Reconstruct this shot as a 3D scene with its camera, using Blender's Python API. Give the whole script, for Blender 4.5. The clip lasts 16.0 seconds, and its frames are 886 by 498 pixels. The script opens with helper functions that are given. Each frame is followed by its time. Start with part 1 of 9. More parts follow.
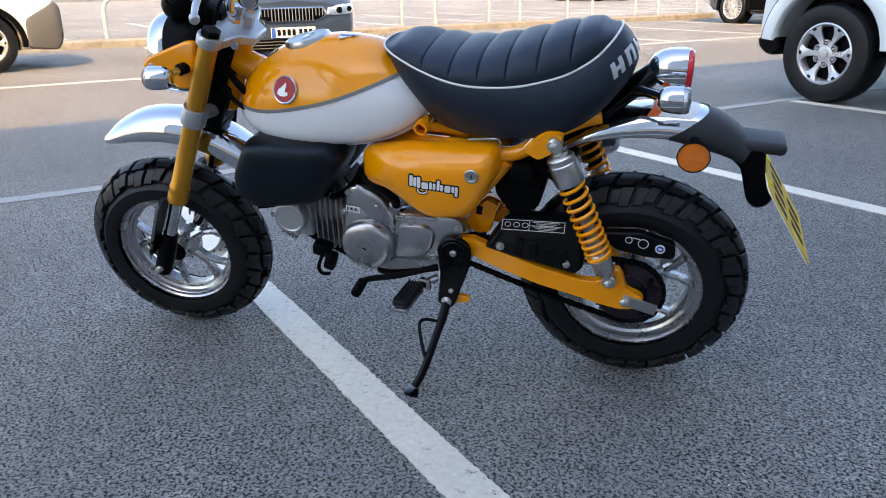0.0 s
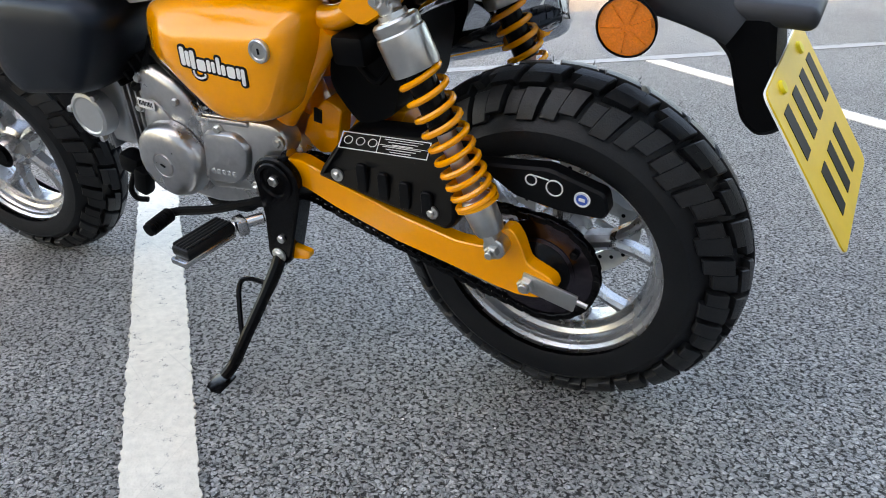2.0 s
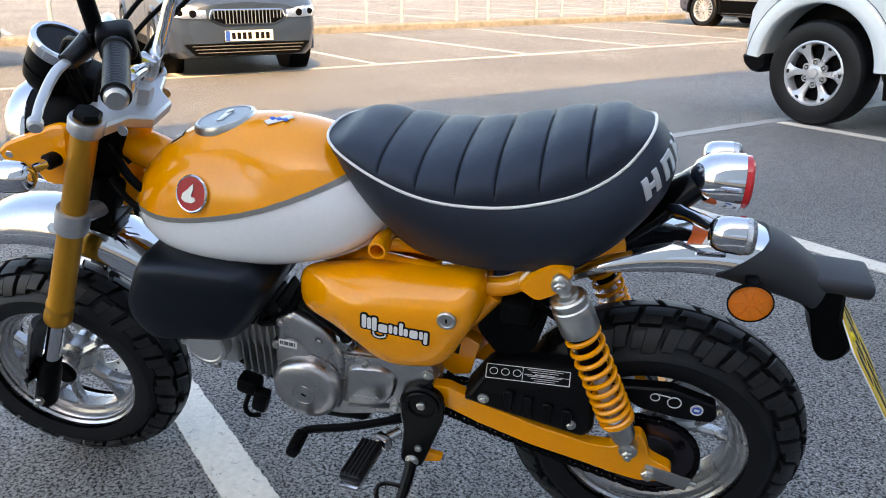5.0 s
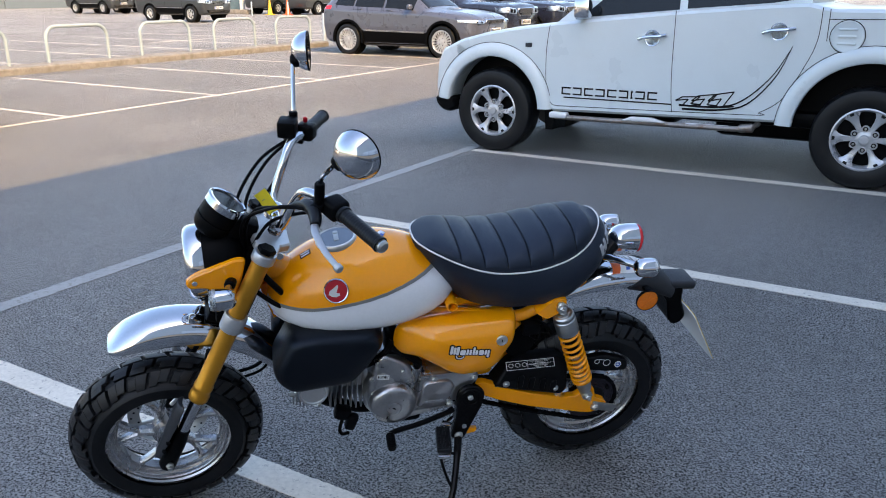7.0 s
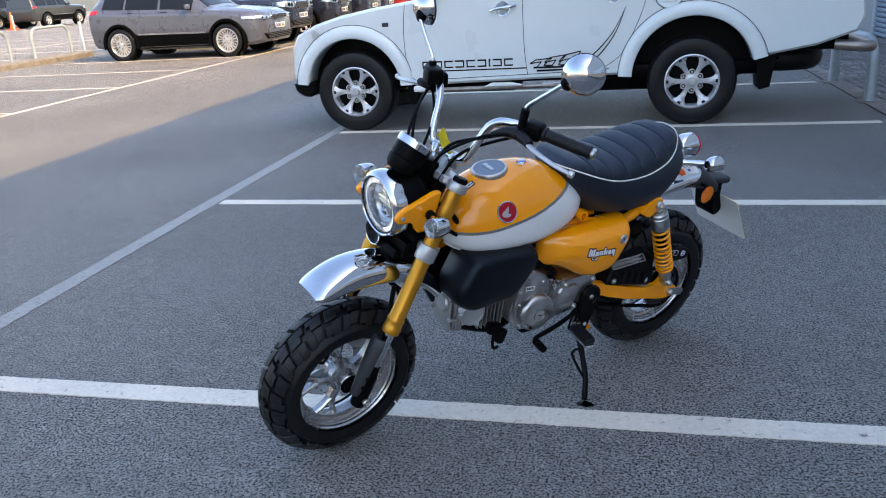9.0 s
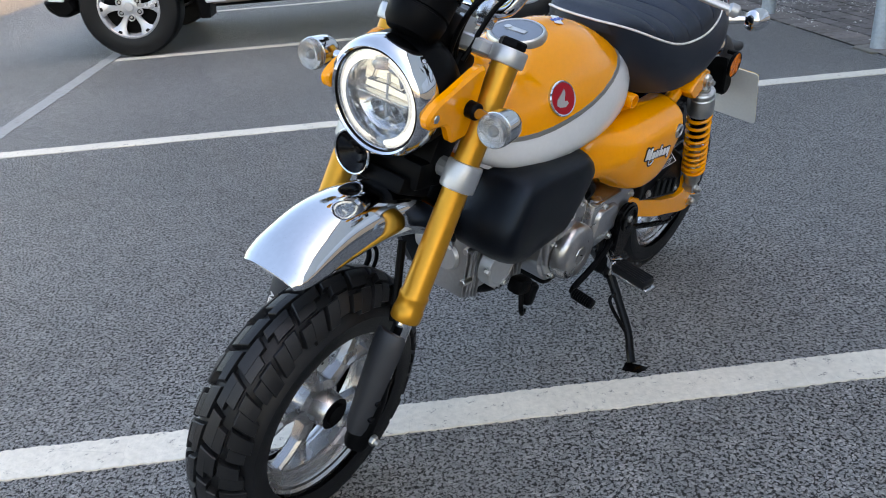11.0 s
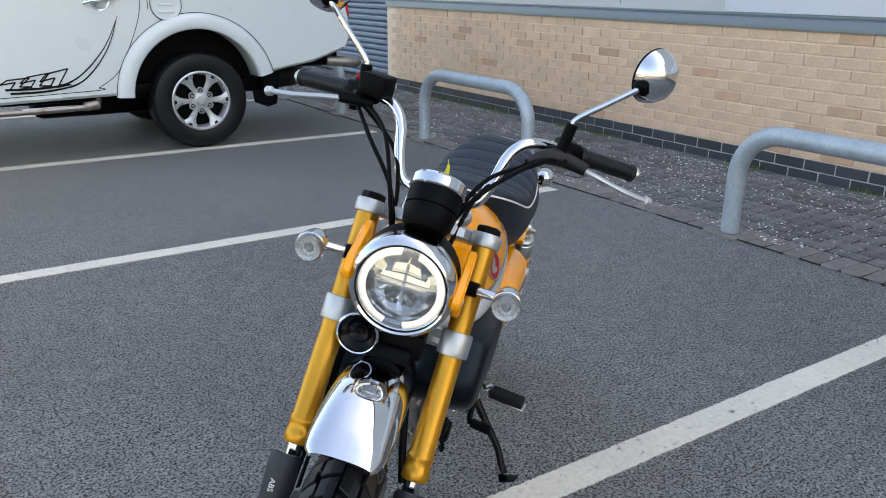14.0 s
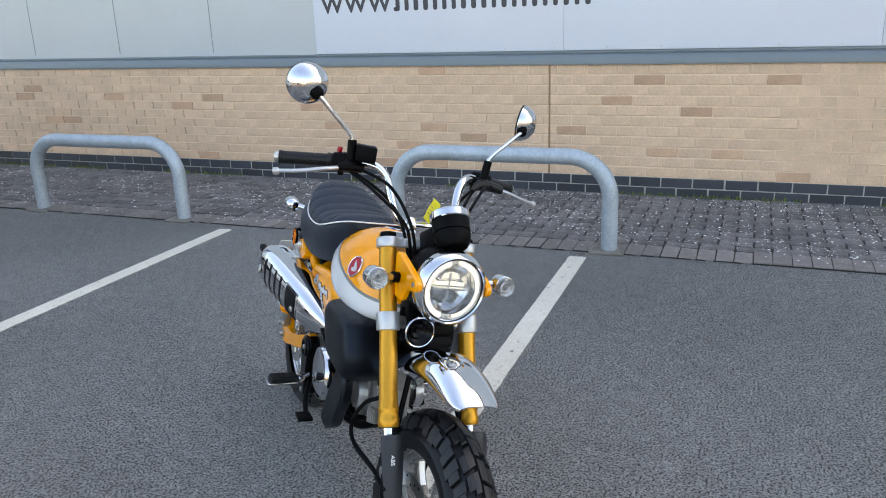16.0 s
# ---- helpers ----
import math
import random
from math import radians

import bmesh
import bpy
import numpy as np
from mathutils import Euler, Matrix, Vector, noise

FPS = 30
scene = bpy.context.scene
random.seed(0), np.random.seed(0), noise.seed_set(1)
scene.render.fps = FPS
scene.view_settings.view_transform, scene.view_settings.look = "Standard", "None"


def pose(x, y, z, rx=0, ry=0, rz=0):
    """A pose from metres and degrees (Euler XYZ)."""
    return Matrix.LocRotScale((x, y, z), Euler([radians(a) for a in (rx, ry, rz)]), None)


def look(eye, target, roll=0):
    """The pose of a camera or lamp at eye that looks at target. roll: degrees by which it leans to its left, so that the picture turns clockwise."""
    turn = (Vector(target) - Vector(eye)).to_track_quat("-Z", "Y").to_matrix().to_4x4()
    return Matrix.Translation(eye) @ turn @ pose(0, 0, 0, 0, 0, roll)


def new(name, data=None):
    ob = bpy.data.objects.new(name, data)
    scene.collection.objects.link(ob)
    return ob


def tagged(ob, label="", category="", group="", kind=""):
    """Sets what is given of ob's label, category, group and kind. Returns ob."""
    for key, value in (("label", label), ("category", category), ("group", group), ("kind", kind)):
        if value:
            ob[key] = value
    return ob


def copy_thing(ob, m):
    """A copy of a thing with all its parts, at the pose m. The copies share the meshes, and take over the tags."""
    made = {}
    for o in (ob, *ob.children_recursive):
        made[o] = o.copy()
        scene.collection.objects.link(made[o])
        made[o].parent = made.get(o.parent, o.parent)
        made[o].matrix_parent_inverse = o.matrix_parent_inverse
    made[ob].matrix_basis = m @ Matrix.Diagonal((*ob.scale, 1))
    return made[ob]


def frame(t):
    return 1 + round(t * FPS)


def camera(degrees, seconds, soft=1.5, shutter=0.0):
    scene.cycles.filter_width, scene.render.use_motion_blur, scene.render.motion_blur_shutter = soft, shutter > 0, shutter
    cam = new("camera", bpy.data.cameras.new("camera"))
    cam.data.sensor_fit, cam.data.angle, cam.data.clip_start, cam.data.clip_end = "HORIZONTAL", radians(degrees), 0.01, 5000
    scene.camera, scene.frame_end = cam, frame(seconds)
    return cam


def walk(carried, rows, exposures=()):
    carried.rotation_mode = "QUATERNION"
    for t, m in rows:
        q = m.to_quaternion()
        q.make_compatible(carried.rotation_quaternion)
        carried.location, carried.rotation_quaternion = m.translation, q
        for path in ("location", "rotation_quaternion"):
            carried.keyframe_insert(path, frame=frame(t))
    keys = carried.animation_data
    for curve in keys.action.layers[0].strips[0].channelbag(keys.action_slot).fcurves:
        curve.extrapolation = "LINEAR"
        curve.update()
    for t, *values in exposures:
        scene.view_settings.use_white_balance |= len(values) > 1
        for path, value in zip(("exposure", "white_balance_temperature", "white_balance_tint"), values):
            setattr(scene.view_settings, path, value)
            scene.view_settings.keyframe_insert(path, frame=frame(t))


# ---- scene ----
cam = camera(58.5, 16.0, 1.0)
PATH = [
    (0, (0.116, -1.774, 0.912), (-0.461, 0.032, 0.276), -0.9),
    (0.5, (0.197, -1.512, 0.867), (-0.418, 0.248, 0.143), -0.7),
    (1, (0.282, -1.279, 0.757), (-0.442, 0.42, -0.01), 0.0),
    (1.5, (0.357, -1.059, 0.657), (-0.535, 0.559, -0.11), 0.0),
    (2, (0.38, -0.973, 0.678), (-0.539, 0.629, -0.089), -0.2),
    (2.5, (0.383, -0.961, 0.727), (-0.572, 0.617, -0.047), -0.7),
    (3, (0.363, -0.988, 0.78), (-0.602, 0.588, 0.013), -1.4),
    (3.5, (0.319, -1.022, 0.834), (-0.633, 0.579, 0.105), -1.7),
    (4, (0.197, -1.065, 0.902), (-0.659, 0.6, 0.2), -2.3),
    (4.5, (0.047, -1.149, 0.963), (-0.606, 0.609, 0.268), -1.0),
    (5, (-0.034, -1.286, 1.029), (-0.526, 0.538, 0.373), 0.1),
    (7.5, (-1.129, -2.149, 1.424), (-0.559, -0.333, 0.81), -0.9),
    (8, (-1.416, -2.192, 1.412), (-0.692, -0.429, 0.808), -2.05),
    (8.5, (-1.672, -2.203, 1.395), (-0.848, -0.487, 0.78), -3.2),
    (9, (-1.909, -1.98, 1.324), (-1.007, -0.316, 0.676), -3.6),
    (9.5, (-1.901, -1.659, 1.197), (-0.911, -0.083, 0.464), -4.8),
    (12, (-1.832, -0.851, 1.04), (-0.39, 0.288, 0.249), -2.6),
    (12.5, (-1.918, -0.867, 1.086), (-0.424, 0.253, 0.371), -2.1),
    (13, (-2.016, -0.821, 1.12), (-0.417, 0.18, 0.457), -1.1),
    (13.5, (-2.108, -0.643, 1.165), (-0.363, 0.09, 0.518), 0.2),
    (14, (-2.256, -0.509, 1.25), (-0.424, -0.018, 0.613), 0.5),
    (14.5, (-2.426, -0.34, 1.312), (-0.545, -0.088, 0.682), -0.9),
    (15, (-2.504, -0.081, 1.384), (-0.615, -0.158, 0.73), -1.3),
    (15.5, (-2.625, 0.193, 1.401), (-0.769, -0.201, 0.77), -1.4),
    (16, (-2.749, 0.505, 1.412), (-0.952, -0.151, 0.829), -2.1),
]
EXPOSURES = [
    (0.0, 2.05, 6800, 14), (0.5, 2.34, 7200, 14), (1.5, 2.64, 8200, 14), (2.5, 2.68, 8300, 14), (3.5, 2.56, 8200, 14), (5.0, 2.2, 7600, 14), (7.3, 1.69, 6500, 14), (8.5, 1.71, 6400, 14),
    (9.5, 1.85, 6800, 14), (12.0, 2.13, 8100, 14), (14.0, 2.06, 8100, 14), (16.0, 2.17, 8100, 14),
]
walk(cam, [(t, look(eye, target, roll)) for t, eye, target, roll in PATH], EXPOSURES)

# ---- world and light ----
SITE = Matrix(((0.7455, 0.6665, 0, 2.703), (-0.6665, 0.7455, 0, 0.118), (0, 0, 1, 0), (0, 0, 0, 1)))  # x: towards the wall, y: along the wall
world = bpy.data.worlds.new("sky")
scene.world = world
world.use_nodes = True
wn = world.node_tree.nodes
sky = wn.new("ShaderNodeTexSky")
sky.sky_type, sky.sun_disc = "NISHITA", False
SUN = (SITE.to_3x3() @ Vector((0.80, -0.42, 0.745))).normalized()
sky.sun_elevation = math.asin(SUN.z)
sky.sun_rotation = math.atan2(SUN.x, SUN.y)
sky.dust_density, sky.air_density = 2.5, 1.2
world.node_tree.links.new(sky.outputs[0], wn["Background"].inputs[0])
wn["Background"].inputs[1].default_value = 0.15
sun = new("sun", bpy.data.lights.new("sun", "SUN"))
sun.data.energy, sun.data.angle, sun.data.color = 2.0, radians(0.6), (1.0, 0.61, 0.16)
sun.matrix_world = look(SUN * 50, (0, 0, 0))


# ---- materials ----
def mat(name, color, rough=0.5, metal=0.0, var=0.12, scale=6.0, fine=120.0, bump=0.0, bump_scale=300.0, coat=0.0, alpha=1.0, emit=0.0, spec=0.5, dirt=0.0, dirt_color=(0.12, 0.1, 0.08), rand=0.0, trans=0.0):
    """A surface with colour changes at two scales, uneven gloss, fine relief and dust."""
    m = bpy.data.materials.new(name)
    m.use_nodes = True
    nt = m.node_tree
    n, l = nt.nodes, nt.links
    b = n["Principled BSDF"]
    co = n.new("ShaderNodeTexCoord")
    n1, n2 = n.new("ShaderNodeTexNoise"), n.new("ShaderNodeTexNoise")
    for node, s, d in ((n1, scale, 4.0), (n2, fine, 3.0)):
        node.inputs["Scale"].default_value, node.inputs["Detail"].default_value = s, d
        l.new(co.outputs["Object"], node.inputs["Vector"])
    add = n.new("ShaderNodeMath")
    add.operation = "ADD"
    l.new(n1.outputs["Fac"], add.inputs[0])
    l.new(n2.outputs["Fac"], add.inputs[1])
    ramp = n.new("ShaderNodeMapRange")
    ramp.inputs["From Min"].default_value, ramp.inputs["From Max"].default_value = 0.6, 1.4
    ramp.inputs["To Min"].default_value, ramp.inputs["To Max"].default_value = 1 - var, 1 + var
    l.new(add.outputs[0], ramp.inputs["Value"])
    val = ramp.outputs[0]
    if rand:
        oi = n.new("ShaderNodeObjectInfo")
        gi = n.new("ShaderNodeNewGeometry")
        s1 = n.new("ShaderNodeMath")
        s1.operation = "ADD"
        l.new(oi.outputs["Random"], s1.inputs[0])
        l.new(gi.outputs["Random Per Island"], s1.inputs[1])
        fr = n.new("ShaderNodeMath")
        fr.operation = "FRACT"
        l.new(s1.outputs[0], fr.inputs[0])
        r2 = n.new("ShaderNodeMapRange")
        r2.inputs["To Min"].default_value, r2.inputs["To Max"].default_value = 1 - rand, 1 + rand
        l.new(fr.outputs[0], r2.inputs["Value"])
        mul = n.new("ShaderNodeMath")
        mul.operation = "MULTIPLY"
        l.new(val, mul.inputs[0])
        l.new(r2.outputs[0], mul.inputs[1])
        val = mul.outputs[0]
    vm = n.new("ShaderNodeVectorMath")
    vm.operation = "SCALE"
    vm.inputs[0].default_value = color
    l.new(val, vm.inputs["Scale"])
    out = vm.outputs[0]
    if dirt:
        n3 = n.new("ShaderNodeTexNoise")
        n3.inputs["Scale"].default_value, n3.inputs["Detail"].default_value, n3.inputs["Roughness"].default_value = scale * 2.5, 8.0, 0.7
        l.new(co.outputs["Object"], n3.inputs["Vector"])
        mr = n.new("ShaderNodeMapRange")
        mr.inputs["From Min"].default_value, mr.inputs["From Max"].default_value, mr.inputs["To Max"].default_value = 0.48, 0.75, dirt
        l.new(n3.outputs["Fac"], mr.inputs["Value"])
        mix = n.new("ShaderNodeMix")
        mix.data_type = "RGBA"
        l.new(mr.outputs[0], mix.inputs["Factor"])
        l.new(out, mix.inputs["A"])
        mix.inputs["B"].default_value = (*dirt_color, 1)
        out = mix.outputs["Result"]
    l.new(out, b.inputs["Base Color"])
    rr = n.new("ShaderNodeMapRange")
    rr.inputs["To Min"].default_value, rr.inputs["To Max"].default_value = rough * 0.8, min(1, rough * 1.25)
    l.new(n1.outputs["Fac"], rr.inputs["Value"])
    l.new(rr.outputs[0], b.inputs["Roughness"])
    b.inputs["Metallic"].default_value = metal
    b.inputs["Coat Weight"].default_value = coat
    b.inputs["Coat Roughness"].default_value = 0.04
    b.inputs["Specular IOR Level"].default_value = spec
    b.inputs["Alpha"].default_value = alpha
    b.inputs["Transmission Weight"].default_value = trans
    if emit:
        b.inputs["Emission Color"].default_value, b.inputs["Emission Strength"].default_value = (*color, 1), emit
    if bump:
        nb = n.new("ShaderNodeTexNoise")
        nb.inputs["Scale"].default_value, nb.inputs["Detail"].default_value = bump_scale, 4.0
        l.new(co.outputs["Object"], nb.inputs["Vector"])
        bp = n.new("ShaderNodeBump")
        bp.inputs["Strength"].default_value, bp.inputs["Distance"].default_value = bump, 0.002
        l.new(nb.outputs["Fac"], bp.inputs["Height"])
        l.new(bp.outputs[0], b.inputs["Normal"])
    return m


def asphalt_material(name, base):
    """Close-set stone chips of several sizes, the gaps coloured dark for bitumen and shade, with worn and dusty
    patches.
    """
    m = bpy.data.materials.new(name)
    m.use_nodes = True
    n, l = m.node_tree.nodes, m.node_tree.links
    b = n["Principled BSDF"]
    co = n.new("ShaderNodeTexCoord")

    def tex(kind, scale, detail=0.0, feature=""):
        t = n.new(kind)
        t.inputs["Scale"].default_value = scale
        if detail:
            t.inputs["Detail"].default_value = detail
        if feature:
            t.feature = feature
        l.new(co.outputs["Object"], t.inputs["Vector"])
        return t

    def ramp(src, f0, f1, t0, t1):
        r = n.new("ShaderNodeMapRange")
        for key, v in (("From Min", f0), ("From Max", f1), ("To Min", t0), ("To Max", t1)):
            r.inputs[key].default_value = v
        l.new(src, r.inputs["Value"])
        return r.outputs[0]

    def calc(op, p, q):
        c = n.new("ShaderNodeMath")
        c.operation = op
        l.new(p, c.inputs[0])
        if isinstance(q, float):
            c.inputs[1].default_value = q
        else:
            l.new(q, c.inputs[1])
        return c.outputs[0]

    # bend the lattice so that the chips are uneven
    wob = tex("ShaderNodeTexNoise", 110.0, 2.5)
    off = n.new("ShaderNodeVectorMath")
    off.operation = "MULTIPLY_ADD"
    off.inputs[1].default_value = (0.014, 0.014, 0.014)
    l.new(wob.outputs["Color"], off.inputs[0])
    l.new(co.outputs["Object"], off.inputs[2])
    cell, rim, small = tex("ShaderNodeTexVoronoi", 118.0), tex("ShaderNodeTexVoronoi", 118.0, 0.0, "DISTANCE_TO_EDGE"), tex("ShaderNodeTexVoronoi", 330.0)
    for t in (cell, rim):
        l.new(off.outputs[0], t.inputs["Vector"])
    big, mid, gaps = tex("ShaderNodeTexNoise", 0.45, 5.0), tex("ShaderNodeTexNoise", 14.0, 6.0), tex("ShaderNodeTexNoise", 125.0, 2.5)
    sep, sep2 = n.new("ShaderNodeSeparateColor"), n.new("ShaderNodeSeparateColor")
    l.new(cell.outputs["Color"], sep.inputs[0])
    l.new(small.outputs["Color"], sep2.inputs[0])
    chip = n.new("ShaderNodeValToRGB")
    chip.color_ramp.elements[0].position, chip.color_ramp.elements[0].color = 0.0, (base * 0.86, base * 0.858, base * 0.845, 1)
    chip.color_ramp.elements[1].position, chip.color_ramp.elements[1].color = 1.0, (base * 1.26, base * 1.25, base * 1.22, 1)
    e = chip.color_ramp.elements.new(0.70)
    e.color = (base * 1.06, base * 1.05, base * 1.03, 1)
    l.new(sep.outputs[0], chip.inputs["Fac"])
    # gaps between chips: dark bitumen, plus their shade painted into the colour
    bitumen_shade = ramp(calc("ADD", rim.outputs["Distance"], ramp(gaps.outputs["Fac"], 0.36, 0.64, -0.19, 0.12)), -0.05, 0.10, 0.17, 1.0)
    tone = calc("MULTIPLY", calc("MULTIPLY", ramp(big.outputs["Fac"], 0.3, 0.7, 0.84, 1.16), ramp(mid.outputs["Fac"], 0.35, 0.65, 0.92, 1.08)), calc("MULTIPLY", bitumen_shade, ramp(sep2.outputs[0], 0.0, 1.0, 0.86, 1.14)))
    vm = n.new("ShaderNodeVectorMath")
    vm.operation = "SCALE"
    l.new(chip.outputs[0], vm.inputs[0])
    l.new(tone, vm.inputs["Scale"])
    l.new(vm.outputs[0], b.inputs["Base Color"])
    l.new(ramp(sep.outputs[1], 0.0, 1.0, 0.42, 0.75), b.inputs["Roughness"])
    l.new(calc("MULTIPLY", bitumen_shade, 0.16), b.inputs["Specular IOR Level"])
    # rounded stones of unequal height, with fine grain on them
    dome = calc("MULTIPLY", ramp(rim.outputs["Distance"], 0.0, 0.22, 0.0, 1.0), ramp(sep.outputs[2], 0.0, 1.0, 0.55, 1.3))
    h = calc("ADD", dome, ramp(small.outputs["Distance"], 0.0, 0.9, 0.30, 0.0))
    bp = n.new("ShaderNodeBump")
    bp.inputs["Strength"].default_value, bp.inputs["Distance"].default_value = 1.0, 0.0090
    l.new(h, bp.inputs["Height"])
    l.new(bp.outputs[0], b.inputs["Normal"])
    return m


def line_paint_material(name, color, wear):
    """Thick road paint, cracked and worn through to dark stone in spots."""
    m = mat(name, color, 0.6, var=0.16, scale=3, fine=70, bump=1.0, bump_scale=130)
    n, l = m.node_tree.nodes, m.node_tree.links
    b = n["Principled BSDF"]
    src = b.inputs["Base Color"].links[0].from_socket
    co = n.new("ShaderNodeTexCoord")
    no, vo = n.new("ShaderNodeTexNoise"), n.new("ShaderNodeTexVoronoi")
    no.inputs["Scale"].default_value, no.inputs["Detail"].default_value, no.inputs["Roughness"].default_value = 30.0, 9.0, 0.80
    vo.feature = "DISTANCE_TO_EDGE"
    vo.inputs["Scale"].default_value = 6.0
    l.new(co.outputs["Object"], no.inputs["Vector"])
    l.new(co.outputs["Object"], vo.inputs["Vector"])
    mr, mc = n.new("ShaderNodeMapRange"), n.new("ShaderNodeMapRange")
    mr.inputs["From Min"].default_value, mr.inputs["From Max"].default_value = 0.66 - wear, 0.72 - wear
    mc.inputs["From Min"].default_value, mc.inputs["From Max"].default_value, mc.inputs["To Min"].default_value, mc.inputs["To Max"].default_value = 0.0, 0.006, 0.18, 0.0
    l.new(no.outputs["Fac"], mr.inputs["Value"])
    l.new(vo.outputs["Distance"], mc.inputs["Value"])
    mx = n.new("ShaderNodeMath")
    mx.operation = "MAXIMUM"
    l.new(mr.outputs[0], mx.inputs[0])
    l.new(mc.outputs[0], mx.inputs[1])
    mix = n.new("ShaderNodeMix")
    mix.data_type = "RGBA"
    l.new(mx.outputs[0], mix.inputs["Factor"])
    l.new(src, mix.inputs["A"])
    mix.inputs["B"].default_value = (0.17, 0.16, 0.145, 1)
    l.new(mix.outputs["Result"], b.inputs["Base Color"])
    return m


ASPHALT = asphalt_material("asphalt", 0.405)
LINE = line_paint_material("road_paint", (0.66, 0.615, 0.525), 0.08)
LINE_WORN = line_paint_material("worn_road_paint", (0.275, 0.275, 0.27), 0.12)
LINE_FAR = line_paint_material("road_paint_thin", (0.62, 0.58, 0.52), 0.08)
YELLOW = mat("yellow_paint", (0.90, 0.318, 0.001), 0.17, var=0.04, scale=9, coat=0.35, spec=0.4)
GOLD = mat("gold_anodised", (0.57, 0.265, 0.022), 0.33, 0.65, var=0.06, scale=14, bump=0.05, bump_scale=800)
WHITE_PEARL = mat("pearl_white_paint", (0.70, 0.72, 0.74), 0.25, var=0.04, coat=0.6)
CHROME = mat("chrome", (0.62, 0.64, 0.67), 0.045, 1.0, var=0.04, scale=10)
ALU = mat("cast_aluminium", (0.54, 0.55, 0.565), 0.22, 1.0, var=0.08, scale=12, bump=0.08, bump_scale=500)
SILVER = mat("silver_paint", (0.47, 0.485, 0.50), 0.38, 0.7, var=0.06, bump=0.05, bump_scale=700)
ENGINE = mat("engine_silver", (0.46, 0.46, 0.465), 0.28, 0.95, var=0.1, scale=14, bump=0.12, bump_scale=500, dirt=0.25, dirt_color=(0.2, 0.19, 0.18))
FIN_ALU = mat("cast_fins", (0.40, 0.40, 0.405), 0.42, 0.9, var=0.12, scale=14, bump=0.15, bump_scale=500)
CAST_WHEEL = mat("cast_wheel", (0.50, 0.50, 0.505), 0.26, 0.95, var=0.1, scale=20, bump=0.15, bump_scale=500, dirt=0.15)
DARK_STEEL = mat("tinted_steel", (0.075, 0.066, 0.080), 0.24, 1.0, var=0.25, scale=25)
STEEL = mat("zinc_steel", (0.55, 0.55, 0.53), 0.3, 1.0, var=0.1)
BLACK = mat("black_plastic", (0.0022, 0.0024, 0.0029), 0.42, spec=0.06, var=0.2, bump=0.15, bump_scale=900)
GUARD_BLACK = mat("satin_black_plastic", (0.0026, 0.0029, 0.0036), 0.34, spec=0.13, var=0.2, bump=0.1, bump_scale=900)
BLACK_GLOSS = mat("black_paint", (0.002, 0.002, 0.0025), 0.22, spec=0.12, var=0.15, coat=0.04)
RUBBER = mat("tyre_rubber", (0.0056, 0.0064, 0.0078), 0.40, spec=0.26, var=0.25, scale=14, fine=200, bump=0.3, bump_scale=400, dirt=0.25, dirt_color=(0.012, 0.0118, 0.0115))
TREAD = mat("worn_tread_rubber", (0.0090, 0.0096, 0.0110), 0.40, spec=0.36, var=0.3, scale=20, fine=200, bump=0.3, bump_scale=400)
LAMP_BOWL = mat("lamp_reflector", (0.92, 0.92, 0.92), 0.26, 1.0, var=0.04, bump=0.25, bump_scale=260)
GREY_TAIL = mat("grey_plastic", (0.0125, 0.0145, 0.019), 0.52, var=0.12, bump=0.15, bump_scale=900)
BOX_PLASTIC = mat("black_box_plastic", (0.0028, 0.0035, 0.0052), 0.36, spec=0.30, var=0.2, bump=0.2, bump_scale=900)
VINYL = mat("black_vinyl", (0.0105, 0.0140, 0.0225), 0.44, spec=0.44, var=0.15, scale=8, bump=0.35, bump_scale=900)
PIPING = mat("white_piping", (0.72, 0.72, 0.70), 0.45, var=0.05)
RED_LENS = mat("red_lens", (0.60, 0.01, 0.015), 0.12, var=0.1, coat=0.5)
AMBER = mat("amber_reflector", (0.80, 0.20, 0.008), 0.18, var=0.25, fine=500, bump=0.6, bump_scale=420, coat=0.4)
LAMP_CHROME = mat("lamp_mirror", (0.80, 0.81, 0.83), 0.12, 1.0, var=0.04)
LENS = mat("clear_lens", (0.85, 0.87, 0.88), 0.03, var=0.03, trans=0.95)
LED = mat("daytime_ring", (0.88, 0.88, 0.82), 0.3, emit=0.30)
LED_CORE = mat("low_beam", (1.0, 0.97, 0.80), 0.3, emit=0.20)
STICKER_ORANGE = mat("orange_print", (0.75, 0.13, 0.02), 0.4, var=0.05)
BADGE_RED = mat("badge_red", (0.36, 0.004, 0.014), 0.3, var=0.05, spec=0.3)
WHITE_PRINT = mat("white_print", (0.75, 0.75, 0.74), 0.4, var=0.03)
BLACK_PRINT = mat("black_print", (0.005, 0.005, 0.006), 0.4, var=0.05, spec=0.12)
BLUE_PRINT = mat("blue_print", (0.02, 0.09, 0.42), 0.4, var=0.05)
GREY_STRIPE = mat("grey_stripe", (0.17, 0.17, 0.16), 0.35, var=0.05)
CAP_GREY = mat("brushed_cap_steel", (0.20, 0.23, 0.27), 0.35, 0.7, var=0.06)
PLATE_YELLOW = mat("yellow_plate", (0.80, 0.52, 0.01), 0.35, var=0.05, dirt=0.15)
PLATE_WHITE = mat("white_plate", (0.74, 0.75, 0.75), 0.35, var=0.05)
TAG = mat("yellow_tag", (0.82, 0.66, 0.02), 0.5, var=0.08)
GLASS_PALE = mat("shop_glass", (0.10, 0.15, 0.17), 0.08, var=0.3, scale=1.5)
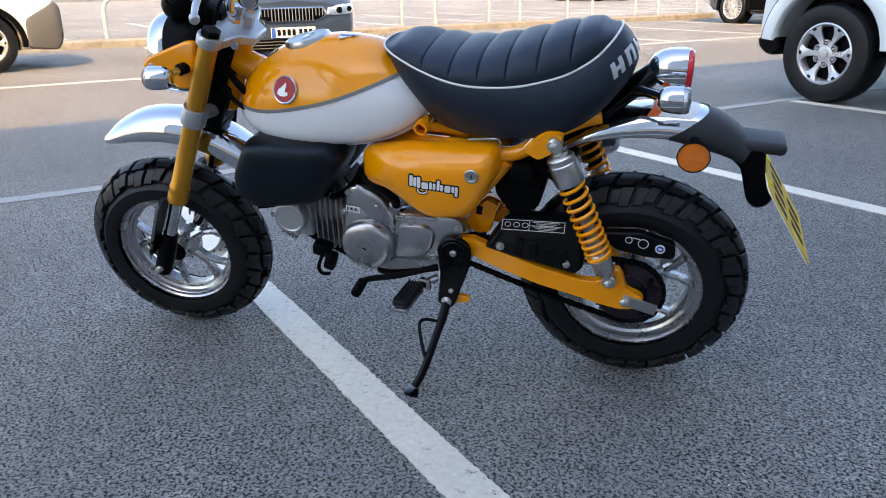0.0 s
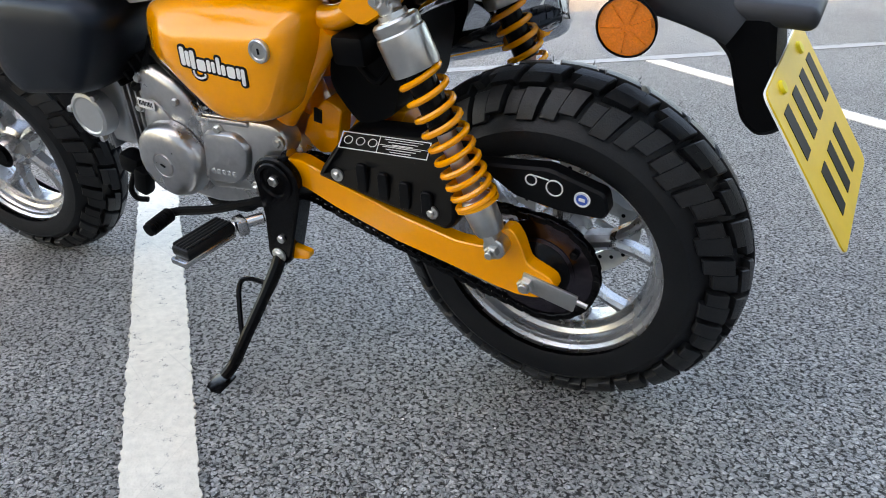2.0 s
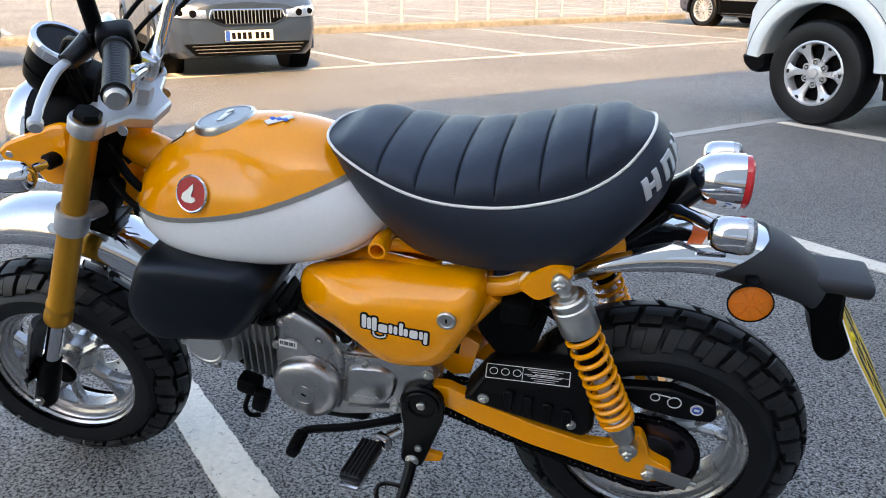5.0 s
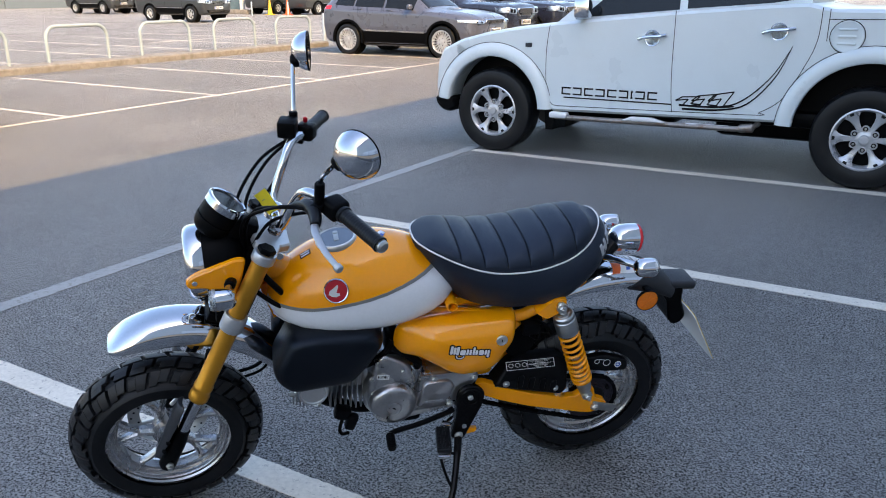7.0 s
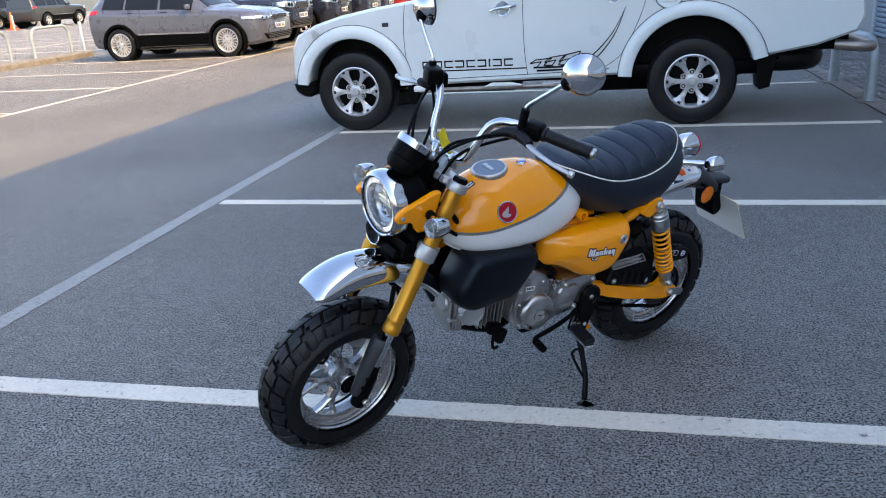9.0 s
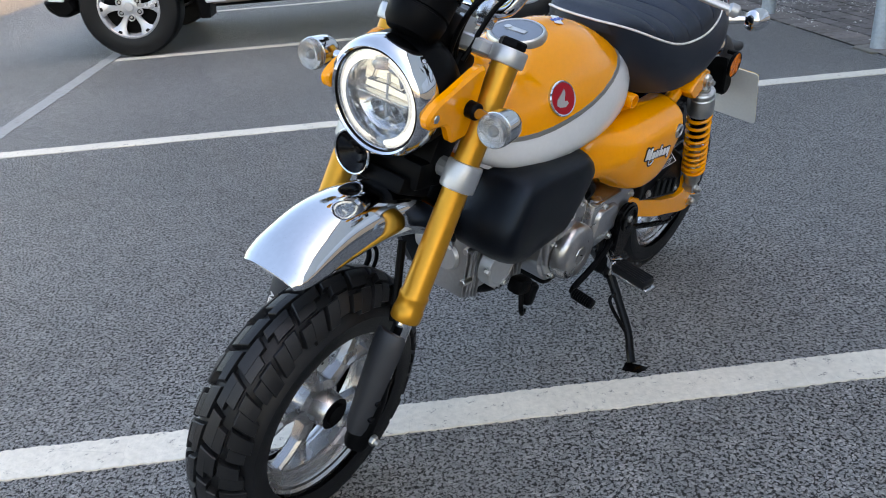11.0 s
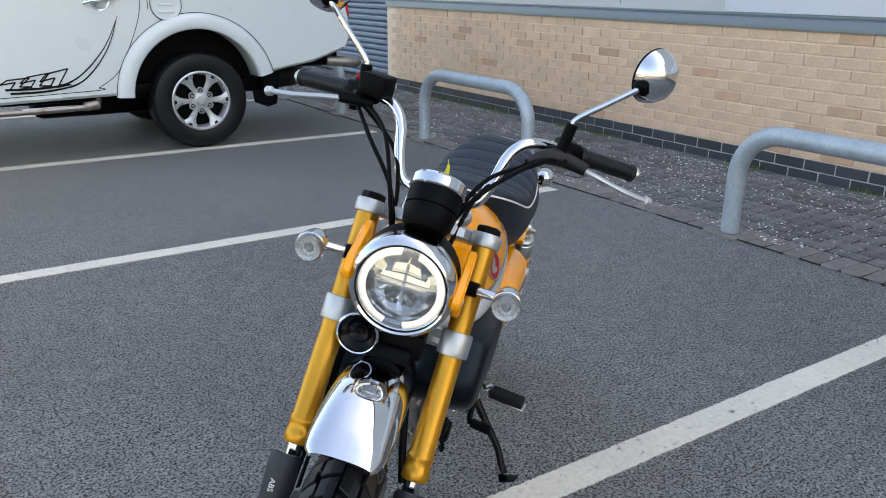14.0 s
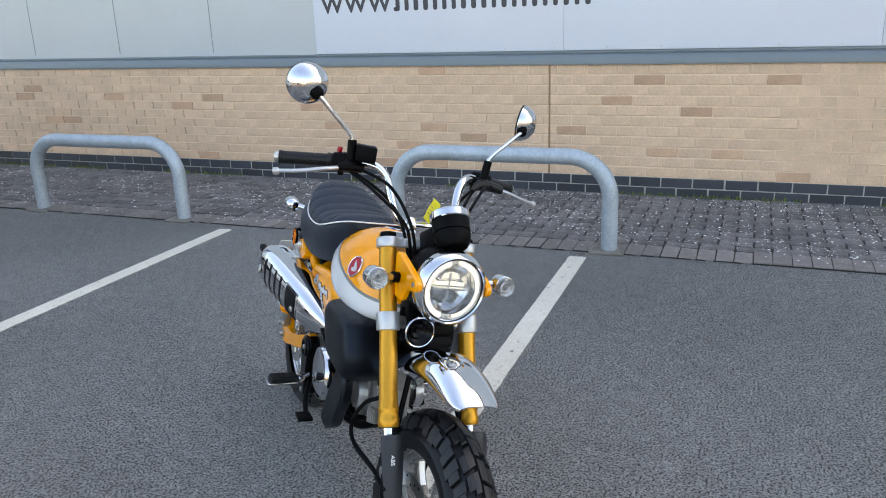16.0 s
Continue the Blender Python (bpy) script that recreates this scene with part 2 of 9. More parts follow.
GLASS_DARK = mat("car_glass", (0.008, 0.010, 0.012), 0.05, var=0.1, spec=0.34)
TRUCK_WHITE = mat("white_truck_paint", (0.635, 0.70, 0.715), 0.28, var=0.03, scale=2, coat=0.5, dirt=0.1, dirt_color=(0.45, 0.45, 0.42))
SUV_GREY = mat("grey_metallic_paint", (0.105, 0.115, 0.150), 0.28, 0.35, var=0.05, coat=0.7)
HATCH_GREY = mat("slate_car_paint", (0.030, 0.048, 0.082), 0.3, 0.15, var=0.05, coat=0.7)
NAVY = mat("navy_car_paint", (0.018, 0.022, 0.04), 0.25, 0.2, var=0.05, coat=0.7)
DARK_GREEN = mat("dark_grey_car_paint", (0.036, 0.041, 0.046), 0.3, 0.3, var=0.05, coat=0.7)
RED_PAINT = mat("red_car_paint", (0.42, 0.02, 0.02), 0.25, var=0.05, coat=0.7)
CAR_WHITE = mat("white_car_paint", (0.72, 0.73, 0.74), 0.3, var=0.03, coat=0.5)
RUST = mat("rusty_chrome", (0.30, 0.275, 0.255), 0.38, 0.8, var=0.2, scale=5, dirt=0.9, dirt_color=(0.16, 0.06, 0.025))
WHEEL_ALLOY = mat("car_alloy", (0.52, 0.53, 0.55), 0.28, 0.5, var=0.06, dirt=0.15)
GALV = mat("galvanised_steel", (0.36, 0.42, 0.47), 0.5, 0.35, var=0.22, scale=9, fine=60, bump=0.2, bump_scale=120, dirt=0.35, dirt_color=(0.55, 0.57, 0.57))
RAIL_WHITE = mat("white_rail_paint", (0.29, 0.35, 0.37), 0.5, var=0.12, scale=3, dirt=0.3, dirt_color=(0.3, 0.25, 0.18))
CONCRETE = mat("concrete", (0.22, 0.205, 0.18), 0.85, var=0.35, scale=3, fine=30, bump=1.0, bump_scale=60, dirt=1.0, dirt_color=(0.085, 0.075, 0.045))
BRICK = mat("buff_brick", (0.65, 0.455, 0.315), 0.85, var=0.22, scale=7, fine=90, bump=0.5, bump_scale=160, rand=0.055, dirt=0.5, dirt_color=(0.45, 0.315, 0.22))
BRICK_RED = mat("orange_brick", (0.53, 0.335, 0.22), 0.85, var=0.22, scale=7, fine=90, bump=0.5, bump_scale=160, rand=0.14)
BRICK_DARK = mat("blue_brick", (0.032, 0.037, 0.048), 0.6, var=0.25, scale=8, fine=90, bump=0.4, bump_scale=160, rand=0.3)
MORTAR = mat("buff_mortar", (0.78, 0.60, 0.455), 0.95, var=0.15, scale=5, bump=0.5, bump_scale=250)
MORTAR_GREY = mat("grey_mortar", (0.40, 0.40, 0.37), 0.95, var=0.3, scale=5, bump=0.5, bump_scale=250, dirt=0.4, dirt_color=(0.05, 0.09, 0.02))
PAVER = mat("block_paver", (0.120, 0.110, 0.108), 0.85, var=0.5, scale=12, fine=80, bump=0.8, bump_scale=110, rand=0.3, dirt=0.35, dirt_color=(0.30, 0.29, 0.27))
PAVER_EDGE = mat("kerb_paver", (0.175, 0.155, 0.145), 0.85, var=0.3, scale=12, fine=80, bump=0.8, bump_scale=110, rand=0.2, dirt=0.3, dirt_color=(0.35, 0.33, 0.3))
SAND = mat("joint_dirt", (0.018, 0.017, 0.016), 0.95, var=0.4, scale=20, bump=0.8, bump_scale=200)
SHELL = mat("pale_grit", (0.62, 0.61, 0.58), 0.8, var=0.2, rand=0.3)
PANEL = mat("grey_cladding", (0.47, 0.50, 0.52), 0.35, 0.1, var=0.05, scale=1.5, dirt=0.12, dirt_color=(0.36, 0.37, 0.36))
SIGN_WHITE = mat("white_sign", (0.66, 0.69, 0.76), 0.22, var=0.03, scale=1.2, dirt=0.08, dirt_color=(0.5, 0.52, 0.55))
SIGN_TEXT = mat("sign_lettering", (0.035, 0.037, 0.05), 0.4)
FLASHING = mat("grey_flashing", (0.14, 0.17, 0.19), 0.4, 0.3, var=0.08, scale=2)
SHUTTER = mat("blue_grey_shutter", (0.16, 0.22, 0.30), 0.45, 0.2, var=0.08, scale=2)
MOSS = mat("moss", (0.12, 0.16, 0.03), 0.9, var=0.4, scale=30)
CONE_ORANGE = mat("cone_orange", (0.75, 0.13, 0.02), 0.5)
CONE_YELLOW = mat("cone_yellow", (0.75, 0.5, 0.03), 0.5)
TIMBER = mat("weathered_timber", (0.32, 0.2, 0.11), 0.8, var=0.3, scale=2)

for deep in (VINYL, BOX_PLASTIC):
    deep.node_tree.nodes["Principled BSDF"].inputs["Specular Tint"].default_value = (0.62, 0.78, 1.0, 1.0)

# ---- mesh tools ----
def part(name, bm, material, parent=None, label="", smooth=35.0, m=None):
    """One mesh object from a bmesh, under a thing or a part."""
    bmesh.ops.recalc_face_normals(bm, faces=bm.faces)
    me = bpy.data.meshes.new(name)
    bm.to_mesh(me)
    bm.free()
    me.materials.append(material)
    if smooth:
        me.polygons.foreach_set("use_smooth", [True] * len(me.polygons))
        me.set_sharp_from_angle(angle=radians(smooth))
    ob = new(name, me)
    if parent:
        ob.parent = parent
    if m:
        ob.matrix_basis = m
    return tagged(ob, label)


def thing(name, label, category, m=None, group="", kind=""):
    ob = new(name)
    ob.empty_display_size = 0.1
    if m:
        ob.matrix_basis = m
    return tagged(ob, label, category, group, kind)


def B():
    return bmesh.new()


def spline(pts, n=6):
    """A smooth line through the points."""
    pts = [Vector(p) for p in pts]
    out = []
    for i in range(len(pts) - 1):
        a, b, c, d = pts[max(i - 1, 0)], pts[i], pts[i + 1], pts[min(i + 2, len(pts) - 1)]
        for k in range(n):
            t = k / n
            out.append(0.5 * (2 * b + (c - a) * t + (2 * a - 5 * b + 4 * c - d) * t * t + (3 * b - a - 3 * c + d) * t ** 3))
    return out + [pts[-1]]


def interp(x, table):
    """Smooth reading of a table of (x, value)."""
    xs, ys = [p[0] for p in table], [p[1] for p in table]
    if x <= xs[0]:
        return ys[0]
    if x >= xs[-1]:
        return ys[-1]
    i = next(k for k in range(len(xs) - 1) if xs[k + 1] >= x)
    h = xs[i + 1] - xs[i]
    t = (x - xs[i]) / h
    sl = lambda k: (ys[min(k + 1, len(ys) - 1)] - ys[max(k - 1, 0)]) / max(1e-9, xs[min(k + 1, len(xs) - 1)] - xs[max(k - 1, 0)])
    m0, m1 = sl(i) * h, sl(i + 1) * h
    return (2 * t ** 3 - 3 * t * t + 1) * ys[i] + (t ** 3 - 2 * t * t + t) * m0 + (-2 * t ** 3 + 3 * t * t) * ys[i + 1] + (t ** 3 - t * t) * m1


def loft(bm, rings, closed=True, caps=True):
    rows = [[bm.verts.new(p) for p in ring] for ring in rings]
    n = len(rows[0])
    for a, b in zip(rows, rows[1:]):
        for i in range(n if closed else n - 1):
            j = (i + 1) % n
            bm.faces.new((a[i], a[j], b[j], b[i]))
    if caps and closed:
        bm.faces.new(rows[0][::-1])
        bm.faces.new(rows[-1])
    return rows


def tube(bm, pts, r, seg=10, caps=True):
    """A round bar along a line; r is one radius or one for each point."""
    pts = [Vector(p) for p in pts]
    rs = r if isinstance(r, (list, tuple)) else [r] * len(pts)
    rings, up = [], None
    for i, p in enumerate(pts):
        d = (pts[min(i + 1, len(pts) - 1)] - pts[max(i - 1, 0)]).normalized()
        if up is None:
            up = d.orthogonal().normalized()
        up = (up - d * up.dot(d)).normalized()
        side = d.cross(up)
        rings.append([p + (up * math.cos(a) + side * math.sin(a)) * rs[i] for a in (2 * math.pi * k / seg for k in range(seg))])
    loft(bm, rings, True, caps)


def rod(bm, p0, p1, r, seg=16, bev=0.0, r2=None):
    """A straight bar or bolt with chamfered ends."""
    p0, p1 = Vector(p0), Vector(p1)
    d, r2 = (p1 - p0), r if r2 is None else r2
    if bev:
        u = d.normalized() * bev
        tube(bm, [p0, p0 + u, p1 - u, p1], [r - bev, r, r2, r2 - bev], seg)
    else:
        tube(bm, [p0, p1], [r, r2], seg)


def axis_frame(o, d):
    """A frame at o whose z axis points along d."""
    return Matrix.Translation(o) @ Vector(d).to_track_quat("Z", "Y").to_matrix().to_4x4()


def lathe(bm, prof, m=None, seg=32, closed=False):
    """Turn a profile of (radius, height) round the z axis of m."""
    m = m or Matrix()
    rows = []
    for r, h in prof:
        if r < 1e-6:
            rows.append([bm.verts.new(m @ Vector((0, 0, h)))])
        else:
            rows.append([bm.verts.new(m @ Vector((r * math.cos(a), r * math.sin(a), h))) for a in (2 * math.pi * k / seg for k in range(seg))])
    pairs = list(zip(rows, rows[1:])) + ([(rows[-1], rows[0])] if closed else [])
    for a, b in pairs:
        for i in range(seg):
            j = (i + 1) % seg
            if len(a) == 1 and len(b) == 1:
                continue
            if len(a) == 1:
                bm.faces.new((a[0], b[j], b[i]))
            elif len(b) == 1:
                bm.faces.new((a[i], a[j], b[0]))
            else:
                bm.faces.new((a[i], a[j], b[j], b[i]))


def inset_poly(poly, d):
    area = sum(a[0] * b[1] - b[0] * a[1] for a, b in zip(poly, poly[1:] + poly[:1]))
    s, out, n = (1 if area > 0 else -1), [], len(poly)
    for i in range(n):
        p0, p, p1 = Vector(poly[i - 1]), Vector(poly[i]), Vector(poly[(i + 1) % n])
        a, b = (p - p0).normalized(), (p1 - p).normalized()
        na, nb = Vector((-a.y, a.x)) * s, Vector((-b.y, b.x)) * s
        k = na + nb
        k = k / max(0.6, k.length_squared / 2) if k.length > 1e-6 else na
        out.append(tuple(p + k * d))
    return out


def round_poly(poly, r, n=3):
    """Corners of an outline cut back by r and rounded."""
    out = []
    for i in range(len(poly)):
        p0, p, p1 = Vector(poly[i - 1]), Vector(poly[i]), Vector(poly[(i + 1) % len(poly)])
        rr = min(r, (p0 - p).length * 0.45, (p1 - p).length * 0.45)
        a, b = p + (p0 - p).normalized() * rr, p + (p1 - p).normalized() * rr
        for k in range(n + 1):
            t = k / n
            out.append(tuple(a * (1 - t) ** 2 + p * 2 * t * (1 - t) + b * t * t))
    return out


def prism(bm, poly, layers, m=None):
    """Stack an outline of (x, z) along y: layers of (y, inset)."""
    m = m or Matrix()
    loft(bm, [[m @ Vector((x, y, z)) for x, z in (inset_poly(poly, d) if d else poly)] for y, d in layers])


def rbox(bm, size, m=None, bev=0.004, seg=2):
    """A box with rounded edges, about its centre."""
    m = m or Matrix()
    got = bmesh.ops.create_cube(bm, size=1.0, matrix=m @ Matrix.Diagonal((*size, 1)))
    if bev:
        edges = list({e for v in got["verts"] for e in v.link_edges})
        bmesh.ops.bevel(bm, geom=edges, offset=bev, segments=seg, affect="EDGES", profile=0.5)


def at(x, y, z, rx=0, ry=0, rz=0):
    return pose(x, y, z, rx, ry, rz)


def pillow(bm, poly, rings):
    """A domed panel: an outline of (x, z) shrunk towards its middle, in rings of (share, y)."""
    cx, cz = sum(p[0] for p in poly) / len(poly), sum(p[1] for p in poly) / len(poly)
    loft(bm, [[Vector((cx + (x - cx) * k, y, cz + (z - cz) * k)) for x, z in poly] for k, y in rings])


def bars(bm, widths, h, m, gap=0.25, thick=0.0012, slant=0.0):
    """A row of plain raised bars in the xz plane of m, in place of writing."""
    x = 0.0
    for w in widths:
        if w > 0:
            prism(bm, round_poly([(x, 0), (x + w, 0), (x + w + slant * h, h), (x + slant * h, h)], h * 0.25, 3), [(0, 0), (-thick, 0)], m)
        x += abs(w) + h * gap


def lettering(name, text, size, material, parent, m, label="", depth=0.001):
    """Raised letters in the built-in font, reading along x with z up."""
    cu = bpy.data.curves.new(name, "FONT")
    cu.body, cu.size, cu.extrude = text, size, depth
    ob = new(name, cu)
    me = bpy.data.meshes.new_from_object(ob.evaluated_get(bpy.context.evaluated_depsgraph_get()))
    bpy.data.objects.remove(ob)
    me.materials.clear()
    me.materials.append(material)
    ob = new(name, me)
    ob.parent = parent
    ob.matrix_basis = m @ pose(0, 0, 0, 90, 0, 0)
    return tagged(ob, label)

# ---- the ground and the car park markings ----
def setting(name, bm, material, label, m=None, smooth=35.0, kind="structure", category=""):
    ob = part(name, bm, material, None, label, smooth, m)
    return tagged(ob, label, category or name.split("_")[0], kind=kind)


bm = B()
rows = [[bm.verts.new((x, y, 0)) for y in (-400, -60, -20, 0, 20, 60, 400)] for x in (-400, -60, -20, 0, 20, 60, 400)]
for a, b in zip(rows, rows[1:]):
    for i in range(6):
        bm.faces.new((a[i], b[i], b[i + 1], a[i + 1]))
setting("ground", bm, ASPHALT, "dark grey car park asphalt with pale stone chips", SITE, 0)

rnd = random.Random(4)


def painted_line(p0, p1, width, step=0.03, rough=0.004, material=LINE):
    """A strip of road paint with ragged edges, a few millimetres thick."""
    p0, p1 = Vector((*p0, 0)), Vector((*p1, 0))
    d = p1 - p0
    n = max(2, int(d.length / step))
    side = Vector((-d.y, d.x, 0)).normalized()
    bm = B()
    rings = []
    for k in range(n + 1):
        e0, e1 = rnd.uniform(-rough, rough), rnd.uniform(-rough, rough)
        if k in (0, n):
            e0, e1 = e0 - 0.006, e1 - 0.006
        p = p0 + d * (k / n)
        a, b = p - side * (width / 2 + e0), p + side * (width / 2 + e1)
        rings.append([a + Vector((0, 0, -0.002)), a + Vector((0, 0, 0.0035)), b + Vector((0, 0, 0.0035)), b + Vector((0, 0, -0.002))])
    loft(bm, rings)
    ob = part("parking_line", bm, material, None, "", 0, SITE)
    return tagged(ob, "worn white painted parking bay line on asphalt", "road marking", "parking bay lines", "structure")


for a in (-2.45, 0.0, 2.40):
    painted_line((-4.63, a), (0.03, a), 0.10, 0.009, 0.0026)
for a in (-4.85, 4.8, 7.2):
    painted_line((-4.63, a), (0.03, a), 0.10, 0.1)
painted_line((-4.72, -9.0), (-4.66, 14.0), 0.10, 0.04, 0.006, LINE_WORN)
painted_line((-9.68, -14.0), (-9.68, 13.6), 0.075, 0.15, 0.006, LINE_FAR)
for k in range(-6, 5):
    painted_line((-14.5, 1.80 + 2.35 * k), (-9.735, 1.80 + 2.35 * k), 0.075, 0.2, 0.006, LINE_FAR)
for a0 in (-24, 18):
    painted_line((-20.3, a0 - 6), (-20.3, a0 + 22), 0.10, 0.4, 0.006, LINE_FAR)
for k in range(-8, 10):
    painted_line((-20.2, 1.0 + 2.4 * k), (-15.8, 1.0 + 2.4 * k), 0.09, 0.3, 0.006, LINE_FAR)
    painted_line((-24.9, 1.0 + 2.4 * k), (-20.4, 1.0 + 2.4 * k), 0.09, 0.3, 0.006, LINE_FAR)

# ---- kerbed island with white hoops ----
bm = B()
outline = [(-14.85, -16.0), (-14.82, 12.9), (-14.92, 13.3), (-15.2, 13.4), (-15.45, 13.3), (-15.5, 12.9), (-15.5, -16.0)]
loft(bm, [[Vector((x + rnd.uniform(-0.01, 0.01), y, z)) for x, y in (inset_poly(outline, d) if d else outline)] for z, d in ((-0.02, 0), (0.10, 0), (0.125, 0.025), (0.125, 0.12))])
setting("kerb_island", bm, CONCRETE, "low concrete kerb island with weathered dirty edge", SITE, category="kerb")


def hoop(width, height, r, radius):
    bm = B()
    pts = [Vector((0, -width / 2, -0.03)), Vector((0, -width / 2, height - radius))]
    pts += [Vector((0, -width / 2 + radius - radius * math.cos(a), height - radius + radius * math.sin(a))) for a in (math.pi / 2 * k / 10 for k in range(1, 10))]
    pts += [Vector((0, -width / 2 + radius, height))]
    pts += [Vector((0, -p.y, p.z)) for p in pts[::-1]]
    tube(bm, pts, r, 18)
    return bm


white_hoops = None
for a in (-12.85, -10.75, -8.65, -6.58, -4.5, -2.4, -0.33, 1.78, 3.9, 6.0, 8.12, 10.17, 12.25):
    m = SITE @ at(-15.22, a, 0.12)
    if white_hoops is None:
        bm = hoop(1.32, 0.66, 0.034, 0.22)
        white_hoops = thing("hoop_barrier", "white painted tubular steel hoop barrier on kerb", "barrier", m, "white hoops on the kerb")
        part("hoop", bm, RAIL_WHITE, white_hoops)
        for s in (-1, 1):
            bm = B()
            lathe(bm, [(0.0, 0.006), (0.055, 0.006), (0.06, -0.01)], at(0, s * 0.66, 0), 20)
            part("foot_plate", bm, CONCRETE, white_hoops)
    else:
        copy_thing(white_hoops, m)
rack = None
for a in (-1.92, 1.16, 4.1):
    m = SITE @ at(0.20, a, 0.0)
    if rack is None:
        bm = hoop(1.36, 0.555, 0.048, 0.24)
        rack = thing("hoop_barrier", "galvanised blue-grey steel hoop barrier beside block paving", "barrier", m, "galvanised hoops by the wall")
        part("hoop", bm, GALV, rack, "scuffed galvanised tube")
        for s in (-1, 1):
            bm = B()
            loft(bm, [[Vector((x + rnd.uniform(-0.01, 0.01), s * 0.68 + y, z)) for x, y in round_poly([(-0.11, -0.10), (0.09, -0.09), (0.10, 0.10), (-0.10, 0.11)], 0.03)] for z in (-0.01, 0.012)])
            part("concrete_foot", bm, CONCRETE, rack, "pale concrete footing")
    else:
        copy_thing(rack, m)

# ---- the building ----
WALL = 1.65
A0, A1 = -13.0, 5.03
bm = B()
rbox(bm, (0.30, A1 - A0, 0.985), at(WALL + 0.138, (A0 + A1) / 2, 0.49), 0)
setting("wall_brick", bm, MORTAR, "low buff brick wall base with pale mortar", SITE, 0, category="wall")
bm = B()
rbox(bm, (0.26, A1 - A0, 6.6), at(WALL + 0.20, (A0 + A1) / 2, 1.065 + 3.3), 0)
rbox(bm, (14.0, 0.3, 7.65), at(WALL + 7.0, A0 + 0.15, 3.825), 0)
setting("wall_cladding", bm, PANEL, "pale grey flat metal cladding panels", SITE, 0, category="wall")
bm = B()
rbox(bm, (14.2, 60.0, 0.25), at(WALL + 7.05, A0 + 30, 7.84), 0.02)
setting("roof", bm, FLASHING, "flat grey metal roof edge", SITE)
bm = B()
for k in range(1, 5):
    rbox(bm, (0.004, 0.0035, 5.8), at(WALL + 0.069, 0.143 + 1.058 * k, 4.0), 0)
setting("panel_joint", bm, FLASHING, "thin dark joints between cladding panels", SITE, 0, category="trim")
bm = B()
prism(bm, [(WALL + 0.06, 0.98), (WALL - 0.035, 0.975), (WALL - 0.035, 1.005), (WALL - 0.02, 1.045), (WALL + 0.06, 1.062)], [(A0, 0), (A1, 0)], None)
rbox(bm, (0.05, A1 - A0, 0.018), at(WALL + 0.045, (A0 + A1) / 2, 1.062), 0.004)
setting("trim_flashing", bm, FLASHING, "grey metal drip flashing above brickwork", SITE, category="trim")
# the sign board
sign = thing("sign_board", "large white flat sign board with dark lettering on cladding", "sign", SITE @ at(WALL + 0.060, 0.143, 1.075))
for k in range(3):
    bm = B()
    rbox(bm, (0.012, 2.115, 1.15), at(0, -1.0585 - 2.117 * k, 0.575), 0.002)
    part("board", bm, SIGN_WHITE, sign, "glossy white sign panel")
for k in range(16):
    bm = B()
    lathe(bm, [(0.0, 0.0), (0.006, 0.0), (0.006, 0.003), (0.0, 0.003)], at(-0.006, -0.1 - 0.39 * k, 0.02, 0, -90, 0), 10)
    part("screw", bm, STEEL, sign)
lettering("web_prefix", "www.", 0.30, SIGN_TEXT, sign, at(-0.0075, -0.075, 0.325, 0, 0, -90), "dark lettering")
bm = B()
fr = at(-0.0065, -0.755, 0.325, 0, 0, -90)
bars(bm, (0.035, 0.035, 0.04, 0.04, 0.035, 0.035, 0.035, 0.04, 0.04, 0.04, 0.035, 0.04, 0.035, 0.035, 0.04, 0.035, 0.035, 0.04, 0.035, 0.04), 0.165, fr, 0.26, 0.002)
part("lettering_bar", bm, SIGN_TEXT, sign, "dark bars of sign lettering")
plaque = thing("wall_plaque", "small dark sign plaque fixed to grey cladding", "sign", SITE @ at(WALL + 0.062, 4.71, 1.53))
bm = B()
rbox(bm, (0.016, 0.60, 0.44), None, 0.003)
part("plaque_board", bm, NAVY, plaque, "dark blue sign board")
bm = B()
rbox(bm, (0.003, 0.40, 0.03), at(-0.009, 0, -0.10), 0)
part("plaque_bar", bm, WHITE_PRINT, plaque)
# the recessed roller shutter beyond the corner
bm = B()
rbox(bm, (0.3, 0.05, 7.6), at(WALL + 0.175, A1 + 0.027, 3.8), 0)
rbox(bm, (4.0, 0.30, 7.6), at(WALL + 2.3, 10.0, 3.8), 0)
setting("wall_return", bm, PANEL, "grey wall return beside the shutter", SITE, 0, category="wall")
bm = B()
prof = []
for k in range(101):
    z = 0.02 + 0.075 * k
    prof += [(0.0, z), (0.028, z + 0.012), (0.034, z + 0.037), (0.028, z + 0.062)]
rings = [[Vector((WALL + 0.32 - x, a, z)) for x, z in prof] + [Vector((WALL + 0.42, a, prof[-1][1])), Vector((WALL + 0.42, a, 0.0))] for a in (A1 + 0.053, 9.9)]
loft(bm, rings)
setting("door_shutter", bm, SHUTTER, "blue-grey ribbed steel roller shutter", SITE, 30, category="door")
bm = B()
rbox(bm, (0.3, 40.0, 7.6), at(WALL + 0.20, 30.1, 3.8), 0)
rbox(bm, (0.3, 60.0, 7.6), at(WALL + 14.0, A0 + 30, 3.8), 0)
setting("wall_far", bm, PANEL, "grey clad building wall", SITE, 0, category="wall")

# ---- parked vehicles ----
# A vehicle's own frame: x backwards from its nose, y to its right, z up, near side at y = 0.
def arch_outline(low, centres, r, z_c):
    """Lower edge from front to back with round wheel arches cut into it."""
    pts = []
    for c in centres:
        a0 = math.asin(max(-0.9, min(0.9, (low - z_c) / r)))
        for k in range(15):
            a = math.pi - a0 + (a0 - (math.pi - a0)) * k / 14
            pts.append((c + r * math.cos(a), z_c + r * math.sin(a)))
    return pts


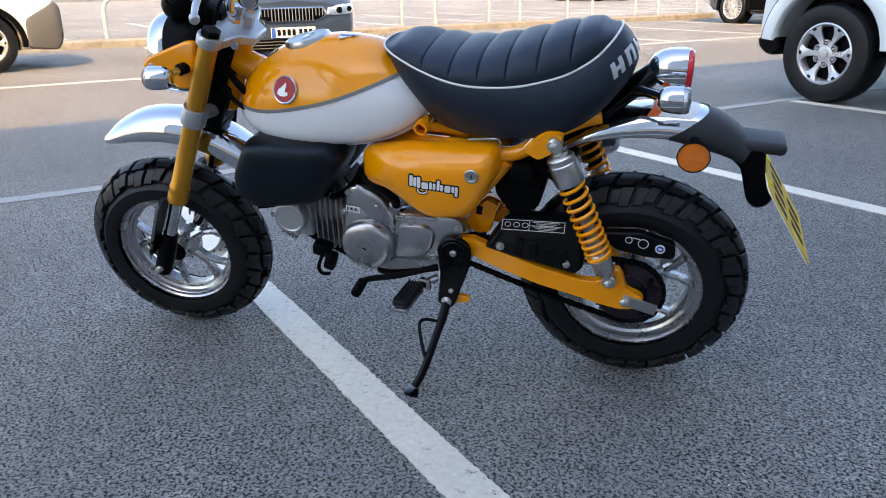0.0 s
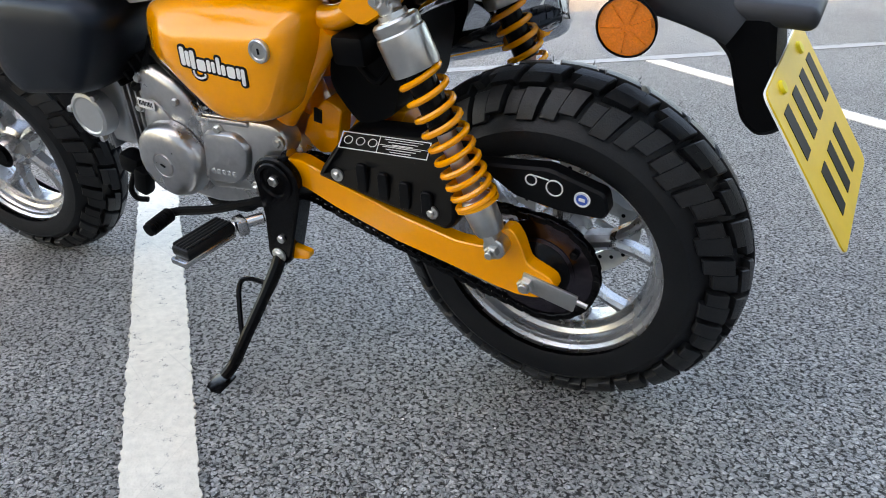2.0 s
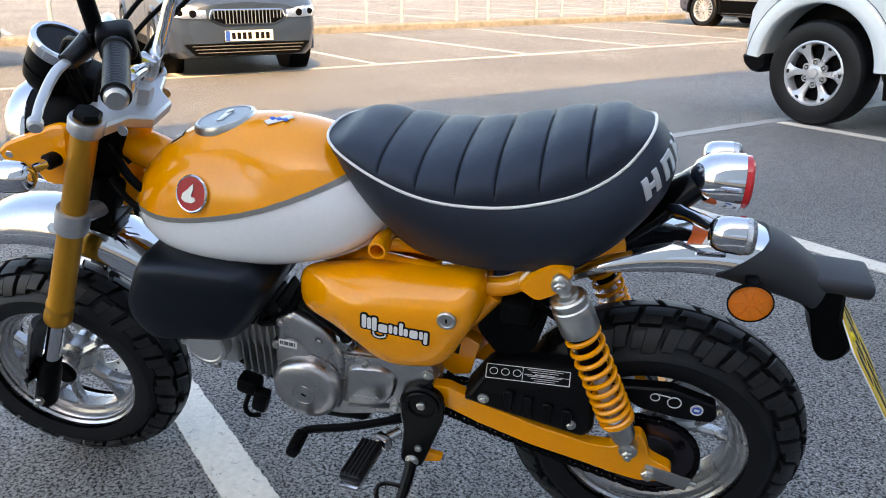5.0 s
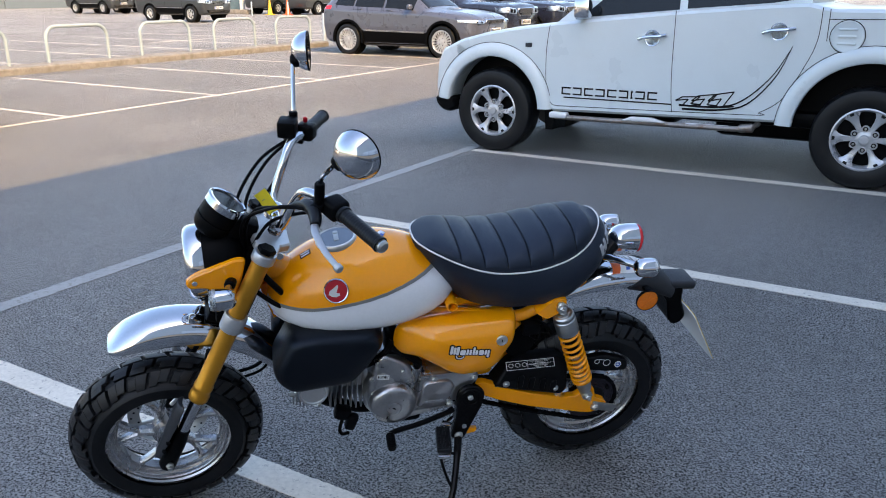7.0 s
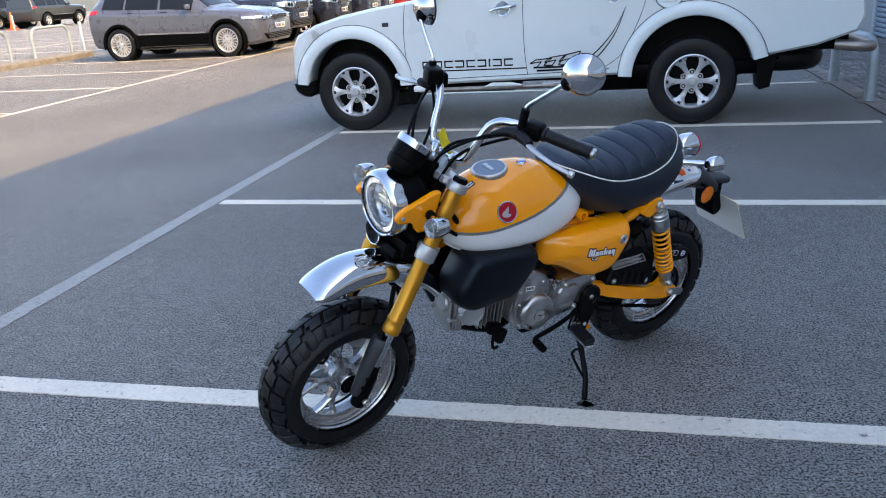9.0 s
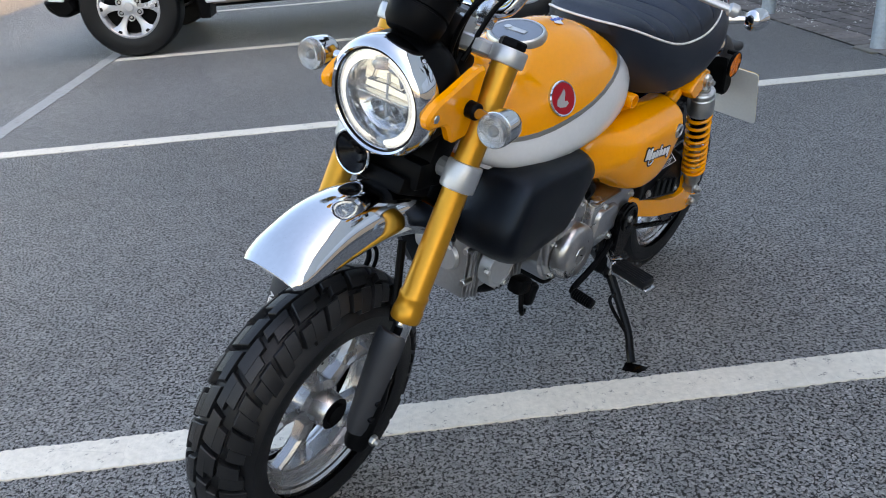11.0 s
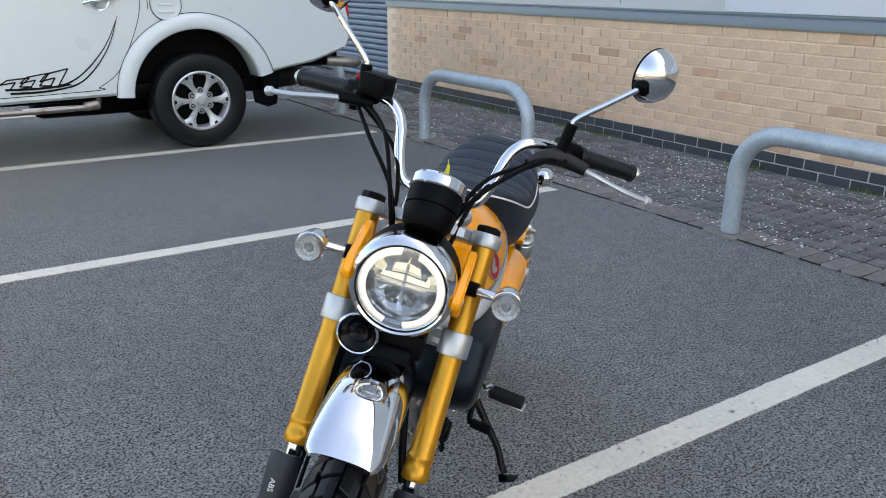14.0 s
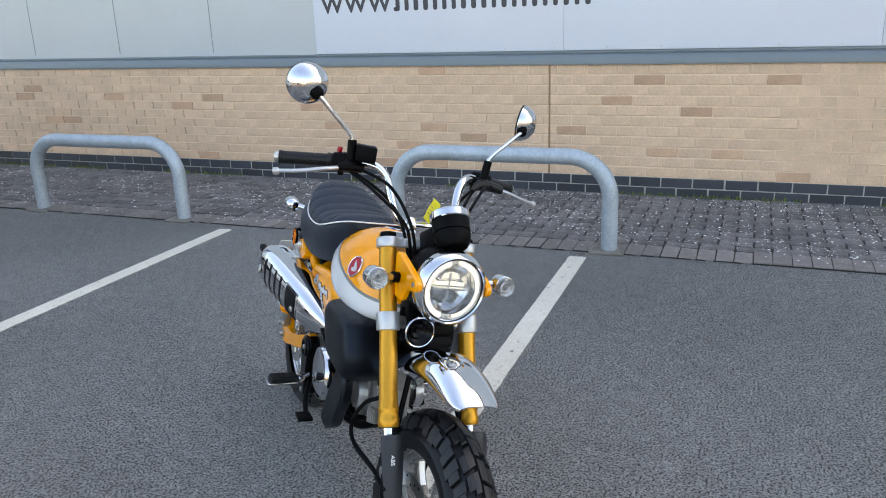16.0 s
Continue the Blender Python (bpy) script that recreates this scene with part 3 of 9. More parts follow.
def road_wheel(parent, x, y, side, r, w, rim_r, spokes, tyre_label="", wide=0.55, twin=False):
    """A tyre and alloy wheel with axis along y; side is the way its face looks."""
    fr = Matrix.Translation((x, y, r)) @ Matrix.Rotation(radians(-90 * side), 4, "X")
    bm = B()
    lathe(bm, [(rim_r * 0.98, 0.0), (rim_r + 0.01, 0.006), (r * 0.86, 0.012), (r * 0.95, 0.002), (r * 0.992, -0.02), (r, -0.05), (r, -w + 0.05), (r * 0.95, -w), (rim_r, -w)], fr, 48)
    tyre = part("tyre", bm, RUBBER, parent, tyre_label)
    bm = B()
    lathe(bm, [(rim_r, -0.03), (rim_r, 0.002), (rim_r * 0.95, 0.006), (rim_r * 0.90, -0.006), (rim_r * 0.86, -0.06), (rim_r * 0.86, -w * 0.8)], fr, 48)
    lathe(bm, [(rim_r * 0.27, -0.03), (rim_r * 0.27, -0.012), (rim_r * 0.16, -0.006), (rim_r * 0.13, 0.006), (0.0, 0.008)], fr, 28)
    n = spokes
    for k in range(n):
        for t in ((-1, 1) if twin else (0,)):
            a = 2 * math.pi * k / n + t * 0.16
            ta, ra = Vector((-math.sin(a), math.cos(a), 0)), Vector((math.cos(a), math.sin(a), 0))
            w0, w1 = rim_r * wide * (0.14 if n == 6 else 0.16), rim_r * wide * (0.16 if twin else 0.30)
            rings = []
            shape = ((0.18, w0, -0.010), (0.55, (w0 + w1) / 2 * 0.85, -0.012), (0.80, w1 * 0.85, -0.006), (0.93, w1, 0.0))
            if n == 6:
                shape = tuple((q_, rim_r * h_, z_) for q_, h_, z_ in ((0.16, 0.10, -0.012), (0.40, 0.080, -0.016), (0.60, 0.105, -0.012), (0.74, 0.155, -0.006), (0.83, 0.23, -0.003), (0.94, 0.34, 0.0)))
            for s, ww, hh in shape:
                rings.append([fr @ (ra * rim_r * s + ta * ww * q + Vector((0, 0, h))) for q, h in ((-1, hh - 0.008), (-0.7, hh), (0.7, hh), (1, hh - 0.008), (0.8, hh - 0.035), (-0.8, hh - 0.035))])
            loft(bm, rings)
    rim = part("rim", bm, WHEEL_ALLOY, tyre, "silver alloy wheel")
    bm = B()
    lathe(bm, [(0.0, -0.07), (rim_r * 0.86, -0.07), (rim_r * 0.86, -0.10)], fr, 32)
    part("brake_drum", bm, BLACK, tyre)
    for k in range(6 if n == 6 else 5):
        bm = B()
        a = 2 * math.pi * (k + 0.5) / (6 if n == 6 else 5)
        p = Vector((rim_r * 0.30 * math.cos(a), rim_r * 0.30 * math.sin(a), 0))
        if n == 6:
            lathe(bm, [(0.027, -0.030), (0.027, -0.012), (0.025, -0.009), (0.0185, -0.009), (0.0175, -0.024), (0.0, -0.024)], fr @ Matrix.Translation(p * 1.12), 20)
            part("nut_seat", bm, WHEEL_ALLOY, tyre)
            bm = B()
            lathe(bm, [(0.0180, -0.023), (0.0, -0.0225)], fr @ Matrix.Translation(p * 1.12), 16)
            part("nut_hole", bm, BLACK, tyre)
            bm = B()
            rod(bm, fr @ (p * 1.12 + Vector((0, 0, -0.026))), fr @ (p * 1.12 + Vector((0, 0, -0.008))), 0.0105, 6, 0.003)
            part("wheel_nut", bm, STEEL, tyre)
            bm = B()
            a += math.pi / 6
            ra, ta = Vector((math.cos(a), math.sin(a), 0)), Vector((-math.sin(a), math.cos(a), 0))
            loft(bm, [[fr @ (ra * rim_r * s_ + ta * q_ * rim_r + Vector((0, 0, h_))) for s_, q_ in ((0.84, -0.055), (0.84, 0.055), (0.92, 0.065), (0.92, -0.065))] for h_ in (-0.02, 0.0015)])
            part("spoke_slot", bm, RUBBER, tyre)
        else:
            rod(bm, fr @ (p + Vector((0, 0, -0.03))), fr @ (p + Vector((0, 0, -0.004))), 0.013, 6)
            part("wheel_nut", bm, BLACK_GLOSS, tyre)
    return tyre


def shell(bm, poly, w, edge=0.06, belly=0.02):
    """A body section from a side outline, its flanks gently crowned and its edges round."""
    prism(bm, poly, [(0.0, edge * 0.55), (-0.0 + belly, edge * 0.12), (belly * 2.5, 0.0), (w - belly * 2.5, 0.0), (w - belly, edge * 0.12), (w, edge * 0.55)])


def cabin(bm, pts, y0, y1, lean):
    """Windscreen, roof and tail over the length: pts are (x, z) from the front sill over the roof to the back; the sides lean in with height."""
    zlo, zhi = min(p[1] for p in pts), max(p[1] for p in pts)
    near, far, near_e, far_e = [], [], [], []
    for x, z in pts:
        k = (z - zlo) / (zhi - zlo)
        near.append(Vector((x, y0 + lean * k, z)))
        far.append(Vector((x, y1 - lean * k, z)))
    e = 0.05
    rows = [near, [p + Vector((0, e, 0.012 if p.z > zlo + 0.02 else 0)) for p in near], [p + Vector((0, -e, 0.012 if p.z > zlo + 0.02 else 0)) for p in far], far]
    vs = [[bm.verts.new(p) for p in row] for row in rows]
    for a, b in zip(vs, vs[1:]):
        for i in range(len(pts) - 1):
            bm.faces.new((a[i], a[i + 1], b[i + 1], b[i]))
    bm.faces.new(vs[0])
    bm.faces.new(vs[-1][::-1])
    bm.faces.new([v[0] for v in vs])
    bm.faces.new([v[-1] for v in vs][::-1])


def side_pane(bm, poly, y0, lean, zlo, zhi, off=0.006):
    """A pane lying just proud of the leaning cabin side."""
    f = lambda z: y0 + lean * (z - zlo) / (zhi - zlo)
    loft(bm, [[Vector((x, f(z) - o, z)) for x, z in poly] for o in (-0.01, off)])


# -- the white pickup --
def pickup_truck():
    t = thing("pickup_truck", "white double cab pickup with dark side stripes, parked in a bay", "pickup truck", SITE @ at(0, 2.44, 0))
    W = 1.76
    fx, rx = -4.46, -1.464
    poly = [(-5.02, 0.44), (-5.06, 0.54), (-5.04, 0.78), (-4.98, 0.90), (-4.80, 0.985), (-4.55, 1.05), (-4.26, 1.10), (-3.86, 1.15), (-3.0, 1.235), (-2.19, 1.30), (-1.95, 1.312), (-1.77, 1.275), (-0.36, 1.275), (-0.22, 1.24), (-0.17, 1.00), (-0.15, 0.84), (-0.20, 0.72), (-0.50, 0.62), (-0.93, 0.545)]
    low = arch_outline(0.52, [rx], 0.51, 0.41)[::-1] + [(-2.02, 0.44), (-3.88, 0.40)] + arch_outline(0.47, [fx], 0.46, 0.40)[::-1] + [(-4.90, 0.42)]
    bm = B()
    shell(bm, poly + low, W, 0.05, 0.03)
    body = part("body", bm, TRUCK_WHITE, t, "white painted body", smooth=28)
    # wheel arch flares
    for c, zc, r in ((fx, 0.40, 0.46), (rx, 0.41, 0.51)):
        for ys, sg in ((0.0, -1), (W, 1)):
            bm = B()
            rings = []
            for k in range(31):
                a = math.radians(14 + 164 * k / 30) if c == rx else math.radians(2 + 172 * k / 30)
                d = Vector((math.cos(a), 0, math.sin(a)))
                o = Vector((c, ys, zc))
                rings.append([o + d * (r + q) + Vector((0, sg * h, 0)) for q, h in ((-0.012, -0.05), (-0.012, 0.022), (0.0, 0.030), (0.055, 0.028), (0.085, 0.018), (0.105, 0.002), (0.105, -0.03))])
            loft(bm, rings)
            part("wheel_arch_flare", bm, TRUCK_WHITE, body, "white wheel arch flare", smooth=60)
    bm = B()
    for c, zc, r in ((fx, 0.40, 0.47), (rx, 0.42, 0.50)):
        prism(bm, [(c + r * math.cos(a), zc + r * math.sin(a)) for a in (math.radians(180 * k / 24) for k in range(25))], [(0.25, 0), (W - 0.25, 0)])
    rbox(bm, (3.9, 1.46, 0.12), at(-2.85, W / 2, 0.455), 0.03)
    part("underbody", bm, BLACK, t, "dark underbody")
    bm = B()
    rod(bm, (rx, 0.15, 0.37), (rx, W - 0.15, 0.37), 0.05, 14)
    part("rear_axle", bm, BLACK, t)
    bm = B()
    lathe(bm, [(0.12, 0.0), (0.30, 0.0), (0.34, 0.04), (0.355, 0.10), (0.34, 0.18), (0.30, 0.22), (0.12, 0.22)], at(-0.62, W / 2, 0.36), 40, True)
    part("spare_tyre", bm, RUBBER, t, "black spare tyre under the bed")
    bm = B()
    rbox(bm, (0.72, W - 0.20, 0.16), at(-0.60, W / 2, 0.66), 0.03)
    part("bed_floor", bm, BLACK, t, "dark underside of the load bed")
    bm = B()
    rbox(bm, (0.90, 0.42, 0.22), at(-2.15, 0.62, 0.36), 0.06)
    part("fuel_tank", bm, BLACK, t)
    bm = B()
    rbox(bm, (1.10, 0.46, 0.26), at(-3.55, W / 2, 0.37), 0.08)
    part("gearbox", bm, BLACK, t)
    for y_ in (0.24, W - 0.24):
        bm = B()
        tube(bm, spline([(-2.10, y_, 0.50), (-1.75, y_, 0.40), (rx, y_, 0.36), (-1.1, y_, 0.40), (-0.75, y_, 0.52)]), 0.028, 8)
        part("leaf_spring", bm, BLACK, t)
    bm = B()
    tube(bm, spline([(-3.2, 1.25, 0.34), (-2.0, 1.30, 0.36), (-1.0, 1.32, 0.50), (-0.25, 1.34, 0.44)]), 0.035, 10)
    part("exhaust", bm, RUST, t)
    bm = B()
    rod(bm, (-4.0, W / 2, 0.40), (rx + 0.05, W / 2, 0.38), 0.04, 12)
    part("propeller_shaft", bm, BLACK, t)
    for y_ in (0.42, W - 0.42):
        bm = B()
        rbox(bm, (3.6, 0.07, 0.11), at(-2.65, y_, 0.50), 0.02)
        part("chassis_rail", bm, BLACK, t)
    bm = B()
    cab_pts = [(-3.90, 1.13), (-3.20, 1.72), (-3.0, 1.77), (-2.2, 1.77), (-2.02, 1.72), (-1.93, 1.29)]
    cabin(bm, cab_pts, 0.05, W - 0.05, 0.16)
    cab = part("cab", bm, TRUCK_WHITE, t, "white cab roof", smooth=28)
    for ys in (0, 1):
        mir = Matrix() if ys == 0 else Matrix.Translation((0, W, 0)) @ Matrix.Diagonal((1, -1, 1, 1))
        bm = B()
        for pane in ([(-3.68, 1.185), (-3.18, 1.60), (-2.98, 1.66), (-2.90, 1.66), (-2.88, 1.255)], [(-2.82, 1.262), (-2.84, 1.66), (-2.30, 1.66), (-2.12, 1.56), (-2.06, 1.33), (-2.19, 1.31)]):
            side_pane(bm, pane, 0.05, 0.16, 1.13, 1.77)
        part("side_window", bm, GLASS_DARK, cab, "dark cab window", m=mir, smooth=0)
    bm = B()
    loft(bm, [[Vector((x, y, z)) + Vector((-0.008, 0, 0.008)) * s for x, y, z in ((-3.84, 0.16, 1.18), (-3.84, W - 0.16, 1.18), (-3.24, W - 0.25, 1.69), (-3.24, 0.25, 1.69))] for s in (0, 1)])
    part("windscreen", bm, GLASS_DARK, cab)
    # door gaps as dark seams
    bm = B()
    for pts in ([(-3.93, 1.12), (-3.955, 0.90), (-3.945, 0.62), (-3.90, 0.48), (-3.84, 0.455)], [(-2.885, 1.25), (-2.88, 0.75), (-2.855, 0.47)], [(-3.84, 0.455), (-2.30, 0.49), (-2.20, 0.51)], [(-2.20, 0.51), (-2.05, 0.62), (-1.93, 0.85), (-1.86, 1.05), (-1.85, 1.28)], [(-1.80, 1.272), (-1.80, 1.05)], [(-1.80, 1.20), (-0.35, 1.215)]):
        tube(bm, spline([(x, 0.0005, z) for x, z in pts], 5), 0.0028, 6)
    for c, zc, r in ((fx, 0.40, 0.46), (rx, 0.41, 0.51)):
        tube(bm, [(c + (r + 0.108) * math.cos(radians(a_)), 0.0, zc + (r + 0.108) * math.sin(radians(a_))) for a_ in range(14, 177, 6)], 0.0026, 6)
    tube(bm, [(-1.67 + 0.113 * math.cos(radians(a_)), -0.004, 1.085 + 0.113 * math.sin(radians(a_))) for a_ in range(0, 361, 12)], 0.003, 6)
    part("door_seam", bm, BLACK_PRINT, body)
    for hx, hz in ((-3.05, 1.045), (-2.12, 1.115)):
        bm = B()
        lathe(bm, [(0.0, 0.002), (0.055, 0.002), (0.062, 0.006), (0.066, 0.0)], at(hx - 0.005, 0.002, hz - 0.006, 90, 0, 0), 28)
        tube(bm, spline([(hx - 0.115, -0.012, hz - 0.016), (hx - 0.06, -0.034, hz), (hx + 0.05, -0.036, hz + 0.010), (hx + 0.105, -0.016, hz + 0.018)]), 0.014, 10)
        part("door_handle", bm, CHROME, body, "chrome door handle")
    bm = B()
    lathe(bm, [(0.0, 0.006), (0.095, 0.006), (0.105, 0.010), (0.112, 0.004), (0.112, -0.01)], at(-1.67, 0.0, 1.085, 90, 0, 0), 40)
    for k in (-1, 0, 1):
        rbox(bm, (0.12, 0.012, 0.016), at(-1.67, -0.010, 1.085 + 0.05 * k), 0.005)
    part("fuel_flap", bm, TRUCK_WHITE, body, "round ribbed fuel flap")
    bm = B()
    x_, flip = -3.80, True
    for w_ in (0.080, 0.078, 0.078, 0.080, 0.078, 0.078, 0.016, 0.078, 0.078):
        rbox(bm, (w_, 0.003, 0.013), at(x_ + w_ / 2, -0.002, 0.613), 0)
        rbox(bm, (w_, 0.003, 0.012), at(x_ + w_ / 2, -0.002, 0.561), 0)
        rbox(bm, (0.011, 0.0028, 0.062), at(x_ + (0.005 if flip else w_ - 0.005), -0.002, 0.586), 0)
        flip = not flip
        x_ += w_ + 0.022
    rbox(bm, (0.92, 0.003, 0.010), at(-3.32, -0.002, 0.532), 0)
    fr_ = at(-2.86, -0.0015, 0.545)
    for k in range(3):
        o_, g_ = 0.03 + 0.125 * k, 0.016 * k
        zig = [(o_, 0.022 + g_ * 0.3), (o_ + 0.05, 0.052 + g_), (o_ + 0.19, 0.062 + g_ * 1.6), (o_ + 0.12, 0.004), (o_ + 0.20, 0.002), (o_ + 0.11, -0.012), (o_ + 0.06, -0.010), (o_ + 0.10, 0.036 + g_ * 0.6), (o_, 0.022 + g_ * 0.3)]
        for (xa, za), (xb, zb) in zip(zig, zig[1:]):
            nv = Vector((za - zb, xb - xa)).normalized() * 0.0045
            prism(bm, [(xa - nv.x, za - nv.y), (xb - nv.x, zb - nv.y), (xb + nv.x, zb + nv.y), (xa + nv.x, za + nv.y)], [(0, 0), (-0.003, 0)], fr_)
    for o in (0.0, 0.028):
        pts = spline([(-2.80 + o, -0.002, 0.532 - o), (-2.50, -0.002, 0.535 - o * 0.8), (-2.32 + o, -0.002, 0.60 - o), (-2.14 + o, -0.002, 0.78), (-2.03 + o * 0.4, -0.002, 0.98 + o)], 8)
        tube(bm, pts, [0.007 * (1 - k / len(pts)) + 0.002 for k in range(len(pts))], 6)
    part("side_decal", bm, BLACK_PRINT, body, "dark stripe and lettering bars along the doors")
    # side step with rust
    bm = B()
    tube(bm, spline([(-3.86, 0.06, 0.40), (-3.80, -0.03, 0.375), (-3.70, -0.05, 0.370), (-2.35, -0.05, 0.385), (-2.25, -0.03, 0.392), (-2.20, 0.06, 0.42)]), 0.021, 12)
    step = part("side_step", bm, RUST, t, "rusty chrome side step tube")
    bm = B()
    prism(bm, round_poly([(-3.24, 0.386), (-3.17, 0.418), (-3.00, 0.420), (-2.87, 0.390)], 0.012), [(-0.09, 0.006), (-0.084, 0), (-0.03, 0), (-0.024, 0.006)])
    part("step_pad", bm, CAR_WHITE, step)
    bm = B()
    tube(bm, [Vector((-2.72 + 0.01 * k, -0.05 + 0.0005 * k, 0.3805 + 0.0003 * k)) for k in range(3)] + [Vector((-2.40, -0.046, 0.384))], 0.0225, 12)
    part("step_sleeve", bm, CAR_WHITE, step, "clean white stretch of the step tube")
    bm = B()
    rbox(bm, (0.12, 0.075, 0.060), at(-2.27, -0.036, 0.395, 0, -8, 0), 0.022, 3)
    part("step_pad", bm, RUST, step)
    bm = B()
    rbox(bm, (0.16, 0.08, 0.05), at(-3.80, -0.04, 0.385), 0.015)
    part("step_pad", bm, CAR_WHITE, step)
    bm = B()
    prism(bm, [(-0.96, 0.56), (-0.80, 0.56), (-0.84, 0.30), (-0.92, 0.28)], [(0.03, 0), (0.34, 0)])
    part("mud_flap", bm, BLACK, t, "black mud flap")
    bm = B()
    prism(bm, [(-3.97, 0.47), (-3.86, 0.47), (-3.88, 0.24), (-3.95, 0.24)], [(0.03, 0), (0.30, 0)])
    part("mud_flap", bm, BLACK, t, "black mud flap")
    bm = B()
    prism(bm, round_poly([(-4.98, 0.34), (-5.045, 0.39), (-5.065, 0.46), (-4.86, 0.47), (-4.83, 0.38), (-4.90, 0.33)], 0.02), [(-0.01, 0.02), (0.02, 0), (W - 0.02, 0), (W + 0.01, 0.02)])
    part("front_bumper", bm, BLACK, t, "dark lower front bumper")
    bm = B()
    loft(bm, [[Vector((x, y - o, z)) for x, y, z in ((-5.0, 0.06, 0.80), (-4.98, 0.05, 0.90), (-4.80, -0.002, 0.94), (-4.74, -0.006, 0.90), (-4.80, 0.004, 0.82))] for o in (-0.02, 0.008)])
    part("headlamp", bm, LENS, body, "clear headlamp")
    bm = B()
    rbox(bm, (0.06, 0.01, 0.035), at(-4.12, -0.002, 0.955), 0.004)
    part("side_repeater", bm, GREY_TAIL, body)
    bm = B()
    loft(bm, [[Vector((x, y - o, z)) for x, y, z in ((-0.40, 0.0, 1.265), (-0.195, 0.03, 1.235), (-0.155, 0.05, 1.00), (-0.165, 0.03, 0.985), (-0.28, 0.0, 1.06), (-0.37, 0.0, 1.18))] for o in (-0.03, 0.012)])
    part("tail_lamp", bm, RED_LENS, body, "red tail lamp")
    bm = B()
    tube(bm, spline([(-0.35, 0.10, 0.62), (-0.12, 0.06, 0.60), (-0.07, 0.18, 0.60), (-0.06, W / 2, 0.60), (-0.07, W - 0.18, 0.60), (-0.12, W - 0.06, 0.60)]), 0.045, 12)
    part("rear_bumper_tube", bm, RUST, t, "dull chrome rear bumper tube")
    bm = B()
    rbox(bm, (0.14, 0.10, 0.16), at(-3.62, -0.06, 1.26), 0.03)
    rbox(bm, (0.06, 0.14, 0.04), at(-3.66, 0.02, 1.19), 0.01)
    part("door_mirror", bm, CHROME, t, "chrome door mirror")
    for x, zc in ((fx, 0.37), (rx, 0.37)):
        for y, sd in ((0.01, -1), (W - 0.01, 1)):
            road_wheel(t, x, y, sd, 0.368, 0.25, 0.228, 6, "off-road truck tyre", 1.0)
    return t


pickup_truck()


# -- ordinary parked cars --
def round_ends(bm, L, W, cuts=True):
    """Draw the flanks in towards the nose and the tail."""
    if cuts:
        for x in (0.10, 0.25, 0.45, 0.70, L - 0.6, L - 0.35, L - 0.15):
            bmesh.ops.bisect_plane(bm, geom=bm.verts[:] + bm.edges[:] + bm.faces[:], plane_co=(x, 0, 0), plane_no=(1, 0, 0))
    for v in bm.verts:
        d = max(0.0, (0.75 - v.co.x) / 0.75, (v.co.x - L + 0.65) / 0.65)
        v.co.y = W / 2 + (v.co.y - W / 2) * (1 - 0.15 * min(1.0, d) ** 2.2)


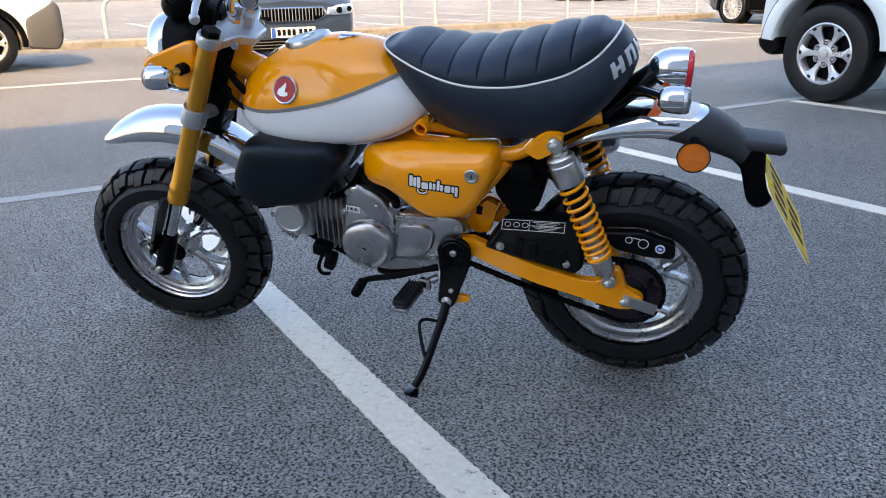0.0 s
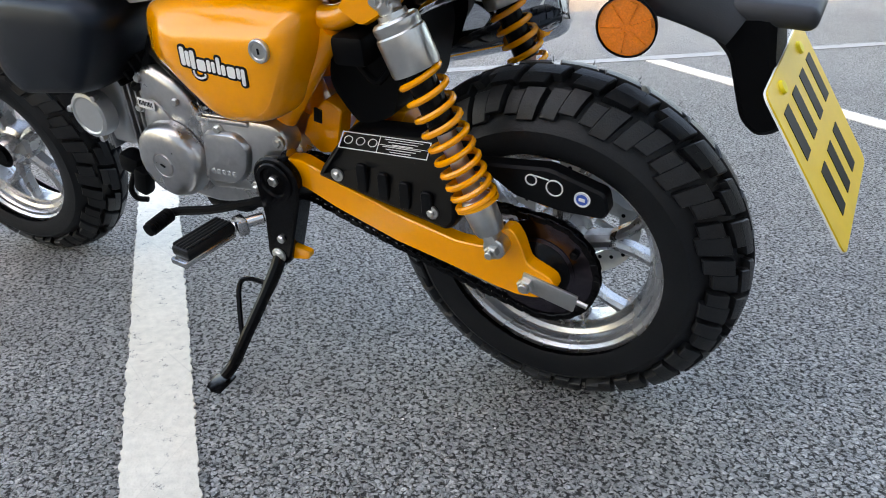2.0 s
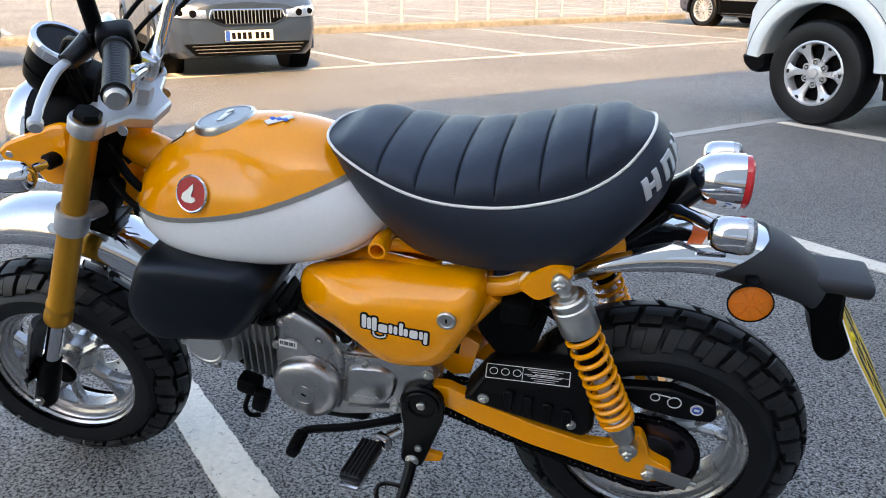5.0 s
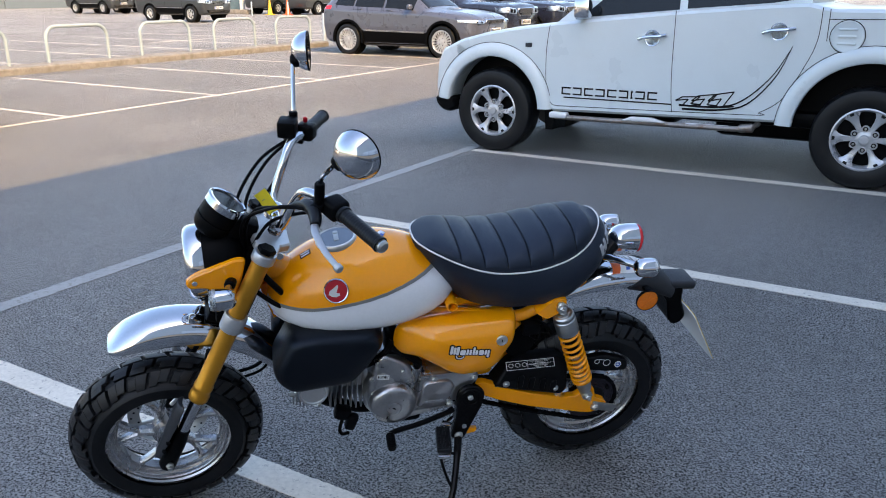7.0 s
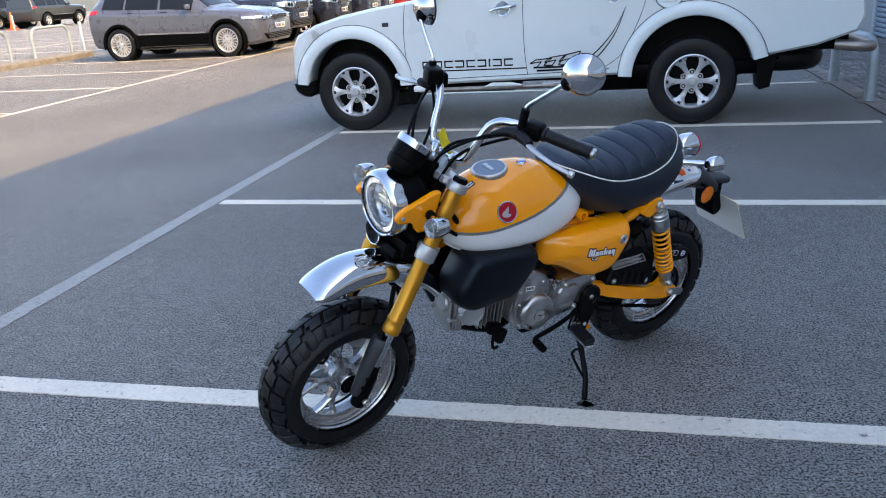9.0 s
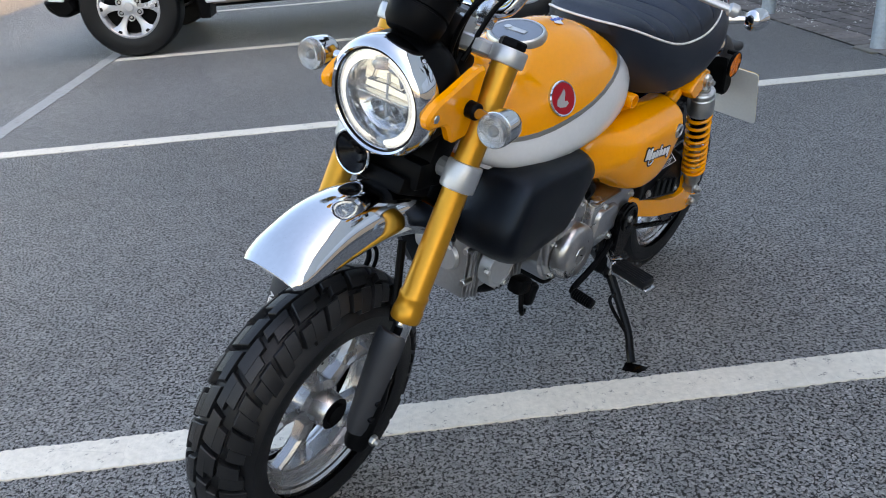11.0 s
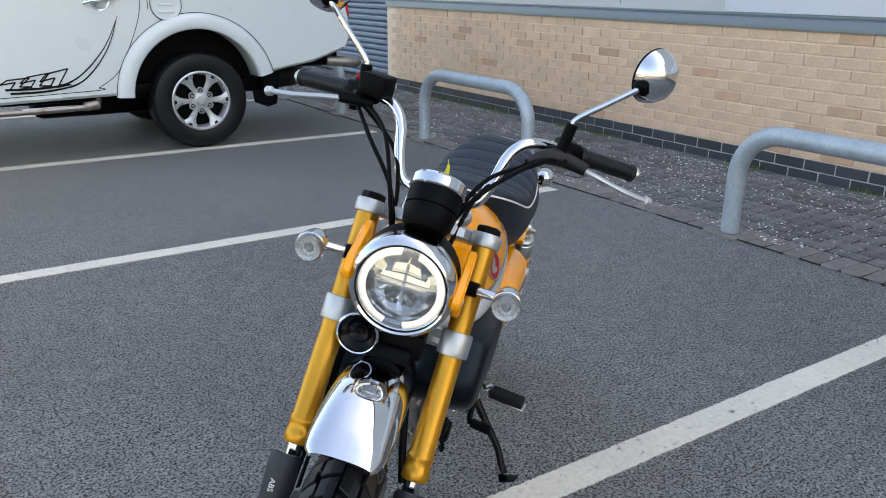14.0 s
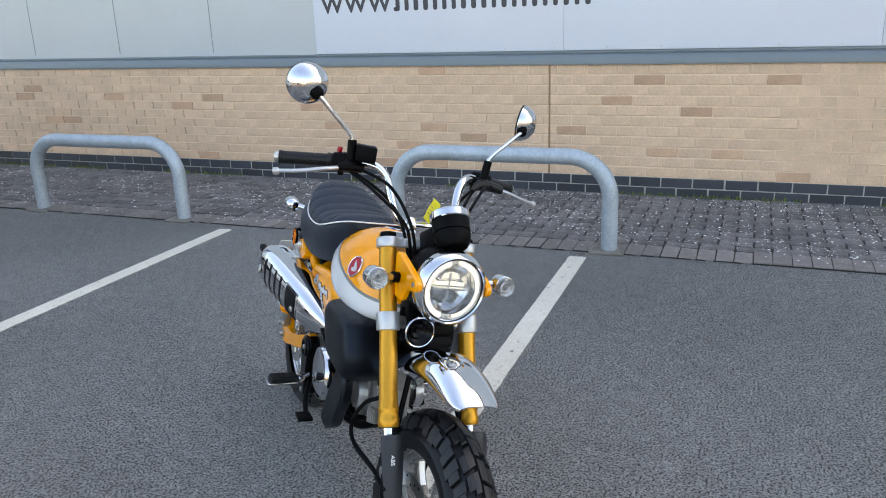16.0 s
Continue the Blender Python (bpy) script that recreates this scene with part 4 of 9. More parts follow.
def small_van(name, label, m, paint, L, W, wheel_r, belt, bonnet, axles, cab_pts, rim_r, spokes, panes, bumper):
    """A small van with a plastic front bumper: nose at x = 0, tail at x = L."""
    t = thing(name, label, "car", m)
    f, r = axles
    ra = wheel_r + 0.055
    poly = [(0.06, 0.24), (0.0, 0.40), (0.02, 0.58), (0.08, bonnet - 0.06), (0.22, bonnet + 0.01), (cab_pts[0][0] - 0.25, belt - 0.02), (cab_pts[0][0] + 0.15, belt + 0.02), (L - 0.45, belt + 0.05), (L - 0.12, belt + 0.03), (L - 0.02, belt - 0.15), (L, 0.60), (L - 0.03, 0.38), (L - 0.10, 0.27)]
    low = arch_outline(0.25, [r], ra, wheel_r)[::-1] + [((f + r) / 2, 0.22)] + arch_outline(0.25, [f], ra, wheel_r)[::-1]
    bm = B()
    shell(bm, poly + low, W, 0.10, 0.035)
    round_ends(bm, L, W)
    body = part("body", bm, paint, t, "painted car body", smooth=32)
    bm = B()
    rbox(bm, (L - 0.9, W - 0.5, 0.2), at(L / 2, W / 2, 0.33), 0.03)
    for c in axles:
        prism(bm, [(c + ra * 1.05 * math.cos(a), wheel_r + ra * 1.05 * math.sin(a)) for a in (math.radians(-10 + 200 * k / 20) for k in range(21))], [(0.22, 0), (W - 0.22, 0)])
    part("underbody", bm, BLACK, t)
    bm = B()
    for y0, s in ((0.0, -1), (W, 1)):
        for c in axles:
            rings = []
            for k in range(23):
                a = math.radians(-8 + 196 * k / 22)
                d, o = Vector((math.cos(a), 0, math.sin(a))), Vector((c, y0, wheel_r))
                rings.append([o + d * (ra + q) + Vector((0, s * h, 0)) for q, h in ((-0.01, -0.06), (-0.01, 0.006), (0.03, 0.008), (0.045, -0.01))])
            loft(bm, rings)
        rbox(bm, (r - f - 2 * ra, 0.05, 0.13), at((f + r) / 2, y0 - s * 0.012, 0.29), 0.02)
    part("sill_trim", bm, BLACK, t, "black arch and sill trim")
    lean = 0.19
    bm = B()
    cabin(bm, cab_pts, 0.04, W - 0.04, lean)
    cab = part("cab", bm, paint, t, "car cabin and roof", smooth=30)
    zlo, zhi = min(p[1] for p in cab_pts), max(p[1] for p in cab_pts)
    for mir in (Matrix(), Matrix.Translation((0, W, 0)) @ Matrix.Diagonal((1, -1, 1, 1))):
        for pane in panes:
            bm = B()
            side_pane(bm, pane, 0.04, lean, zlo, zhi)
            part("side_window", bm, GLASS_DARK, cab, "dark side window", m=mir, smooth=0)
    for (x0, z0), (x1, z1), nm in ((cab_pts[0], cab_pts[1], "windscreen"), (cab_pts[-1], cab_pts[-2], "rear_window")):
        k0, k1 = 0.10, 0.92
        a, b = Vector((x0, 0, z0)).lerp(Vector((x1, 0, z1)), k0), Vector((x0, 0, z0)).lerp(Vector((x1, 0, z1)), k1)
        nrm = Vector((-(b - a).z, 0, (b - a).x)).normalized()
        if nrm.z < 0:
            nrm = -nrm
        l0, l1 = 0.04 + lean * k0 + 0.06, 0.04 + lean * k1 + 0.06
        bm = B()
        loft(bm, [[Vector((a.x, l0, a.z)) + nrm * o, Vector((a.x, W - l0, a.z)) + nrm * o, Vector((b.x, W - l1, b.z)) + nrm * o, Vector((b.x, l1, b.z)) + nrm * o] for o in (0.0, 0.018)])
        part(nm, bm, GLASS_DARK, cab, "dark windscreen glass", smooth=0)
    for y, s in ((0.02, -1), (W - 0.02, 1)):
        for x in axles:
            road_wheel(t, x, y, s, wheel_r, 0.20, rim_r, spokes, "", 0.6)
    for s in (0, 1):
        y = 0.10 if s == 0 else W - 0.10
        q = 1 if s == 0 else -1
        bm = B()
        loft(bm, [[Vector((x - o, y + q * dy, z)) for x, dy, z in ((0.16, -0.07, bonnet - 0.03), (0.05, 0.10, bonnet - 0.05), (0.02, 0.36, bonnet - 0.09), (0.02, 0.34, bonnet - 0.19), (0.08, 0.00, bonnet - 0.17))] for o in (-0.03, 0.022)])
        round_ends(bm, L, W, False)
        part("headlamp", bm, LAMP_BOWL, body, "bright headlamp")
        bm = B()
        loft(bm, [[Vector((L + o - 0.02, y + q * dy, z)) for dy, z in ((-0.06, belt - 0.10), (0.16, belt - 0.10), (0.14, belt - 0.32), (-0.04, belt - 0.32))] for o in (-0.04, 0.025)])
        round_ends(bm, L, W, False)
        part("tail_lamp", bm, RED_LENS, body, "red tail lamp")
        bm = B()
        rbox(bm, (0.10, 0.16, 0.12), at(cab_pts[0][0] + 0.42, 0.0 if s == 0 else W, belt + 0.10), 0.03)
        part("door_mirror", bm, paint, body)
        bm = B()
        for x in (cab_pts[0][0] + 1.25, cab_pts[0][0] + 2.15):
            rbox(bm, (0.16, 0.03, 0.03), at(x, 0.004 if s == 0 else W - 0.004, belt - 0.12), 0.01)
        part("door_handle", bm, BLACK, body)
        bm = B()
        for pts in ([(cab_pts[0][0] + 0.25, belt), (cab_pts[0][0] + 0.22, 0.6), (cab_pts[0][0] + 0.35, 0.33)], [(cab_pts[0][0] + 1.42, belt + 0.02), (cab_pts[0][0] + 1.40, 0.34)], [(cab_pts[0][0] + 2.30, belt + 0.02), (cab_pts[0][0] + 2.28, 0.75), (cab_pts[0][0] + 2.05, 0.45)]):
            tube(bm, spline([(x, 0.0 if s == 0 else W, z) for x, z in pts], 4), 0.005, 5)
        part("door_seam", bm, BLACK_PRINT, body)
    bm = B()
    prism(bm, round_poly([(-0.46, bonnet - 0.18), (-0.40, bonnet - 0.06), (0.40, bonnet - 0.06), (0.46, bonnet - 0.18), (0.30, bonnet - 0.22), (-0.30, bonnet - 0.22)], 0.03), [(0.0, 0.012), (0.02, 0), (0.06, 0)], Matrix.Translation((-0.012, W / 2, 0)) @ Matrix.Rotation(radians(-90), 4, "Z"))
    part("grille_frame", bm, CHROME, body, "chrome edged grille")
    bm = B()
    rbox(bm, (0.03, 0.84, 0.13), at(0.0, W / 2, bonnet - 0.14), 0.01)
    grille_ = part("grille", bm, BLACK_GLOSS, body, "dark grille")
    for k in range(17):
        bm = B()
        rbox(bm, (0.014, 0.016, 0.12), at(-0.020, W / 2 - 0.36 + 0.045 * k, bonnet - 0.14), 0.004, 1)
        part("grille_slat", bm, SILVER, grille_)
    bm = B()
    rbox(bm, (0.03, W * 0.62, 0.13), at(-0.004, W / 2, 0.36), 0.02)
    for y in (0.22, W - 0.22):
        rbox(bm, (0.05, 0.20, 0.09), at(0.025, y, 0.40), 0.02)
    part("lower_intake", bm, BLACK, body, "dark lower intake")
    bm = B()
    for k in range(3):
        rbox(bm, (0.012, W * 0.60, 0.012), at(-0.018, W / 2, 0.32 + 0.035 * k), 0.003, 1)
    part("intake_slat", bm, SILVER, body)
    bm = B()
    prism(bm, round_poly([(0.05, 0.22), (-0.02, 0.36), (-0.015, 0.72), (0.06, 0.80), (f - ra - 0.03, 0.60), (f - ra - 0.03, 0.26)], 0.07, 5), [(-0.012, 0.05), (0.0, 0.02), (0.03, 0.004), (0.06, 0), (W - 0.06, 0), (W - 0.03, 0.004), (W, 0.02), (W + 0.012, 0.05)])
    round_ends(bm, L, W)
    part("front_bumper", bm, bumper, t, "black plastic front bumper")
    return t


BUMPER_GREY = mat("grey_bumper_plastic", (0.10, 0.098, 0.095), 0.5, var=0.12, scale=3)
SUV_ROOF = mat("pale_grey_roof_paint", (0.66, 0.66, 0.68), 0.25, 0.0, var=0.04, coat=0.6)
VAN_CAB = [(1.25, 1.12), (1.80, 1.74), (2.1, 1.80), (3.9, 1.78), (4.2, 1.70), (4.28, 1.10)]
VAN_PANES = [[(1.62, 1.20), (1.95, 1.66), (2.12, 1.74), (2.55, 1.74), (2.58, 1.22)]]


def facing(b, a, to_wall=True, W=1.8):
    """Nose at (b, a of the near side): towards the wall or away from it."""
    return SITE @ (at(b, a + W, 0, 0, 0, 180) if to_wall else at(b, a, 0))


def soft_car(name, label, m, paint, L, W, stations, axles, wheel_r, rim_r, spokes, twin, windows, cowl, brow, hatch_x, grille, lamp, roof_paint=None, cladding=None, group="", papers=False):
    """A car with rounded flanks: stations of (x, underside z, half widths at sill and waist, belt z, belt half width, roof z, roof half width) from nose to tail."""
    t = thing(name, label, "car", m, group)
    cols = [[(st[0], st[i]) for st in stations] for i in range(8)]

    def ring(x):
        z0, ws, wm, zb, wb, zr, wr = (interp(x, cols[i]) for i in range(1, 8))
        side = Vector((wb, zb)), Vector((wr, zr - 0.03))
        return [(0.0, z0), (ws * 0.9, z0), (ws, z0 + 0.07), (wm, z0 + (zb - z0) * 0.52), (wm * 0.992, zb - 0.09 * (zb - z0)), (wb, zb), tuple(side[0].lerp(side[1], 0.5) + Vector((0.018, 0.0))), (wr, zr - 0.03), (wr * 0.82, zr), (0.0, zr + 0.025)]

    def surf(x, u, sg, lift=0.0):
        """A point on the skin: x along the car, u round it from the underside (0) to the roof's middle (9), sg the side."""
        pts = ring(x)
        i = min(8, int(u))
        p = Vector(pts[i]).lerp(Vector(pts[i + 1]), u - i)
        d = Vector(pts[i + 1]) - Vector(pts[i])
        n = Vector((d.y, -d.x)).normalized() if d.length > 1e-6 else Vector((1, 0))
        if n.y < 0 and u > 5:
            n = -n
        p = p + n * lift
        return Vector((x, W / 2 + sg * p.x, p.y))

    def patch(nm, x0, x1, u0, u1, sg, material, parent, lift=0.005, label_="", nx=6, nu=4):
        bm = B()
        grid = [[surf(x0 + (x1 - x0) * i / nx, u0 + (u1 - u0) * k / nu, sg, lift) for k in range(nu + 1)] for i in range(nx + 1)]
        low = [[surf(x0 + (x1 - x0) * i / nx, u0 + (u1 - u0) * k / nu, sg, -0.012) for k in range(nu + 1)] for i in range(nx + 1)]
        loft(bm, [g_ + l_[::-1] for g_, l_ in zip(grid, low)])
        return part(nm, bm, material, parent, label_, 40)

    bm = B()
    arch = wheel_r + 0.055
    xs_ = [L * (0.5 - 0.5 * math.cos(math.pi * k / 170)) for k in range(171)]
    rings = []
    for x in xs_:
        half = [surf(x, u / 8, 1) for u in range(73)]
        for p in half:
            if p.y > W / 2 + 0.5 and min(math.hypot(x - c, p.z - wheel_r - 0.01) for c in axles) < arch:
                p.y = W / 2 + 0.45
        rings.append(half + [Vector((p.x, W - p.y, p.z)) for p in half[::-1][1:-1]])
    loft(bm, rings)
    body = part("body", bm, paint, t, "painted car body", 38)
    if roof_paint:
        bm = B()
        grid = []
        for k in range(15):
            x = brow + (hatch_x - 0.05 - brow) * k / 14
            row = [surf(x, 6.95 + 2.05 * j / 6, -1, 0.006) for j in range(7)] + [surf(x, 9 - 2.05 * j / 6, 1, 0.006) for j in range(1, 7)]
            grid.append(row + [p - Vector((0, 0, 0.02)) for p in row[::-1]])
        loft(bm, grid)
        part("roof", bm, roof_paint, t, "pale roof panel", 40)
    for sg in (-1, 1):
        for x0, x1 in windows:
            patch("side_window", x0, x1, 5.12, 6.86, sg, GLASS_DARK, body, 0.006, "dark side window", 8, 5)
        zl, hl, yl, xl = lamp
        nose = sorted((st[3], st[0]) for st in stations[:4])
        bm, rows = B(), []
        for k in range(13):
            y = yl + (interp(xl, cols[3]) - yl) * (k / 12) ** 0.8
            x = interp(y, nose)
            grow = 0.55 + 0.45 * math.sin(math.pi * min(1.0, 0.25 + 0.6 * k / 12))
            rows.append([Vector((x + o, W / 2 + sg * (y + e), zl + 0.03 * k / 12 + q * hl * grow)) for q, o, e in ((-0.5, 0.02, -0.02), (-0.42, -0.014, 0.008), (0.0, -0.016, 0.008), (0.42, 0.004, 0.004), (0.5, 0.05, -0.03), (0.0, 0.10, -0.08))])
        loft(bm, rows)
        lamp_ = part("headlamp", bm, LAMP_BOWL, body, "bright headlamp", 50)
        for k, rr in ((3, 0.30), (7, 0.26)):
            bm = B()
            lathe(bm, [(0.0, 0.012), (hl * rr * 0.8, 0.010), (hl * rr, 0.0), (hl * rr, -0.02)], axis_frame(rows[k][2], Vector((-1, sg * 0.3 * k / 7, 0.1))), 18)
            part("lamp_lens", bm, BLACK_GLOSS, lamp_)
        patch("tail_lamp", L - 0.32, L - 0.06, 4.0, 5.0, sg, RED_LENS, body, 0.008, "red tail lamp")
        patch("sill_trim", axles[0] + wheel_r, axles[1] - wheel_r, 1.6, 2.75 if cladding else 2.3, sg, cladding or BLACK, body, 0.008, "dark sill trim")
        if cladding:
            patch("side_strip", axles[0] + wheel_r + 0.12, axles[1] - wheel_r - 0.12, 2.72, 2.82, sg, CHROME, body, 0.016, "bright strip along the sill")
        for x in (windows[0][1] + 0.02, windows[1][1] + 0.02):
            patch("door_seam", x, x + 0.008, 2.4, 5.0, sg, BLACK_PRINT, body, 0.0015)
        patch("door_seam", axles[0] + wheel_r + 0.16, axles[0] + wheel_r + 0.168, 2.4, 5.0, sg, BLACK_PRINT, body, 0.0015)
        # dark strip on the smooth flank, painting the shade of a body fold
        patch("crease_shade", axles[0] - 0.1, L - 0.5, 4.42, 4.46, sg, BLACK_PRINT, body, 0.0008)
        for x in (windows[0][1] - 0.20, windows[1][1] - 0.22):
            patch("door_handle", x, x + 0.16, 4.52, 4.66, sg, paint, body, 0.028)
        bm = B()
        rbox(bm, (0.10, 0.17, 0.12), at(cowl + 0.42, W / 2 + sg * (W / 2 + 0.03), stations[5][4] + 0.10, 0, 0, sg * 8), 0.035, 3)
        part("door_mirror", bm, paint, body)
        for c in axles:
            y_ = W / 2 + sg * (W / 2 + 0.004)
            bm = B()
            ra = arch
            lathe(bm, [(0.0, -0.26), (ra - 0.012, -0.26), (ra - 0.012, -0.02)], Matrix.Translation((c, y_, wheel_r + 0.01)) @ Matrix.Rotation(radians(-90 * sg), 4, "X"), 48)
            part("wheel_well", bm, BLACK, body, "dark wheel arch")
            bm = B()
            rings = []
            for k in range(25):
                a = radians(-12 + 204 * k / 24)
                rings.append([Vector((c, y_, wheel_r + 0.01)) + Vector((math.cos(a) * (ra + q), sg * h, math.sin(a) * (ra + q))) for q, h in ((-0.022, -0.10), (-0.022, 0.000), (-0.012, 0.006), (0.034, 0.008), (0.05, -0.03), (0.05, -0.12))])
            loft(bm, rings)
            part("arch_trim", bm, cladding or paint, body, "wheel arch lip")
            road_wheel(t, c, y_ + sg * 0.004, sg, wheel_r, 0.20, rim_r, spokes, "", 0.42 if twin else 0.6, twin)
    for nm, x0, x1 in (("windscreen", cowl + 0.06, brow - 0.04), ("rear_window", hatch_x, hatch_x + 0.22)):
        bm = B()
        grid = []
        for k in range(7):
            x = x0 + (x1 - x0) * k / 6
            row = [surf(x, 7.25 + 1.75 * j / 6, -1, 0.008) for j in range(7)] + [surf(x, 9 - 1.75 * j / 6, 1, 0.008) for j in range(1, 7)]
            grid.append(row + [p - Vector((0, 0, 0.025)) for p in row[::-1]])
        loft(bm, grid)
        part(nm, bm, GLASS_DARK, body, "dark windscreen glass", 40)
    if papers:
        for y0, k0, hk in ((0.35, 0.10, 0.35), (W - 0.62, 0.12, 0.30)):
            bm, rows = B(), []
            for k in range(4):
                x = cowl + 0.06 + (brow - cowl - 0.10) * (k0 + hk * k / 3)
                rows.append([Vector((x, y0 + 0.30 * j / 3, surf(x, 8.3, 1, 0.014).z + 0.010)) for j in range(4)])
            loft(bm, [row + [p - Vector((0, 0, 0.004)) for p in row[::-1]] for row in rows])
            part("price_card", bm, PLATE_WHITE, body, "white card behind the windscreen")
    # nose: grille, lower intake, plate
    zg, hg, wg, zi, zp = grille
    bm = B()
    prism(bm, round_poly([(-wg, zg - hg * 0.1), (-wg * 0.92, zg + hg / 2), (wg * 0.92, zg + hg / 2), (wg, zg - hg * 0.1), (wg * 0.7, zg - hg / 2), (-wg * 0.7, zg - hg / 2)], 0.03), [(0.0, 0.010), (0.012, 0), (0.14, 0)], Matrix.Translation((-0.030, W / 2, 0)) @ Matrix.Rotation(radians(-90), 4, "Z"))
    frame_ = part("grille_frame", bm, CHROME, body, "chrome edged grille")
    bm = B()
    prism(bm, round_poly([(-wg + 0.03, zg - hg * 0.1), (-wg * 0.9 + 0.02, zg + hg / 2 - 0.016), (wg * 0.9 - 0.02, zg + hg / 2 - 0.016), (wg - 0.03, zg - hg * 0.1), (wg * 0.68, zg - hg / 2 + 0.014), (-wg * 0.68, zg - hg / 2 + 0.014)], 0.02), [(0.0, 0.0), (0.05, 0)], Matrix.Translation((-0.036, W / 2, 0)) @ Matrix.Rotation(radians(-90), 4, "Z"))
    part("grille", bm, BLACK_GLOSS, frame_, "dark grille")
    for k in range(19):
        q = -1 + 2 * (k + 0.5) / 19
        bm = B()
        rbox(bm, (0.012, 0.010, hg * (0.86 if abs(q) < 0.7 else 0.5)), at(-0.040, W / 2 + q * wg * 0.9, zg + (0 if abs(q) < 0.7 else hg * 0.14)), 0.003, 1)
        part("grille_slat", bm, STEEL, frame_)
    bm = B()
    prism(bm, round_poly([(-W * 0.40, zi + 0.06), (W * 0.40, zi + 0.06), (W * 0.33, zi - 0.07), (-W * 0.33, zi - 0.07)], 0.03), [(0.0, 0.008), (0.01, 0), (0.20, 0)], Matrix.Translation((-0.012, W / 2, 0)) @ Matrix.Rotation(radians(-90), 4, "Z"))
    intake = part("lower_intake", bm, BLACK, body, "dark lower intake")
    for k in range(3):
        bm = B()
        rbox(bm, (0.012, W * 0.70 - 0.05 * abs(k - 2), 0.010), at(-0.016, W / 2, zi - 0.035 + 0.035 * k), 0.003, 1)
        part("intake_slat", bm, BUMPER_GREY, intake)
    bm = B()
    rbox(bm, (0.012, 0.52, 0.112), at(-0.034, W / 2, zp), 0.003)
    pl = part("number_plate", bm, PLATE_WHITE, body, "number plate with dark bars")
    for k in range(7):
        bm = B()
        rbox(bm, (0.002, 0.040, 0.070), at(-0.041, W / 2 + 0.170 - 0.058 * k - (0.022 if k > 3 else 0), zp), 0.0006, 1)
        part("plate_bar", bm, BLACK_PRINT, pl)
    bm = B()
    rbox(bm, (0.002, 0.045, 0.105), at(-0.041, W / 2 + 0.232, zp), 0)
    part("plate_band", bm, BLUE_PRINT, pl)
    return t


SUV_LINES = [(0.0, 0.34, 0.60, 0.66, 0.72, 0.62, 0.80, 0.55), (0.06, 0.28, 0.74, 0.79, 0.80, 0.77, 0.88, 0.68), (0.25, 0.24, 0.84, 0.89, 0.88, 0.86, 0.96, 0.76), (0.60, 0.23, 0.89, 0.935, 0.95, 0.895, 1.02, 0.79), (1.05, 0.22, 0.90, 0.945, 1.00, 0.905, 1.065, 0.77), (1.28, 0.22, 0.90, 0.948, 1.02, 0.905, 1.085, 0.75), (1.60, 0.22, 0.90, 0.948, 1.03, 0.905, 1.29, 0.68), (2.00, 0.22, 0.90, 0.948, 1.045, 0.905, 1.51, 0.62), (2.30, 0.22, 0.90, 0.948, 1.06, 0.90, 1.585, 0.60), (3.00, 0.22, 0.90, 0.948, 1.08, 0.90, 1.585, 0.585), (3.60, 0.23, 0.90, 0.945, 1.11, 0.89, 1.545, 0.565), (3.98, 0.25, 0.88, 0.93, 1.13, 0.87, 1.495, 0.55), (4.15, 0.28, 0.86, 0.91, 1.13, 0.85, 1.36, 0.60), (4.28, 0.32, 0.83, 0.88, 1.08, 0.82, 1.13, 0.74), (4.36, 0.42, 0.74, 0.80, 0.88, 0.74, 0.93, 0.62)]
soft_car("suv", "grey metallic compact sports utility vehicle with pale roof, parked", facing(-9.39, 11.17, True, 1.90) @ Matrix.Scale(0.95, 4), SUV_GREY, 4.36, 1.90, SUV_LINES, (0.86, 3.52), 0.36, 0.262, 10, True, [(1.66, 2.44), (2.50, 3.32), (3.37, 3.92)], 1.28, 2.12, 4.02, (0.80, 0.11, 0.46, 0.40, 0.60), (0.79, 0.085, 0.50, 0.42), SUV_ROOF, BLACK)
HATCH_LINES = [(0.0, 0.28, 0.56, 0.62, 0.64, 0.60, 0.76, 0.50), (0.05, 0.23, 0.68, 0.73, 0.71, 0.71, 0.80, 0.62), (0.22, 0.20, 0.77, 0.815, 0.79, 0.785, 0.87, 0.69), (0.55, 0.19, 0.81, 0.85, 0.86, 0.815, 0.93, 0.72), (1.00, 0.19, 0.82, 0.86, 0.91, 0.82, 0.985, 0.72), (1.15, 0.19, 0.82, 0.86, 0.92, 0.82, 1.00, 0.70), (1.50, 0.19, 0.82, 0.86, 0.93, 0.82, 1.19, 0.62), (1.90, 0.19, 0.82, 0.86, 0.94, 0.82, 1.38, 0.57), (2.20, 0.19, 0.82, 0.86, 0.95, 0.82, 1.455, 0.55), (3.00, 0.19, 0.82, 0.86, 0.97, 0.82, 1.45, 0.54), (3.50, 0.20, 0.81, 0.85, 0.99, 0.81, 1.40, 0.53), (3.85, 0.22, 0.80, 0.84, 1.00, 0.80, 1.26, 0.55), (4.10, 0.26, 0.77, 0.81, 0.98, 0.77, 1.03, 0.66), (4.25, 0.40, 0.66, 0.72, 0.80, 0.66, 0.86, 0.56)]
